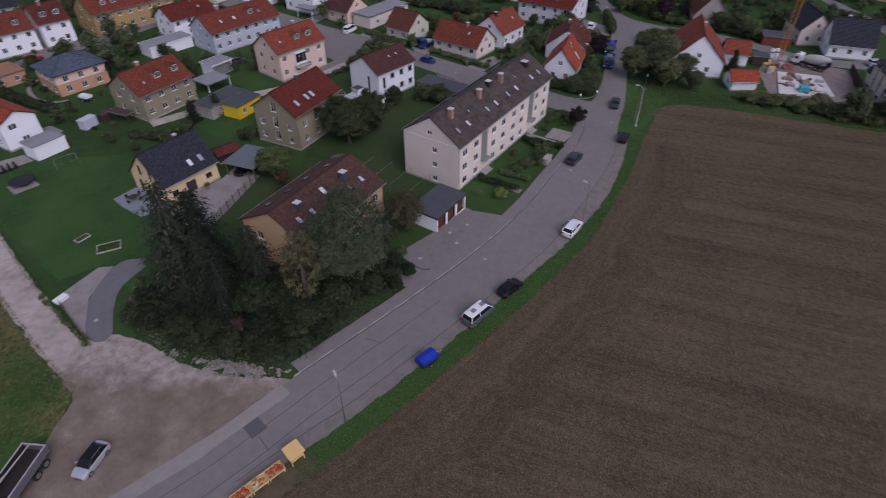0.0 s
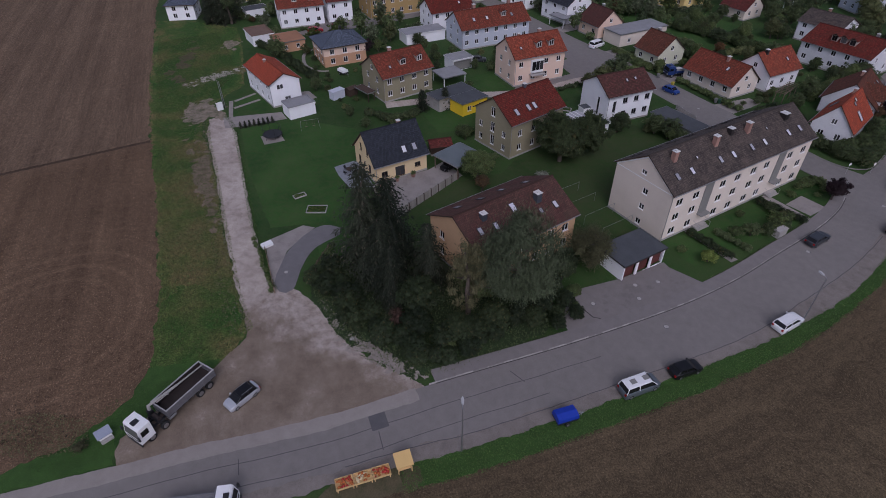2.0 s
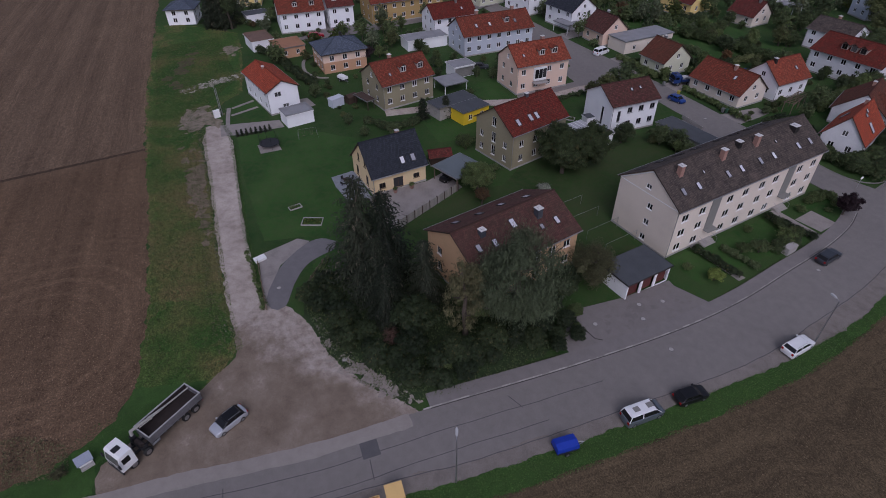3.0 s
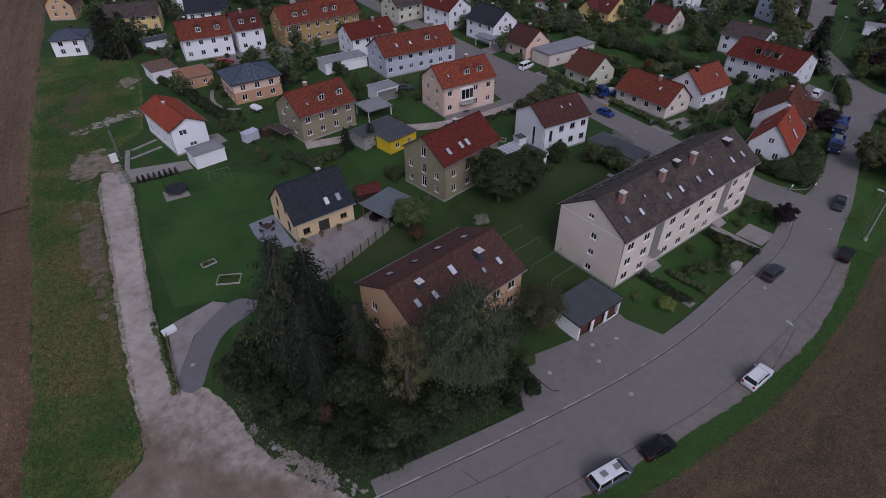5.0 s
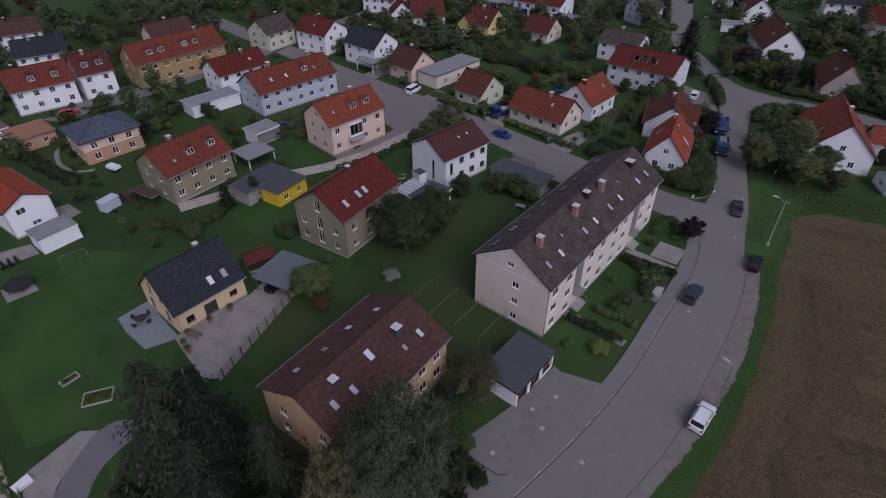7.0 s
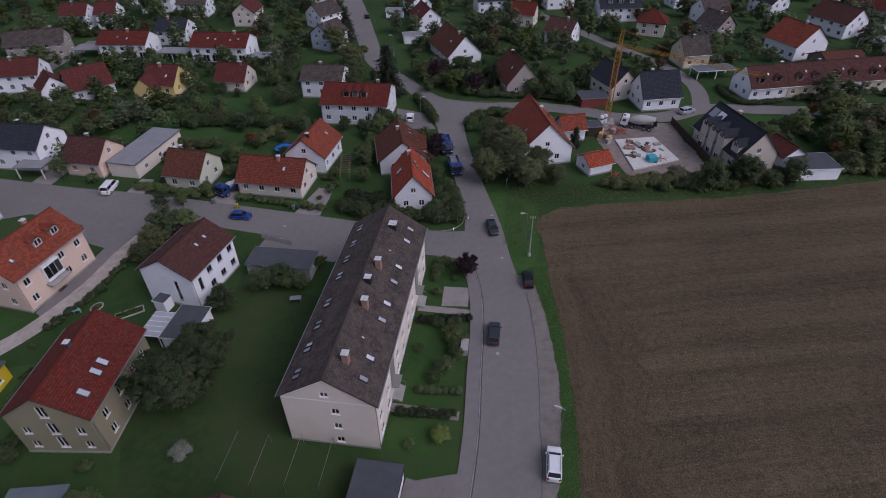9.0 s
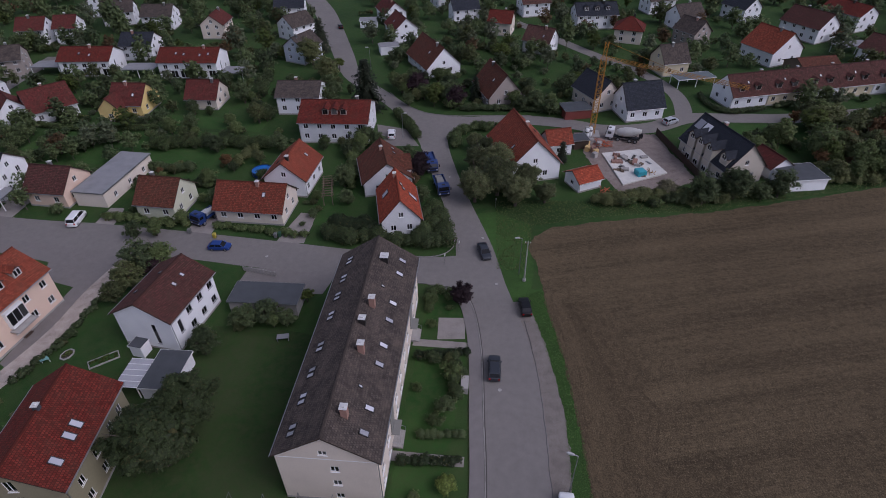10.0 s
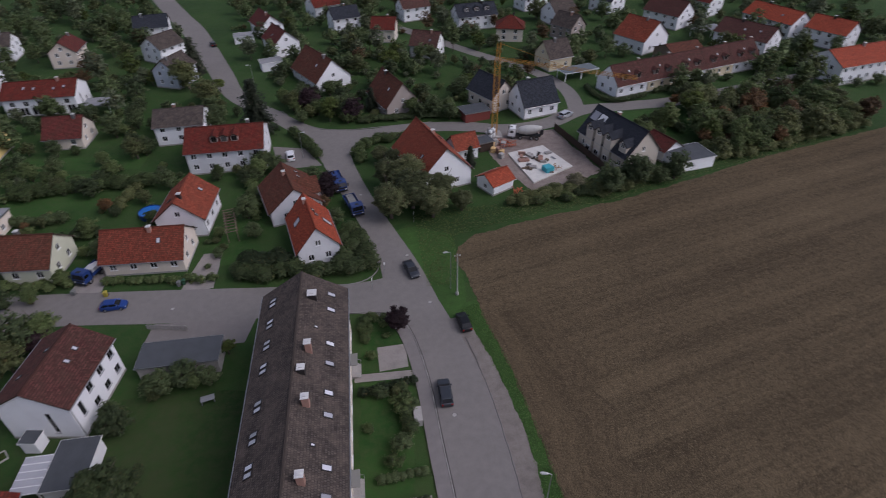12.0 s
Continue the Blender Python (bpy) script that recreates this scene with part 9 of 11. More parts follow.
# ---- garden things ----
def trampoline(x, y):
    root = thing("trampoline", "round black garden trampoline on a pale square", "trampoline", pose(x, y, 0))
    b = MB()
    b.prism([(1.9 * math.cos(a), 1.9 * math.sin(a)) for a in np.linspace(0, 6.283, 20, endpoint=False)], 0.75, 0.8)
    part("mat", b, PLASTIC, root)
    for k in range(6):
        a = k * 1.047
        b = MB()
        b.tube((1.9 * math.cos(a), 1.9 * math.sin(a), -0.02), (1.9 * math.cos(a), 1.9 * math.sin(a), 2.5), 0.03, n=6)
        part("net_pole", b, PLASTIC, root)
    b = MB()
    ring = [(1.95 * math.cos(a), 1.95 * math.sin(a)) for a in np.linspace(0, 6.283, 20, endpoint=False)]
    for p, q in zip(ring, ring[1:] + ring[:1]):
        b.tube((*p, 0.8), (*q, 0.8), 0.05, n=5)
    part("rim", b, PLASTIC, root)
    b = MB()
    for p, q in zip(ring, ring[1:] + ring[:1]):
        b.tube((*p, 2.4), (*q, 2.4), 0.02, n=5)
    part("net_rim", b, PLASTIC, root)


sheet("trampoline_base", [(-107.4, 22.9), (-107, 27), (-111, 27.2), (-111.3, 23.2)], 0.03, PAVING, "pale slab under the trampoline", "slab")
trampoline(-109.8, 25.4)


def frame_swing(x, y, yaw):
    root = thing("swing_frame", "thin pale metal garden swing frame", "swing", pose(x, y, 0, 0, 0, yaw))
    for s in (-1, 1):
        for q in (-1, 1):
            b = MB()
            b.tube((s * 2.0, q * 0.9, -0.02), (s * 1.8, 0, 1.9), 0.022, n=6)
            part("leg", b, GREYPANEL, root)
    b = MB()
    b.tube((-1.9, 0, 1.9), (1.9, 0, 1.9), 0.025, n=6)
    part("top_bar", b, GREYPANEL, root)
    for s in (-0.8, 0.8):
        b = MB()
        for q in (-0.2, 0.2):
            b.tube((s + q, 0, 0.5), (s + q, 0, 1.9), 0.012, n=4)
        b.box(s - 0.25, -0.1, 0.46, s + 0.25, 0.1, 0.5)
        part("swing_seat", b, WOOD, root)


frame_swing(-109.8, 33.4, 80)


def raised_bed(x, y, yaw, w=2.2, d=1.2, h=0.22):
    root = thing("raised_bed", "weathered timber-edged garden bed on the lawn", "garden bed", pose(x, y, 0, 0, 0, yaw), "garden beds")
    for x0, y0, x1, y1 in ((-w / 2, -d / 2, w / 2, -d / 2 + 0.12), (-w / 2, d / 2 - 0.12, w / 2, d / 2), (-w / 2, -d / 2 + 0.12, -w / 2 + 0.12, d / 2 - 0.12), (w / 2 - 0.12, -d / 2 + 0.12, w / 2, d / 2 - 0.12)):
        b = MB()
        b.box(x0, y0, -0.05, x1, y1, h)
        part("edge_board", b, CONCRETE, root)
    b = MB()
    b.box(-w / 2 + 0.16, -d / 2 + 0.16, 0, w / 2 - 0.16, d / 2 - 0.16, h * 0.6)
    part("soil", b, LAWN, root)
    r = np.random.default_rng(int(abs(x * 10)))
    b = MB()
    leaf_quads(b, r, [(r.uniform(-w / 2 + 0.3, w / 2 - 0.3), r.uniform(-d / 2 + 0.3, d / 2 - 0.3), h * 0.6) for _ in range(14)], [0.3] * 14, int(130 * w * d), 0.09)
    tagged(part("herb_patch", b, L_BRIGHT if w > 3 else L_MID, root), "leafy green herbs", "", "", "stuff")


raised_bed(-85.7, 23.2, 95)
raised_bed(-80.2, 24.4, 60, 3.4, 2.2)
root = thing("flower_bed", "eight-sided pale-edged flower bed on the lawn", "garden bed", pose(-96.4, 85.6, 0, 0, 0, 80), "garden beds")
oct_pt = [(1.15 * math.cos(a), 0.9 * math.sin(a)) for a in np.linspace(0, 2 * math.pi, 8, endpoint=False) + 0.39]
for p, q in zip(oct_pt, oct_pt[1:] + oct_pt[:1]):
    b = MB()
    b.hexa([(*p, -0.05), (*q, -0.05), (q[0] * 0.84, q[1] * 0.84, -0.05), (p[0] * 0.84, p[1] * 0.84, -0.05)], [(*p, 0.2), (*q, 0.2), (q[0] * 0.84, q[1] * 0.84, 0.2), (p[0] * 0.84, p[1] * 0.84, 0.2)])
    part("edge_board", b, CONCRETE, root)
b = MB()
b.prism([(x * 0.82, y * 0.82) for x, y in oct_pt], 0, 0.12)
part("soil", b, surface("garden_soil", (0.06, 0.05, 0.035), 0.95, vary=0.3), root)
b = MB()
fr = np.random.default_rng(96)
leaf_quads(b, fr, [(fr.uniform(-0.6, 0.6), fr.uniform(-0.45, 0.45), 0.15) for _ in range(10)], [0.25] * 10, 300, 0.09)
tagged(part("flowers", b, L_BRIGHT, root), "low yellow-green flowers", "", "", "stuff")
b = MB()
b.hexa([(-99.9, 84.0, 0.55), (-99.0, 83.5, 0.55), (-97.9, 84.1, 0.62), (-98.7, 84.6, 0.62)], [(-99.9, 84.0, 0.6), (-99.0, 83.5, 0.6), (-97.9, 84.1, 0.67), (-98.7, 84.6, 0.67)])
root = thing("garden_table", "low turquoise garden table top at the hedge", "table", pose(0, 0, 0))
part("tabletop", b, surface("turquoise_paint", (0.20, 0.40, 0.38), 0.5, vary=0.2), root)
for x, y in ((-99.7, 84.0), (-99.0, 83.7), (-98.1, 84.1), (-98.7, 84.4)):
    b = MB()
    b.tube((x, y, 0), (x, y, 0.57), 0.03, 0.03, 6)
    part("leg", b, WHITEPAINT, root)
raised_bed(-90.3, 85.2, 40, 4.2, 1.6)

pool = thing("garden_pool", "round blue above-ground garden pool", "pool", pose(-86.6, 140.5, 0))
b = MB()
c = [(2.3 * math.cos(a), 2.3 * math.sin(a)) for a in np.linspace(0, 6.283, 28, endpoint=False)]
for p, q in zip(c, c[1:] + c[:1]):
    b.hexa([(*p, -0.05), (*q, -0.05), (q[0] * 0.96, q[1] * 0.96, -0.05), (p[0] * 0.96, p[1] * 0.96, -0.05)], [(*p, 1.1), (*q, 1.1), (q[0] * 0.96, q[1] * 0.96, 1.1), (p[0] * 0.96, p[1] * 0.96, 1.1)])
part("wall", b, P_BLUE, pool)
b = MB()
b.prism([(x * 0.96, y * 0.96) for x, y in c], 0.0, 0.95)
part("cover", b, surface("pool_blue", (0.02, 0.16, 0.5), 0.3), pool)

perg = thing("pergola", "weathered timber pergola frame in a garden", "pergola", pose(-69.3, 133.0, 0, 0, 0, 105))
for sx in (-4, 0, 4):
    for sy in (-0.9, 0.9):
        b = MB()
        b.box(sx - 0.08, sy - 0.08, -0.1, sx + 0.08, sy + 0.08, 2.2)
        part("post", b, WOOD, perg)
for sy in (-0.9, 0.9):
    b = MB()
    b.box(-4.3, sy - 0.08, 2.2, 4.3, sy + 0.08, 2.36)
    part("beam", b, WOOD, perg)
for k in range(9):
    b = MB()
    b.box(-4 + k - 0.06, -1.2, 2.36, -4 + k + 0.06, 1.2, 2.48)
    part("rafter", b, WOOD, perg)


def wash_line(x, y, yaw, L=7.0):
    root = thing("washing_line", "thin pale washing rail between two posts on the lawn", "washing line", pose(x, y, 0, 0, 0, yaw), "washing lines")
    for s in (-1, 1):
        b = MB()
        b.tube((s * L / 2, 0, -0.1), (s * L / 2, 0, 1.9), 0.035, n=6)
        part("post", b, ZINC, root)
    b = MB()
    b.tube((-L / 2, 0, 1.85), (L / 2, 0, 1.85), 0.028, n=5)
    part("rail", b, ZINC, root)


for x, y in ((-62.4, 63.2), (-58.4, 63.4), (-54.4, 64.0), (-50.4, 64.2)):
    wash_line(x, y, 93, 6.6)


def garden_table(x, y, mat, nm="garden_table", lab="small pale garden table on the lawn"):
    root = thing(nm, lab, "table", pose(x, y, 0, 0, 0, 15))
    b = MB()
    b.box(-0.9, -0.5, 0.7, 0.9, 0.5, 0.76)
    part("tabletop", b, mat, root)
    for s in (-1, 1):
        for q in (-1, 1):
            b = MB()
            b.box(s * 0.8 - 0.04, q * 0.4 - 0.04, -0.02, s * 0.8 + 0.04, q * 0.4 + 0.04, 0.7)
            part("leg", b, mat, root)


garden_table(-65.1, 91.9, FELT_PALE)
garden_table(-80.5, 37.4, WOOD)
sheet("slab_terrace", [(-41.9, 99.0), (-37.6, 99.3), (-37.4, 94.8), (-41.6, 94.3)], 0.03, PAVING, "pale slab terrace in a front garden", "terrace")
for y0 in (74.2, 93.4):
    sheet("entrance_path", [(-45.2, y0 - 0.7), (-35.9, y0 - 0.7), (-35.9, y0 + 0.7), (-45.2, y0 + 0.7)], 0.028, PAVING, "pale slab path to a house entrance", "path")
b = MB()
b.box(-0.9, -1.6, 0, 0.9, 1.6, 1.9)
b.box(-1.0, -1.7, 1.9, 1.0, 1.7, 1.98)
single("tool_shed", b, GREYBLUE, "small pale blue tool shed in the garden", "shed", pose(-121.5, 44.0, 0, 0, 0, 15))
b = MB()
b.box(-0.9, -1.2, 0, 0.9, 1.2, 1.6)
b.hexa([(-1, -1.3, 1.6), (1, -1.3, 1.6), (1, 1.3, 1.6), (-1, 1.3, 1.6)], [(-0.1, -1.3, 2.1), (0.1, -1.3, 2.1), (0.1, 1.3, 2.1), (-0.1, 1.3, 2.1)])
single("kennel_shed", b, DARKWOOD, "little dark wooden shed beside the hedge", "shed", pose(-121.5, 47.6, 0, 0, 0, 15))
sheet("terrace", [(-88.6, 31.6), (-83.4, 31.8), (-81.9, 35.9), (-92.3, 36.4), (-92.0, 32.0)], 0.042, surface("blue_grey_slabs", (0.22, 0.235, 0.26), 0.7, big=1.2, vary=0.35), "blue-grey slab terrace beside the yellow house", "terrace")


def patio_set(x, y):
    root = thing("patio_table", "dark patio table on the slab terrace", "table", pose(x, y, 0.042, 0, 0, 10))
    b = MB()
    b.prism([(0.75 * math.cos(a), 0.75 * math.sin(a)) for a in np.linspace(0, 6.283, 16, endpoint=False)], 0.68, 0.73)
    part("tabletop", b, DARKWOOD, root)
    b = MB()
    b.tube((0, 0, 0), (0, 0, 0.68), 0.06, n=8)
    part("leg", b, PLASTIC, root)
    for k in range(4):
        a = k * 1.57 + 0.4
        cx, cy = 1.25 * math.cos(a), 1.25 * math.sin(a)
        ch = thing("patio_chair", "dark garden chair on the slab terrace", "chair", pose(x + cx, y + cy, 0.042, 0, 0, math.degrees(a) + 90), "patio chairs")
        b = MB()
        b.box(-0.24, -0.24, 0.4, 0.24, 0.24, 0.45)
        part("seat", b, PLASTIC, ch)
        b = MB()
        b.box(-0.24, -0.26, 0.45, 0.24, -0.2, 0.9)
        part("backrest", b, PLASTIC, ch)
        for sx in (-0.2, 0.2):
            for sy in (-0.2, 0.2):
                b = MB()
                b.tube((sx, sy, 0), (sx, sy, 0.4), 0.02, n=5)
                part("leg", b, PLASTIC, ch)


patio_set(-88.8, 34.0)


def planter(x, y, r=0.4):
    root = thing("planter", "terracotta planter with a leafy shrub", "planter", pose(x, y, 0.04), "planters")
    b = MB()
    b.loft([[(q * math.cos(a), q * math.sin(a), z) for a in np.linspace(0, 6.283, 12, endpoint=False)] for q, z in ((r * 0.6, 0), (r * 0.85, 0.45), (r * 0.9, 0.45), (r * 0.8, 0.4))])
    part("pot", b, CHIMNEY, root)
    mb = MB()
    rng = np.random.default_rng(int(abs(x * 10)))
    leaf_quads(mb, rng, [(0, 0, 0.75), (0.1, 0.1, 0.9), (-0.15, 0, 0.7)], [r, r * 0.8, r * 0.8], 260, 0.1)
    part("plant", mb, L_MID, root)


for x, y, r in ((-81.4, 36.9, 0.45), (-81.5, 40.2, 0.4), (-81.4, 43.4, 0.5), (-78.6, 35.4, 0.5), (-80.2, 35.6, 0.4)):
    planter(x, y, r)

# ---- trees ----
def variant(seed, h, r, n, leaf, mat, **kw):
    t, c = broad_meshes(seed, h, r, n, leaf, **kw)
    return t, c.mesh("crown", mat)


ROUND = [variant(11 + k, 6.5, 3.3, 2500, 0.205, m, low=0.03, lobes=110) for k, m in enumerate((L_MID, L_DARK, L_OLIVE, L_MID, L_DARK))]
RUSTY_T = variant(31, 5.5, 2.6, 2000, 0.2, L_RUST)
BRIGHT_T = variant(32, 5.0, 2.4, 2000, 0.19, L_BRIGHT)
SHRUB = [variant(41 + k, 2.6, 1.9, 1000, 0.155, m, low=0.0, lobes=60) for k, m in enumerate((L_MID, L_DARK, L_OLIVE))]
TALL = [variant(51 + k, 11.0, 3.4, 3600, 0.2, m, low=0.15, lobes=90) for k, m in enumerate((L_DARK, L_MID))]


def conifer(seed, h, r, tiers, per, leaf, wide=0.24):
    rng = np.random.default_rng(seed)
    return trunk_mesh(rng, h * 0.97, 0.02 * h, 0.2, h / 2, 0), spruce_mesh(seed, h, r, tiers, per, leaf, wide).mesh("crown", L_NEEDLE)


FIR = [conifer(61, 9.0, 2.6, 18, 6, 0.5, 0.42), conifer(62, 5.0, 1.5, 13, 5, 0.34, 0.42)]
far_spruce = conifer(84, 17.6, 5.6, 28, 7, 0.9, 0.42)

# the clump at the gravel place
big_spruce = conifer(70, 17.4, 6.0, 34, 9, 0.56)
side_spruce = conifer(71, 15.6, 5.6, 32, 9, 0.56)
place_tree("spruce", "tall dark spruce with drooping boughs", "tree", *big_spruce, -63.1, 26.7, 1.0, 20, "spruce clump")
place_tree("spruce", "dark spruce with drooping boughs", "tree", *side_spruce, -61.0, 29.4, 1.0, 140, "spruce clump")
place_tree("spruce", "dark spruce with drooping boughs", "tree", *side_spruce, -57.4, 26.6, 0.76, 250, "spruce clump")
place_tree("spruce", "dark spruce with drooping boughs", "tree", *side_spruce, -54.0, 26.2, 0.62, 80, "spruce clump")
place_tree("spruce", "dark spruce with drooping boughs", "tree", *side_spruce, -54.4, 32.2, 0.70, 320, "spruce clump")
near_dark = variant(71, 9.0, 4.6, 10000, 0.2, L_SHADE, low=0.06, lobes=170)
near_willow = variant(72, 13.5, 5.6, 70000, 0.15, L_WILLOW, low=0.04, lobes=420, droop=2.2, thin=0.32, squash=1.5)
near_olive = variant(73, 12.0, 2.7, 18000, 0.15, L_BIRCH, low=0.06, lobes=130, droop=2.6, thin=0.3, squash=1.8)
near_mid = variant(74, 8.0, 4.2, 14000, 0.17, L_MID, low=0.08, lobes=150)
place_tree("willow", "large grey-green willow before the apricot house", "tree", *near_willow, -43.4, 39.2, 1.2, 0, "clump before the apricot house")
place_tree("birch", "thin yellowing birch with hanging twigs", "tree", *near_olive, -46.0, 33.6, 1.2, 0, "clump before the apricot house")
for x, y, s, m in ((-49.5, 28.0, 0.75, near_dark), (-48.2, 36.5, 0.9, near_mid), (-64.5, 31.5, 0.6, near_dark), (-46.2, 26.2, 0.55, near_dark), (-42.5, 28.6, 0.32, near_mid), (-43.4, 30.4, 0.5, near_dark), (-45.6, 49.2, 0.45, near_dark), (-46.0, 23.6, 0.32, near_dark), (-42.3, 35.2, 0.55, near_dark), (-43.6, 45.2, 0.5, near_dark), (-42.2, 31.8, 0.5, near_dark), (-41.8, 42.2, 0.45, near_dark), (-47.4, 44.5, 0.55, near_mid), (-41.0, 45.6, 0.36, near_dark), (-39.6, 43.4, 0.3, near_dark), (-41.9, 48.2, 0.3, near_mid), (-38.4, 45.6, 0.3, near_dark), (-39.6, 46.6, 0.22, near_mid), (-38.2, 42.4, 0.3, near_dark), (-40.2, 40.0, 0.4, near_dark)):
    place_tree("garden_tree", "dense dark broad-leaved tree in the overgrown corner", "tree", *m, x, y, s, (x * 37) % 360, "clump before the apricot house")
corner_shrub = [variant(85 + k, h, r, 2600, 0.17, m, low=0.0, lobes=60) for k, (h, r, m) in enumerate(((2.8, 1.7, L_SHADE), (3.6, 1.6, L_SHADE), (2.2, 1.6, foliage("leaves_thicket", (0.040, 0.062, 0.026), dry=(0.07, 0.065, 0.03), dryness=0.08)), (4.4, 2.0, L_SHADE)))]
ur = random.Random(85)
for k in range(48):
    f = k / 47
    x, y = np.interp(f, (0, 0.3, 0.6, 0.72, 1), (-64.0, -55.5, -42.5, -40.4, -41.5)), np.interp(f, (0, 0.3, 0.6, 0.72, 1), (17.9, 17.9, 22.6, 28.5, 43.5))
    d = ur.uniform(0, 3.6)
    x, y = (x + ur.uniform(-0.8, 0.8), y + d) if f < 0.6 else (x - d * 0.7, y + ur.uniform(-0.8, 0.8))
    place_tree("shrub", "dark ragged shrub in the overgrown corner", "shrub", *corner_shrub[ur.randrange(4)], x, y, ur.uniform(0.55, 1.15), ur.uniform(0, 360), "thicket at the gravel place", ur.uniform(0.7, 1.15))
place_tree("shrub", "half-bare reddish-brown shrub under the spruces", "shrub", *variant(90, 2.4, 1.7, 1300, 0.13, foliage("leaves_withered", (0.120, 0.072, 0.055), dry=(0.16, 0.10, 0.07), dryness=0.2), low=0.0, lobes=40, thin=0.35), -49.6, 25.0, 1.0, 0)
place_tree("shrub", "small yellow-flowering shrub beside the pavement", "shrub", *variant(91, 1.0, 0.6, 500, 0.08, foliage("leaves_yellow", (0.30, 0.24, 0.05), dryness=0.1), low=0.0, lobes=20), -38.6, 43.0, 1.0, 0)
fine_mid = variant(79, 8.0, 4.2, 34000, 0.125, L_OAK, low=0.02, lobes=210)
place_tree("garden_tree", "round green tree beside the khaki house", "tree", *fine_mid, -72.4, 70.2, 1.3, 10)
place_tree("garden_tree", "round green tree beside the khaki house", "tree", *fine_mid, -73.0, 76.0, 1.15, 200)
place_tree("flowering_bush", "pale white-flowering bush on the lawn", "bush", *variant(82, 1.1, 1.9, 1500, 0.09, foliage("leaves_pale", (0.30, 0.32, 0.26), dryness=0.05), low=0.0), -69.1, 63.5, 1.0, 0)
place_tree("garden_tree", "bushy green tree beside the carport", "tree", *near_mid, -74.6, 53.0, 0.85, 90)
place_tree("garden_tree", "small yellowing shrub tree by the board fence", "tree", *RUSTY_T, -70.8, 51.6, 0.6, 40)
place_tree("garden_tree", "straggly dark olive tree by the garages", "tree", *variant(75, 6.2, 3.3, 10000, 0.13, foliage("leaves_dark_olive", (0.060, 0.066, 0.032), dry=(0.11, 0.09, 0.045), dryness=0.1), low=0.0, lobes=70, thin=0.4, squash=1.4), -45.8, 54.6, 1.2, 0)
place_tree("garden_tree", "dark shrub tree by the garages", "tree", *near_dark, -46.6, 50.6, 0.5, 70)
place_tree("purple_tree", "dark purple-leaved ornamental tree at the street corner", "tree", *variant(76, 3.8, 2.3, 5000, 0.16, L_PURPLE, low=0.2), -38.6, 102.2, 1.0, 0)
place_tree("bright_bush", "bright yellow-green round bush in the front garden", "bush", *variant(77, 1.8, 1.3, 2500, 0.11, foliage("leaves_lime", (0.15, 0.20, 0.045), dryness=0.08), low=0.02), -37.9, 70.6, 1.2, 0)
place_tree("straggly_bush", "pale straggly autumn bush before the building site", "bush", *variant(83, 4.2, 2.8, 5200, 0.13, foliage("leaves_pale_olive", (0.20, 0.19, 0.115), dry=(0.26, 0.23, 0.16), dryness=0.1), low=0.0, lobes=90), 1.2, 139.8, 1.0, 0)
park_tree = variant(80, 8.0, 4.2, 15000, 0.15, foliage("leaves_park", (0.112, 0.134, 0.058), dry=(0.16, 0.12, 0.06), dryness=0.08), low=0.04, lobes=160)
for x, y, s in ((-33.8, 136.5, 1.25), (-38.3, 133.5, 1.1), (-30.0, 132.8, 1.0), (-34.5, 143.5, 1.2), (-28.0, 138.0, 0.95), (-38.2, 145, 1.0), (-24, 134.5, 0.7), (-40.0, 157, 0.6), (-36.5, 154, 0.7)):
    place_tree("broad_tree", "large dark green tree at the end of the field", "tree", *park_tree, x, y, s, (x * 61) % 360, "trees at the end of the field")
for x, y, s, k in ((-96.4, 222.6, 1.35, 0), (-105.6, 58.1, 1.0, 1), (-104.0, 63.0, 1.05, 1), (-192, 34, 1.3, 0), (-195, 31, 1.1, 0), (-19.5, 152.5, 0.6, 0)):
    place_tree("fir", "dark green pointed garden conifer", "tree", *FIR[k], x, y, s, (x * 17) % 360, "conifers")
place_tree("spruce", "tall dark spruce beside the large red-roofed house", "tree", *far_spruce, -70.4, 177.0, 0.82, 40, "conifers")
for x, y, s in ((-58.5, 188.4, 1.5), (-46.6, 180.6, 1.4), (-92, 104.2, 0.9), (-51.3, 141.6, 1.15), (-51.6, 145.6, 1.0)):
    place_tree("purple_tree", "dark purple-leaved garden tree", "tree", *variant(81, 4.2, 2.3, 3000, 0.19, L_PURPLE, low=0.1), x, y, s, 30)
for x, y, s, v in ((-95.6, 209.6, 1.5, ROUND[2]), (-86.4, 195.6, 1.35, ROUND[2]), (-63.0, 189.6, 1.0, ROUND[2]), (-52.7, 183.3, 1.25, BRIGHT_T), (-35.1, 216.0, 1.5, BRIGHT_T), (-56, 185.4, 0.7, ROUND[0]), (-66, 194, 0.8, ROUND[3]), (-61, 196, 0.8, ROUND[4]), (-49, 186.5, 0.8, ROUND[1]), (-30.6, 181.6, 0.9, ROUND[0]), (-25.2, 181, 0.9, ROUND[1]), (-21, 182, 0.8, ROUND[3])):
    place_tree("garden_tree", "leafy tree on the green beside the road", "tree", *v, x, y, s, x * 37 % 360, "garden trees")
place_tree("fir", "upright green conifer beside a steep roof", "tree", *FIR[0], -41.6, 186.3, 0.8, 0, "conifers")
for x, y, s in ((-194.8, 32.6, 0.76), (-199.6, 31.4, 0.62), (-196.0, 36.8, 0.66)):
    place_tree("spruce", "tall dark conifer at the edge of the meadow", "tree", *far_spruce, x, y, s, x * 7 % 360, "conifers")
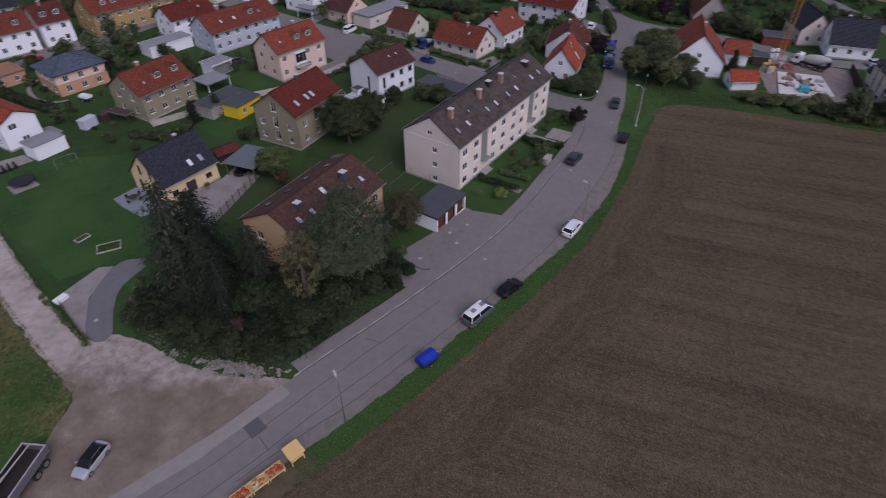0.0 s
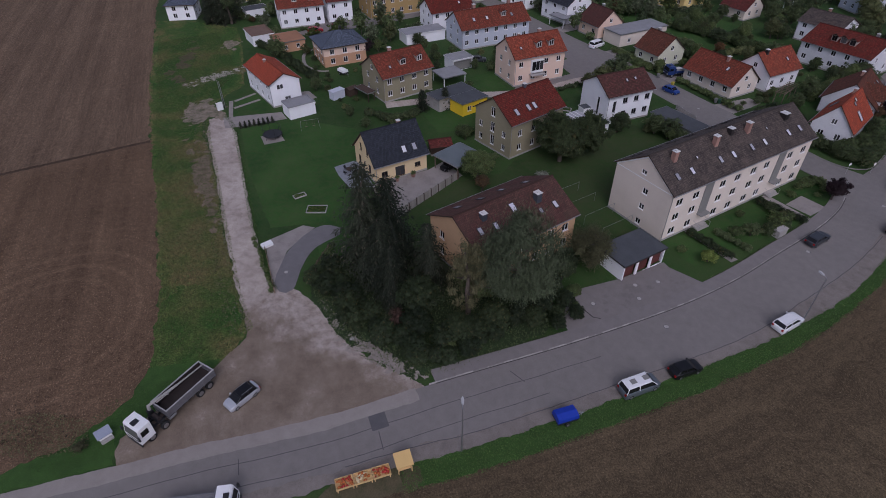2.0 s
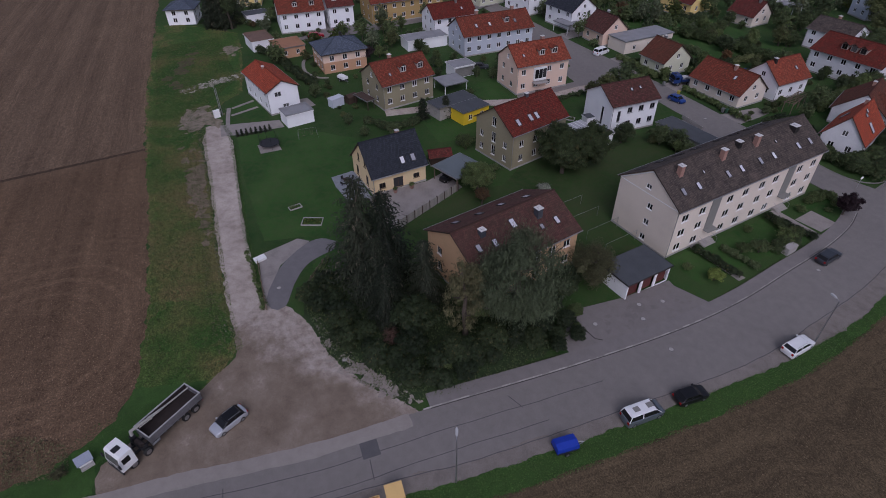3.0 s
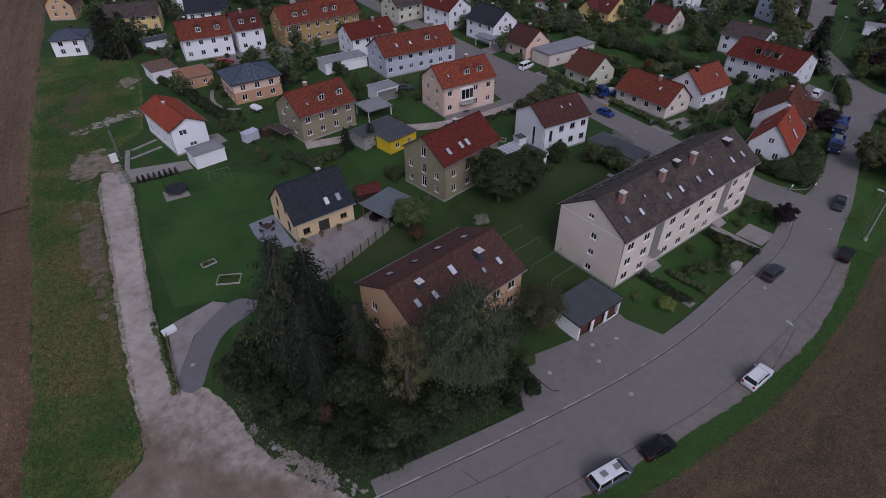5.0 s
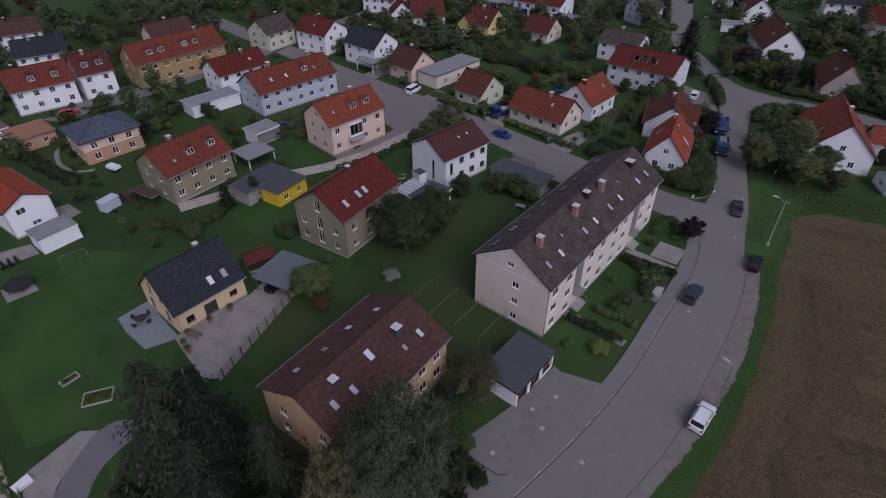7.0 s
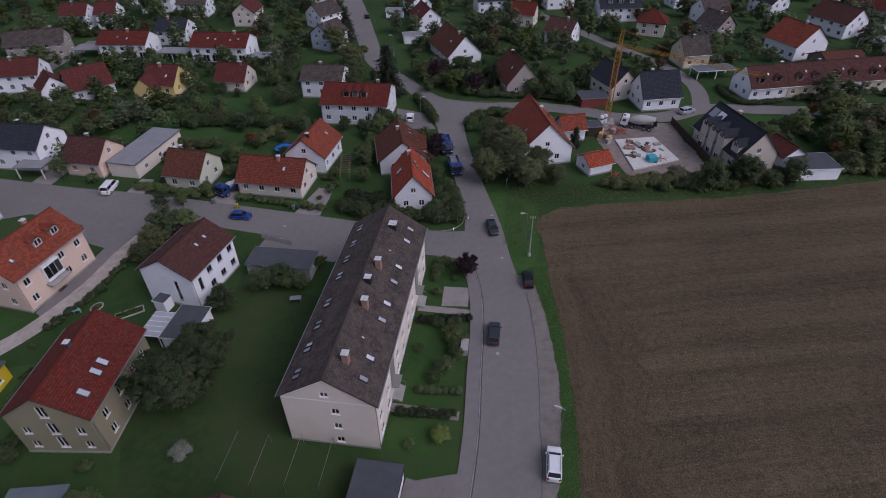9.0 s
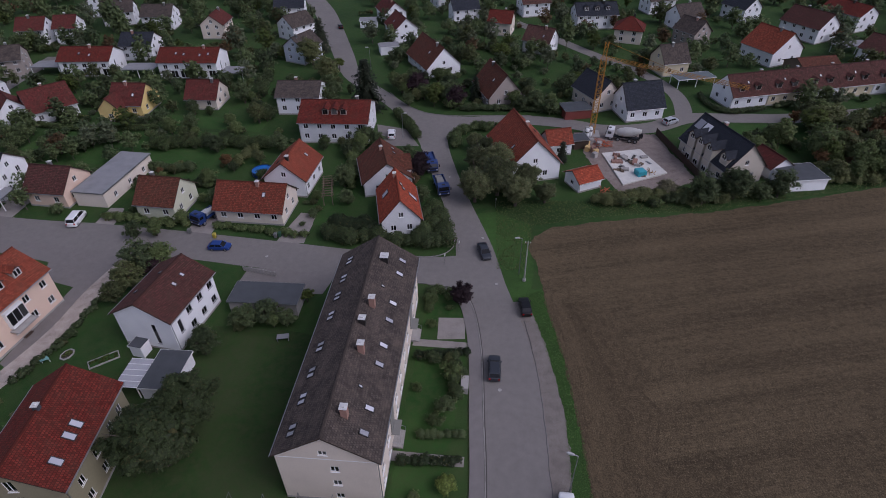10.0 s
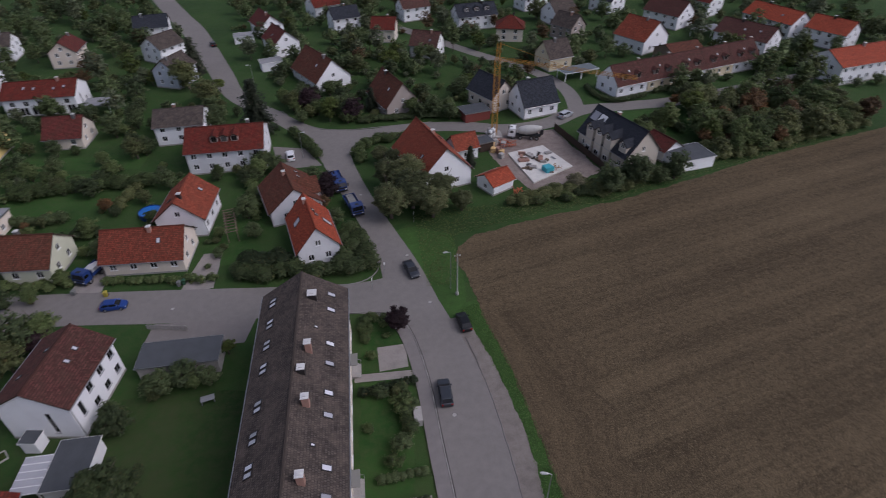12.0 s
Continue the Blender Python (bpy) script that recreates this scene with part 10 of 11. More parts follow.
for x, y, s in ((-190, 35.5, 1.15),):
    place_tree("tall_tree", "tall dark tree beside the field house", "tree", *TALL[0], x, y, s, x * 3 % 360)
place_tree("copper_tree", "dark copper-leaved round tree", "tree", *variant(78, 5.0, 2.9, 2600, 0.2, L_PURPLE), -142.5, 59.8, 1.0, 0)
place_tree("garden_tree", "dark round tree before the large red-roofed house", "tree", *variant(92, 6.0, 3.2, 3500, 0.2, L_OAK, low=0.02, lobes=110), -66.3, 156.4, 0.95, 0)
place_tree("fruit_tree", "yellowing shrub by the flat garages", "tree", *BRIGHT_T, -63.9, 100.4, 0.55, 0)
for x, y, s, v in ((-94.4, 104.6, 1.05, ROUND[1]), (-92.0, 106.4, 0.95, ROUND[0]), (-94.4, 100.6, 0.95, ROUND[2]), (-95.6, 97.2, 0.7, ROUND[2]), (-98.4, 115.6, 0.6, ROUND[0]), (-102.2, 114.6, 0.55, ROUND[1]), (-95.0, 119.8, 0.6, ROUND[0]), (-76.7, 90.2, 0.6, ROUND[0]), (-75.8, 87.9, 0.7, ROUND[1]), (-68.6, 94.9, 0.7, ROUND[1]), (-65.4, 95.2, 0.5, ROUND[1]), (-71.6, 94.2, 0.7, ROUND[1]), (-93.5, 104.5, 0.5, ROUND[1]), (-61.6, 187.3, 0.75, ROUND[0]), (-52.6, 180.6, 0.75, BRIGHT_T), (-59.7, 181.0, 0.6, ROUND[1]), (-57.0, 186.0, 0.7, ROUND[4]), (-47, 180, 0.5, ROUND[4]), (-85.7, 205.4, 0.9, BRIGHT_T), (-88.5, 201, 0.9, ROUND[2]), (-66.9, 153.4, 0.85, ROUND[0]), (-51.8, 137.5, 0.7, RUSTY_T), (-49.5, 132.5, 0.6, ROUND[1]), (-54.8, 148, 0.7, ROUND[1])):
    place_tree("garden_tree", "leafy green tree in a garden", "tree", *v, x, y, s, (x * 53) % 360, "garden trees")

# scattered garden trees and shrubs, kept off buildings, streets and lawns
KEEP = [[(-205, 18), (-200, 28), (-190, 36), (-186, 44), (-172, 44), (-166, 36.6), (-150, 39.6), (-135, 42), (-122, 40), (-120, 18), (-150, 8)], FIELD_E, FIELD_W, DRIVE, [(-41, 46), (-41, 67), (-35, 67), (-37, 43)], [(-15.5, 168), (4.5, 168.6), (9.8, 146.2), (1, 141.8), (-8, 139.8), (-13.5, 154.8)], [(-97, 109), (-99.8, 99), (-131, 100), (-140, 119), (-97, 118)], [(-171.6, 50), (-166, 52), (-165, 73), (-176, 74)], [(-82.6, 35), (-83, 51), (-77, 51.5), (-71, 36)]] + LAWNS[:7] + [[(-106, 80), (-97, 80), (-96, 110), (-106, 110)], [(-84, 79), (-76, 79), (-78, 88), (-84, 88)], [(-19.5, 134), (-10.5, 135), (-11, 143), (-19, 143)], [(26, 139), (36, 141), (37, 148), (26, 148)]]


def inside(x, y, poly):
    hit = False
    for (xa, ya), (xb, yb) in zip(poly, poly[1:] + poly[:1]):
        if (ya > y) != (yb > y) and x < (xb - xa) * (y - ya) / (yb - ya) + xa:
            hit = not hit
    return hit


def is_free(x, y, r):
    for cx, cy, t, L, W in FOOT:
        c, s = math.cos(radians(t)), math.sin(radians(t))
        u, v = (x - cx) * c + (y - cy) * s, -(x - cx) * s + (y - cy) * c
        if abs(u) < L / 2 + r * 0.55 and abs(v) < W / 2 + r * 0.55:
            return False
    for line, half in ROADS:
        for p in line:
            if abs(p[0] - x) < 12 and math.dist(p, (x, y)) < half - 1.2 + r * 0.7:
                return False
    return not any(inside(x, y, k) for k in KEEP)


# gardens whose trees can be told apart: outline, number, smallest and largest size, kinds
ZONES = [
    ([(-118, 122), (-60, 120), (-62, 160), (-118, 160)], 75, 0.35, 0.8, ROUND + [RUSTY_T] + SHRUB * 2),
    ([(36, 148.5), (60, 152.8), (84, 160), (84, 178), (40, 178)], 85, 0.7, 1.35, [ROUND[2], ROUND[2], ROUND[0], RUSTY_T, BRIGHT_T, ROUND[3]]),
    ([(34, 148), (50, 150.5), (66, 155.5), (62, 159), (36, 152)], 34, 0.7, 1.2, SHRUB + [ROUND[0]]),
    ([(-16, 133.5), (5, 136), (28, 142), (26, 146), (9, 143), (-6, 139.6), (-15, 140)], 44, 0.5, 1.0, SHRUB + [ROUND[1]]),
    ([(22, 160), (36, 163), (38, 175), (24, 173)], 16, 0.6, 1.1, SHRUB + [ROUND[0]]),
    ([(-150, 62), (-100, 62), (-100, 108), (-150, 112)], 40, 0.3, 0.65, ROUND + SHRUB * 2),
    ([(-158, 34), (-124, 40), (-100, 44), (-104, 58), (-150, 62)], 30, 0.3, 0.6, SHRUB * 2 + [ROUND[1]]),
    ([(-95, 56), (-78, 58), (-80, 62), (-96, 76)], 12, 0.4, 0.7, SHRUB + [ROUND[0]]),
    ([(-80, 82), (-76, 79), (-66, 96), (-74, 97)], 8, 0.4, 0.7, SHRUB + [ROUND[0]]),
    ([(-62, 176), (-10, 176), (-5, 200), (-70, 205)], 45, 0.4, 0.9, ROUND * 2 + SHRUB + [BRIGHT_T]),
    ([(-118, 160), (-66, 160), (-80, 195), (-118, 195)], 40, 0.4, 0.9, ROUND * 2 + SHRUB),
]
zr = random.Random(99)


def scatter(outline, n, lo, hi, pick, fill):
    x0, x1 = min(p[0] for p in outline), max(p[0] for p in outline)
    y0, y1 = min(p[1] for p in outline), max(p[1] for p in outline)
    done = tries = 0
    while done < n and tries < n * 25:
        tries += 1
        x, y, s = zr.uniform(x0, x1), zr.uniform(y0, y1), zr.uniform(lo, hi)
        v = zr.choice(pick)
        if inside(x, y, outline) and is_free(x, y, (1.8 if v in SHRUB else 3.1) * s):
            fill(v, x, y, s)
            done += 1


def plant(v, x, y, s):
    small = v in SHRUB
    place_tree("shrub" if small else "garden_tree", "low leafy green garden shrub" if small else "leafy green village garden tree", "shrub" if small else "tree", *v, x, y, s, zr.uniform(0, 360), "garden shrubs" if small else "garden trees", zr.uniform(0.85, 1.2))


for outline, n, lo, hi, kinds in ZONES:
    scatter(outline, n, lo, hi, kinds, plant)

# the far gardens: trees that nobody could count, in one mesh
FAR_MATS = [foliage("leaves_far_mid", (0.15, 0.20, 0.082), dryness=0.08), L_DARK, L_OLIVE, L_RUST, L_BRIGHT, foliage("leaves_far_deep", (0.11, 0.155, 0.070), dryness=0.05), foliage("leaves_far_grey", (0.155, 0.185, 0.105), dryness=0.08), BARK]


def far_crown(seed, h, r, n, leaf, low):
    rng = np.random.default_rng(seed)
    C, R = crown_points(rng, h, r, low, 80)
    mb = MB()
    leaf_quads(mb, rng, C, R, n, leaf, 0.85)
    inner_leaves(mb, rng, C, h, low, r, n // 7)
    round_off(mb, h * 0.35)
    return np.array(mb.v), np.concatenate(mb.o)


FAR_CROWNS = [far_crown(301, 7.0, 3.6, 430, 0.40, 0.02), far_crown(302, 5.5, 3.4, 380, 0.38, 0.0), far_crown(303, 10.0, 3.8, 520, 0.43, 0.02), far_crown(304, 2.6, 2.4, 220, 0.32, 0.0), far_crown(305, 8.0, 3.3, 430, 0.40, 0.02), far_crown(306, 2.0, 1.3, 130, 0.28, 0.0)]
far_v, far_o, far_m, far_t = [], [], [], MB()


def plant_far(v, x, y, s):
    base, ways = FAR_CROWNS[v]
    a = zr.uniform(0, 2 * math.pi)
    c, q = math.cos(a), math.sin(a)
    p = base * s * 1.12
    far_v.append(np.stack([p[:, 0] * c - p[:, 1] * q + x, p[:, 0] * q + p[:, 1] * c + y, p[:, 2] * zr.uniform(0.85, 1.2)], 1))
    far_o.append(np.stack([ways[:, 0] * c - ways[:, 1] * q, ways[:, 0] * q + ways[:, 1] * c, ways[:, 2]], 1))
    far_m.extend([zr.choice((0, 0, 0, 1, 2, 5, 6, 6, 0, 3, 4)[:11 if zr.random() < 0.5 else 9])] * (len(base) // 3))
    far_t.tube((x, y, -0.1), (x, y, base[:, 2].max() * s * 0.6), 0.16 * s, 0.06 * s, 5, 7)


FAR_ZONES = [
    ([(-205, 118), (-118, 120), (-118, 162), (-205, 162)], 150, 0.4, 0.9),
    ([(-215, 160), (-118, 160), (-100, 222), (-215, 222)], 200, 0.4, 1.0),
    ([(-260, 215), (-100, 215), (-130, 340), (-300, 340)], 270, 0.6, 1.2),
    ([(-10, 186), (15, 190), (20, 240), (-78, 225), (-70, 205), (-8, 200)], 100, 0.4, 0.9),
    ([(-80, 222), (20, 235), (45, 340), (-115, 340)], 240, 0.5, 1.0),
    ([(15, 198), (150, 205), (190, 340), (30, 340)], 270, 0.6, 1.2),
    ([(40, 178), (130, 186), (150, 210), (44, 205)], 70, 0.6, 1.1),
    ([(130, 174), (190, 190), (200, 260), (130, 230)], 110, 0.7, 1.2),
    ([(-240, 34), (-150, 30), (-150, 112), (-260, 112)], 200, 0.35, 0.85),
    ([(-260, 108), (-200, 108), (-200, 170), (-270, 180)], 110, 0.5, 1.0),
    ([(-280, 32), (-215, 30), (-192, 38), (-280, 90)], 60, 0.5, 1.0),
]
for outline, n, lo, hi in FAR_ZONES:
    scatter(outline, n, lo, hi, [0, 0, 1, 1, 2, 3, 3, 4], plant_far)
# hedges between the far plots
for outline, n, lo, hi in FAR_ZONES:
    for _ in range(max(4, n // 16)):
        x0, x1 = min(p[0] for p in outline), max(p[0] for p in outline)
        y0, y1 = min(p[1] for p in outline), max(p[1] for p in outline)
        x, y, a = zr.uniform(x0, x1), zr.uniform(y0, y1), radians(zr.choice((5, 95, 20, 110)))
        for k in range(zr.randrange(6, 15)):
            px_, py_ = x + 1.5 * k * math.cos(a), y + 1.5 * k * math.sin(a)
            if inside(px_, py_, outline) and is_free(px_, py_, 1.0):
                plant_far(5, px_, py_, zr.uniform(0.7, 1.0))
me = leaf_mesh("far_trees", np.concatenate(far_v).reshape(-1, 3, 3), np.concatenate(far_o), FAR_MATS, far_m)
far_trees = tagged(new("far_trees", me), "countless leafy trees and shrubs in the far gardens", "trees", "", "stuff")
part("far_trunks", far_t, FAR_MATS, far_trees)

# weeds, verge grass and clods of earth
def tufts(name, label, outline, n, mat, size, seed, blades=4):
    rng = np.random.default_rng(seed)
    O = np.array(outline)
    lo, hi = O.min(0), O.max(0)
    mb, done = MB(), 0
    while done < n:
        x, y = rng.uniform(lo, hi)
        if not inside(x, y, outline):
            continue
        done += 1
        s = size * rng.uniform(0.5, 1.4)
        for k in range(blades):
            a, w = rng.uniform(0, 6.283), rng.uniform(0.15, 0.35) * s
            dx, dy = math.cos(a) * s * 0.6, math.sin(a) * s * 0.6
            mb.poly([(x - dy * w / s, y + dx * w / s, 0.02), (x + dy * w / s, y - dx * w / s, 0.02), (x + dx, y + dy, s * rng.uniform(0.3, 0.75))])
    return single(name, mb, mat, label, "grass", None, "", "stuff")


tufts("weeds", "rough olive weeds on the strip beside the field", [(-56, 5), (-58, -4), (-90, 1), (-121, 4), (-150, 8), (-184, 13), (-184, 30), (-150, 28), (-126, 12), (-104, 11), (-86, 8.5), (-66, 6.5)], 13000, L_WEED, 0.28, 401)
ve = [p for p in smooth_line(EDGE_E, 3) if 14 < p[1] < 106]
tufts("verge_grass", "tall green grass of the field verge", beside(ve, (60, 75, 82, 100), (0.45, 1.1, 1.9, 2.2)) + beside(ve, (70, 84, 92, 100, 105), (3.5, 3.8, 4.6, 5.0, 5.7))[::-1], 15000, L_VERGE, 0.17, 402)
tufts("verge_weeds", "rough grass round the tipper lorry", [(-55, 3), (-52, -4), (-49, -9), (-46.6, -14), (-50, -18), (-55, -9)], 2500, L_VERGE, 0.13, 403)
# rough tufts; the dark leaf tone stands in for shade below the trees
tufts("corner_grass", "rough grass in tree-shade tone at the gravel place", [(-64.5, 17.2), (-52, 16.9), (-45, 19.0), (-40.4, 22.2), (-38.6, 28), (-38.2, 42), (-46, 46), (-62, 34), (-67, 24)], 8000, L_OAK, 0.3, 404)
pk = [p for p in smooth_line(KERB_W, 2) if 24 < p[1] < 96 and not 43 < p[1] < 67]
for lo, hi in ((24, 43), (67, 96)):
    pb = [p for p in pk if lo < p[1] < hi]
    tufts("pavement_grass", "grass creeping over the back of the pavement", side_line(pb, 2.3) + side_line(pb, 1.75)[::-1], 900, L_OAK, 0.16, 409 + lo)
L_STALK = foliage("dry_stalks", (0.050, 0.040, 0.026), dry=(0.09, 0.07, 0.04), dryness=0.1)
tufts("dry_stalks", "dark withered stalks at the corner of the ploughed field", [(-59.5, -20.5), (-60.2, -16.5), (-55, -12.8), (-51.5, -13.2), (-52.7, -17.6), (-55, -21)], 150, L_STALK, 0.26, 413, 4)
tufts("withered_grass", "thin withered grass at the corner of the ploughed field", [(-58, -20.8), (-57, -16), (-53.4, -12.2), (-49.6, -12.0), (-51, -17.6), (-54, -21.5)], 1500, L_BIRCH, 0.22, 414)
place_tree("shrub", "half-bare olive shrub at the field corner", "shrub", *variant(93, 1.4, 1.0, 700, 0.1, L_BIRCH, low=0.0, lobes=30, thin=0.35), -49.8, -12.8, 1.0, 0)
tufts("field_end_grass", "rough grass at the end of the field", [(-33, 112), (-28, 112), (-26.5, 126), (-10, 131), (9, 134.6), (30, 142), (84, 159), (84, 162), (28, 145), (-8, 137), (-34, 134)], 7000, L_WEED, 0.3, 405)


ll = [p for p in smooth_line(LANE_L, 1.5) if p[0] < -57]
lr = [p for p in smooth_line(LANE_R, 1.5) if p[0] < -64]
tufts("lane_grass", "grass creeping over the edge of the gravel lane", side_line(ll, 0.55) + side_line(ll, -0.6)[::-1], 2600, L_WEED, 0.2, 406)
tufts("lane_side_grass", "grass creeping over the garden side of the gravel lane", side_line(lr, 0.5) + side_line(lr, -0.45)[::-1], 2200, L_VERGE, 0.2, 407)
tufts("straw_grass", "pale dry grass beside the gravel lane", side_line(ll, 2.6) + side_line(ll, 0.1)[::-1], 1500, L_STRAW, 0.22, 408)


def clods(name, label, outline, n, mat, seed):
    rng = np.random.default_rng(seed)
    O = np.array(outline)
    lo, hi = O.min(0), O.max(0)
    P = rng.uniform(lo, hi, (n * 4, 2))
    P = [p for p in P if inside(p[0], p[1], outline)][:n]
    mb = MB()
    for x, y in P:
        s = rng.uniform(0.05, 0.16)
        a = rng.uniform(0, 6.283, 3) + np.array([0, 2.1, 4.2])
        r = [(x + s * math.cos(t), y + s * math.sin(t), 0.02) for t in a]
        top = (x + rng.normal() * s * 0.3, y + rng.normal() * s * 0.3, 0.03 + s * rng.uniform(0.5, 1.1))
        for k in range(3):
            mb.poly([r[k], r[(k + 1) % 3], top])
    return single(name, mb, mat, label, "clods", None, "", "stuff")


def stones(name, label, line, spread, n, mat, seed):
    """Loose stones along a line."""
    rng = np.random.default_rng(seed)
    pts = smooth_line(line, 0.5)
    mb = MB()
    for k in range(n):
        x, y = pts[rng.integers(len(pts))]
        x, y, s = x + rng.normal() * spread, y + rng.normal() * spread, 0.03 + 0.12 * rng.uniform() ** 3
        ring = [(x + s * math.cos(a) * rng.uniform(0.7, 1.1), y + s * math.sin(a) * rng.uniform(0.7, 1.1)) for a in np.arange(5) * 1.2566]
        for (xa, ya), (xb, yb) in zip(ring, ring[1:] + ring[:1]):
            mb.poly([(xa, ya, 0.02), (xb, yb, 0.02), (x + 0.3 * (xb - x), y + 0.3 * (yb - y), 0.04 + s * 0.7), (x + 0.3 * (xa - x), y + 0.3 * (ya - y), 0.04 + s * 0.7)])
        mb.poly([(x + 0.3 * (a - x), y + 0.3 * (c - y), 0.04 + s * 0.7) for a, c in ring])
    return single(name, mb, mat, label, "stones", None, "", "stuff")


PALE_STONE = surface("pale_field_stone", (0.19, 0.175, 0.15), 0.9, fine=8, vary=0.4)
stones("edge_stones", "loose pale stones along the gravel place", [(-58, 17.4), (-53, 18.0), (-48, 19.4), (-44, 21.4), (-41, 23)], 0.8, 420, PALE_STONE, 421)
stones("lane_stones", "loose stones along the gravel lane", [(-58, 6.9), (-66.9, 7.5), (-86, 9.6), (-104, 12.0), (-117, 13.4)], 0.35, 260, PALE_STONE, 422)
stones("rubble_stones", "pale rubble in the meadow", [(-147, 16), (-149, 22), (-151, 31)], 1.2, 500, PALE_STONE, 423)
stones("heap_stones", "pale rubble at the end of the lane", [(-125, 14), (-130, 13), (-134, 16), (-130, 20)], 1.4, 500, PALE_STONE, 424)
clods("earth_clods", "loose clods of brown earth on the field", [(-24, 14), (-22, 40), (-20, 70), (-21, 95), (-24, 122), (20, 135), (45, 110), (30, 40), (0, 0)], 20000, SOIL_E, 411)
clods("earth_clods_west", "loose clods of brown earth on the ploughed field", [(-55, -8), (-68, -3.5), (-118, 2), (-118, -45), (-70, -45), (-52, -16)], 14000, SOIL_W, 412)
# front gardens of the long block
for x, y, s in ((-41.4, 69.0, 0.45), (-40.2, 79.4, 0.7), (-38.9, 81.6, 0.9), (-38.4, 87.2, 0.95), (-41.6, 90.0, 0.75), (-42.6, 97.0, 0.5), (-43.2, 102.6, 0.6), (-40.8, 103.4, 0.5), (-39.4, 90.2, 0.6), (-43.2, 84.5, 0.45), (-40.5, 101.0, 0.35)):
    place_tree("shrub", "low leafy green garden shrub", "shrub", *SHRUB[int(x * 10) % 3], x, y, s, (x * 77) % 360, "garden shrubs")

# hedges
hedge("long dark clipped hedge beside the east street", [(-44.5, 178.8), (-36, 179.6), (-28, 179.8), (-18, 178.6)], 1.8, 1.7, L_DARK, 239)
hedge("tall loose hedge across the back gardens", [(-118, 150.0), (-108, 152.2), (-98, 152.6), (-87, 153.6)], 2.6, 2.6, L_MID, 231)
hedge("tall loose hedge between back gardens", [(-122, 141), (-113, 139.6), (-104, 140.2)], 2.0, 2.0, L_DARK, 232)
hedge("loose hedge between back gardens", [(-94, 143), (-93, 149), (-92.2, 153)], 1.8, 1.8, L_OLIVE, 233)
hedge("loose hedge beside the pergola garden", [(-66.0, 137), (-66.6, 144), (-68.6, 152)], 2.0, 2.0, L_MID, 234)
hedge("clipped hedge along a back lawn", [(-160, 160.5), (-146, 157.4), (-122, 159.4)], 1.6, 1.5, L_MID, 235)
hedge("loose hedge behind the street houses", [(-112, 133), (-104, 133.5), (-94, 134.4)], 1.8, 1.7, L_DARK, 236)
hedge("loose olive shrubs along the end of the field", [(-14, 135.2), (-4, 137.2), (6, 139.2), (16, 141.2), (26, 143.4)], 2.4, 1.7, L_OLIVE, 240)
hedge("low shrubs along the edge of the field", [(34, 147.6), (44, 149.4), (56, 152.6), (70, 156.8), (84, 161)], 2.2, 1.8, L_OLIVE, 237)
hedge("clipped hedge before the terraced houses", [(21.5, 194), (22.4, 187), (26.6, 183.2), (36, 186)], 1.5, 1.5, L_DARK, 222)
hedge("loose shrubs in the terrace gardens", [(40, 188.3), (50, 191.7), (64, 196.6)], 1.5, 1.4, L_DARK, 223)
hedge("dense dark hedge round a street corner garden", [(-66.0, 118.4), (-60, 117.8), (-55, 117.4), (-50, 117.0), (-45.5, 117.8), (-43.6, 120.8), (-45.0, 127)], 2.6, 2.4, L_OAK, 201)
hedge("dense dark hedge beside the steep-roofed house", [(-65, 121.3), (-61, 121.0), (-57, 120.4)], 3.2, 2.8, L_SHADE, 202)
hedge("leafy shrubs beside the steep-roofed house", [(-48.5, 119.5), (-46.5, 123), (-46.8, 128)], 2.6, 2.6, L_OAK, 203)
hedge("clipped hedge between front gardens", [(-41.8, 77.2), (-36.6, 77.8)], 1.2, 1.1, L_DARK, 204)
hedge("clipped hedge between front gardens", [(-43.6, 73.2), (-36.6, 74.1)], 1.3, 1.2, L_SHADE, 205)
hedge("clipped hedge between front gardens", [(-44.0, 90.4), (-37.0, 91.8)], 1.3, 1.2, L_SHADE, 206)
hedge("loose garden shrubs along the pavement", [(-37.9, 84.5), (-38.1, 87), (-38.4, 90)], 1.7, 1.4, L_OAK, 207)
hedge("low shrubs in the front garden", [(-43.5, 100.5), (-43.8, 105.2), (-41, 104.8)], 1.3, 1.2, L_MID, 209)
hedge("hedge on the corner green beside the street", [(-44.5, 157), (-44.6, 163), (-41, 166.5), (-33, 169)], 2.0, 1.8, L_MID, 210)
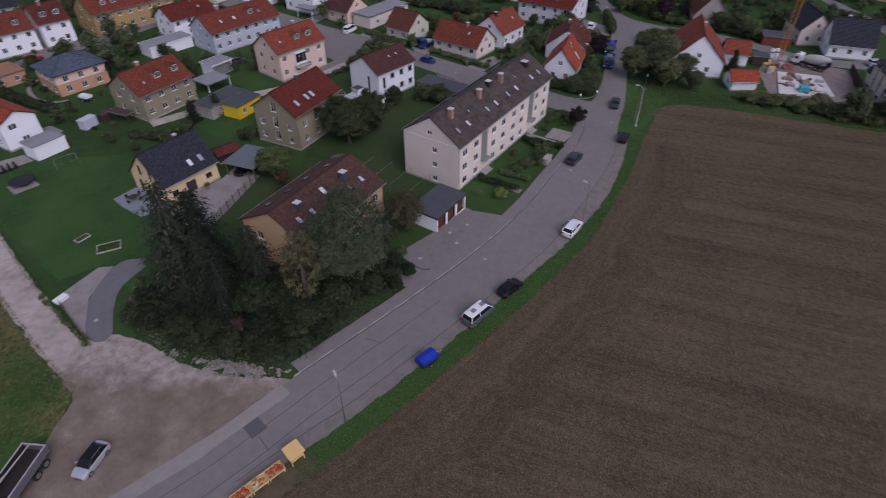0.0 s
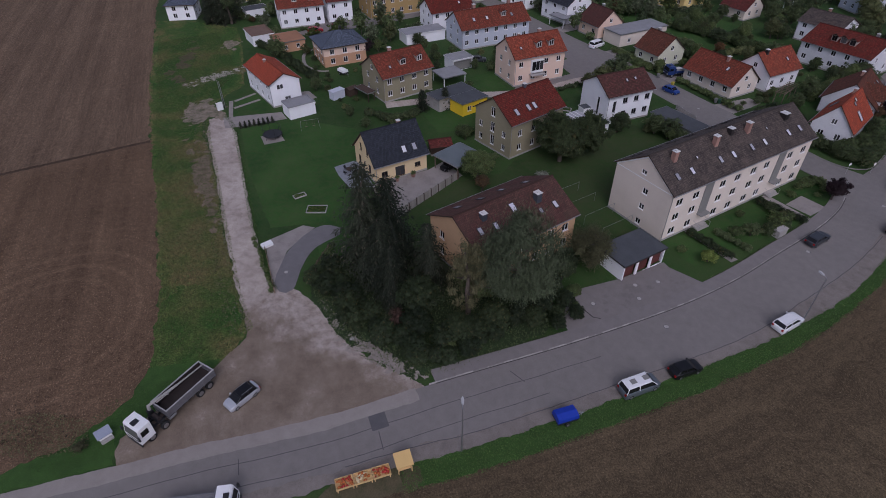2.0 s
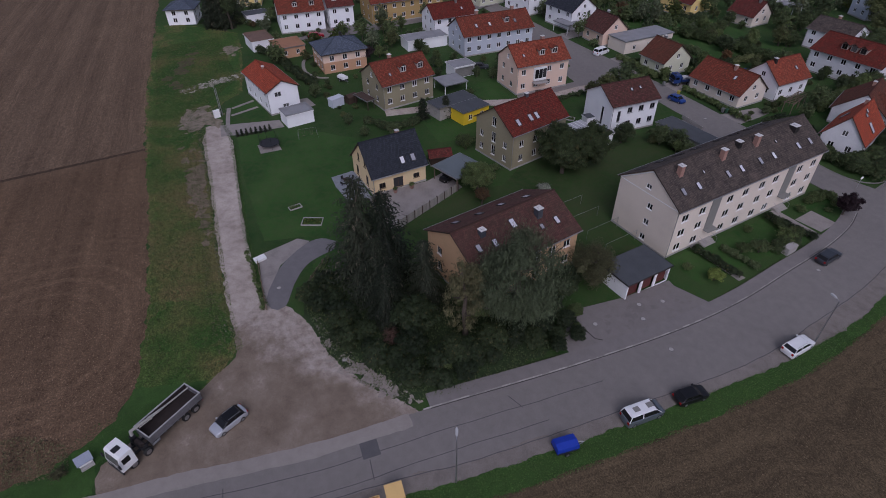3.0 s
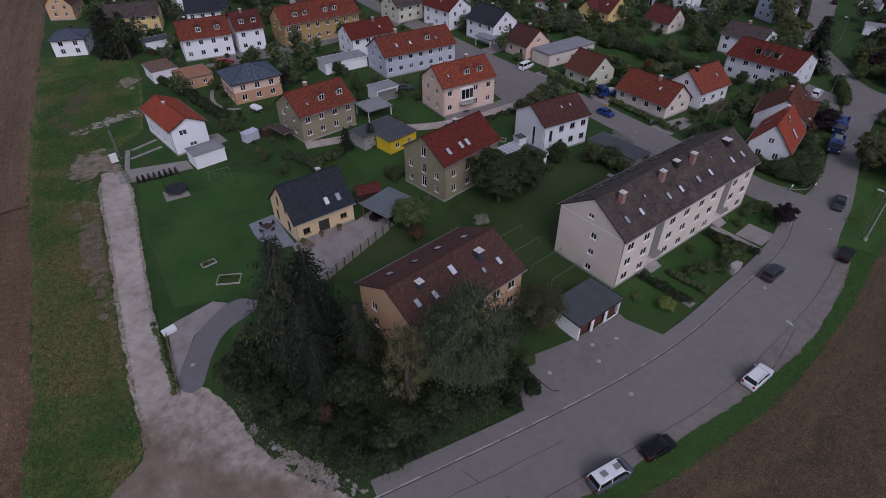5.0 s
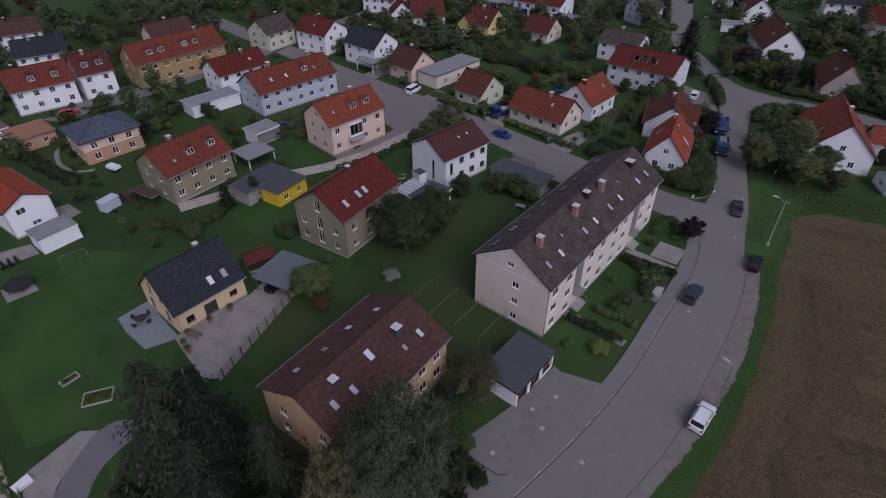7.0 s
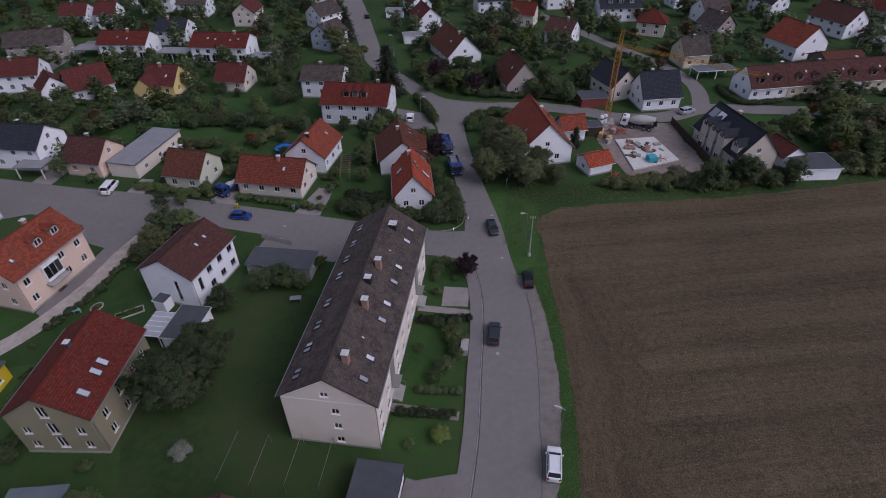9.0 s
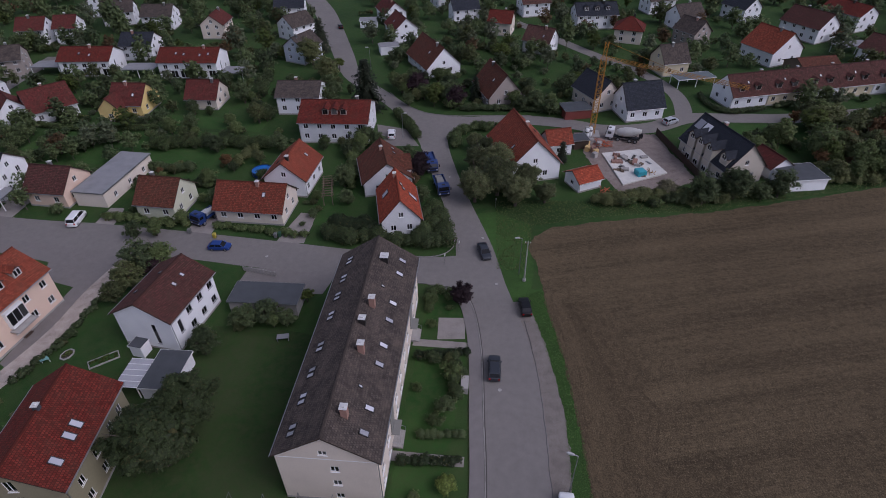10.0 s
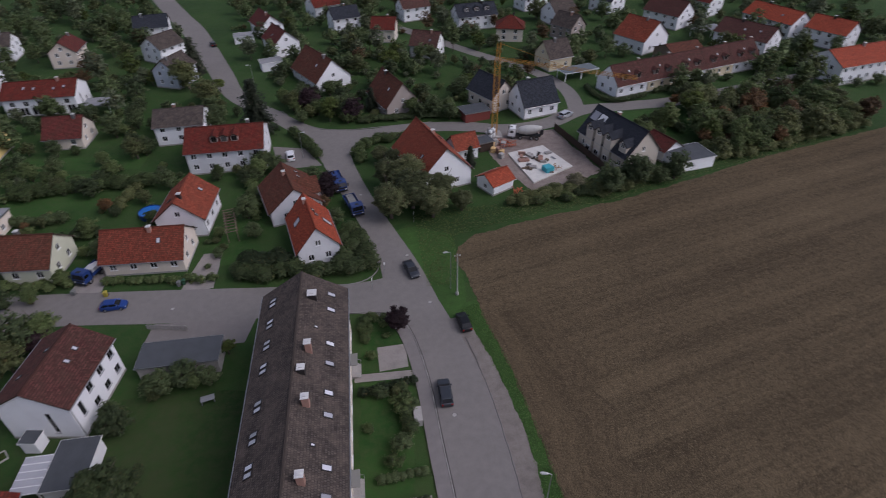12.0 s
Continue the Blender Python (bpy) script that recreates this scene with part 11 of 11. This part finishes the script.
hedge("clipped hedge beside the drive", [(-61.8, 174.2), (-57.6, 167.6), (-54.4, 161)], 2.2, 1.7, L_MID, 211)
hedge("long hedge beside the new house", [(-166, 37.6), (-158, 39.6), (-144, 41.7), (-134, 43)], 1.8, 1.7, L_SHADE, 213)
hedge("hedge behind the khaki house", [(-110, 46.5), (-104, 50), (-104, 56)], 1.6, 1.5, L_DARK, 214)
hedge("hedge along the side street", [(-70, 118.2), (-88, 119.2)], 1.3, 1.2, L_MID, 215)
hedge("hedge along the side street", [(-94, 119.4), (-112, 120.2)], 1.5, 1.4, L_MID, 216)
hedge("low hedge along the back lane", [(-100.4, 80), (-98.6, 88), (-98.2, 97)], 1.1, 1.1, L_DARK, 217)
hedge("narrow green verge hedge at the drive", [(-64, 12.0), (-70, 12.5), (-77, 12.9)], 0.6, 0.6, L_MID, 220)
hedge("low hedge along the rail fence", [(-64.0, 18.2), (-67, 21.2), (-69.5, 23.3)], 0.9, 0.8, L_MID, 221)
for k in range(8):
    x, y = -117.2 + 0.1 * k, 20.6 + 0.95 * k
    place_tree("thuja", "small clipped conical thuja in a row", "shrub", *FIR[1], x, y, 0.3, k * 50, "thuja row", 1.1)

# ---- kerb stones along the main road ----
kerb_main = bpy.data.objects["kerb_main"]
b = MB()
for x0, x1, z1 in ((-0.485, 0.485, 0.162),):
    b.hexa([(x0, -0.01, 0.0), (x1, -0.01, 0.0), (x1, 0.125, 0.0), (x0, 0.125, 0.0)], [(x0, 0.015, z1), (x1, 0.015, z1), (x1, 0.125, z1), (x0, 0.125, z1)])
stone = b.mesh("kerb_stone", KERB)
fine = smooth_line(KERB_W, 0.25)
run, last = 0.0, None
kr = random.Random(8)
for p in fine:
    if p[1] < 23.4:
        continue
    if last is None:
        last = p
        continue
    if math.dist(p, last) >= 1.0:
        a = math.degrees(math.atan2(p[1] - last[1], p[0] - last[0]))
        part("kerb_stone", stone, None, kerb_main, "", pose((p[0] + last[0]) / 2, (p[1] + last[1]) / 2, kr.uniform(-0.012, 0.012), 0, 0, a + kr.uniform(-0.6, 0.6)))
        last = p
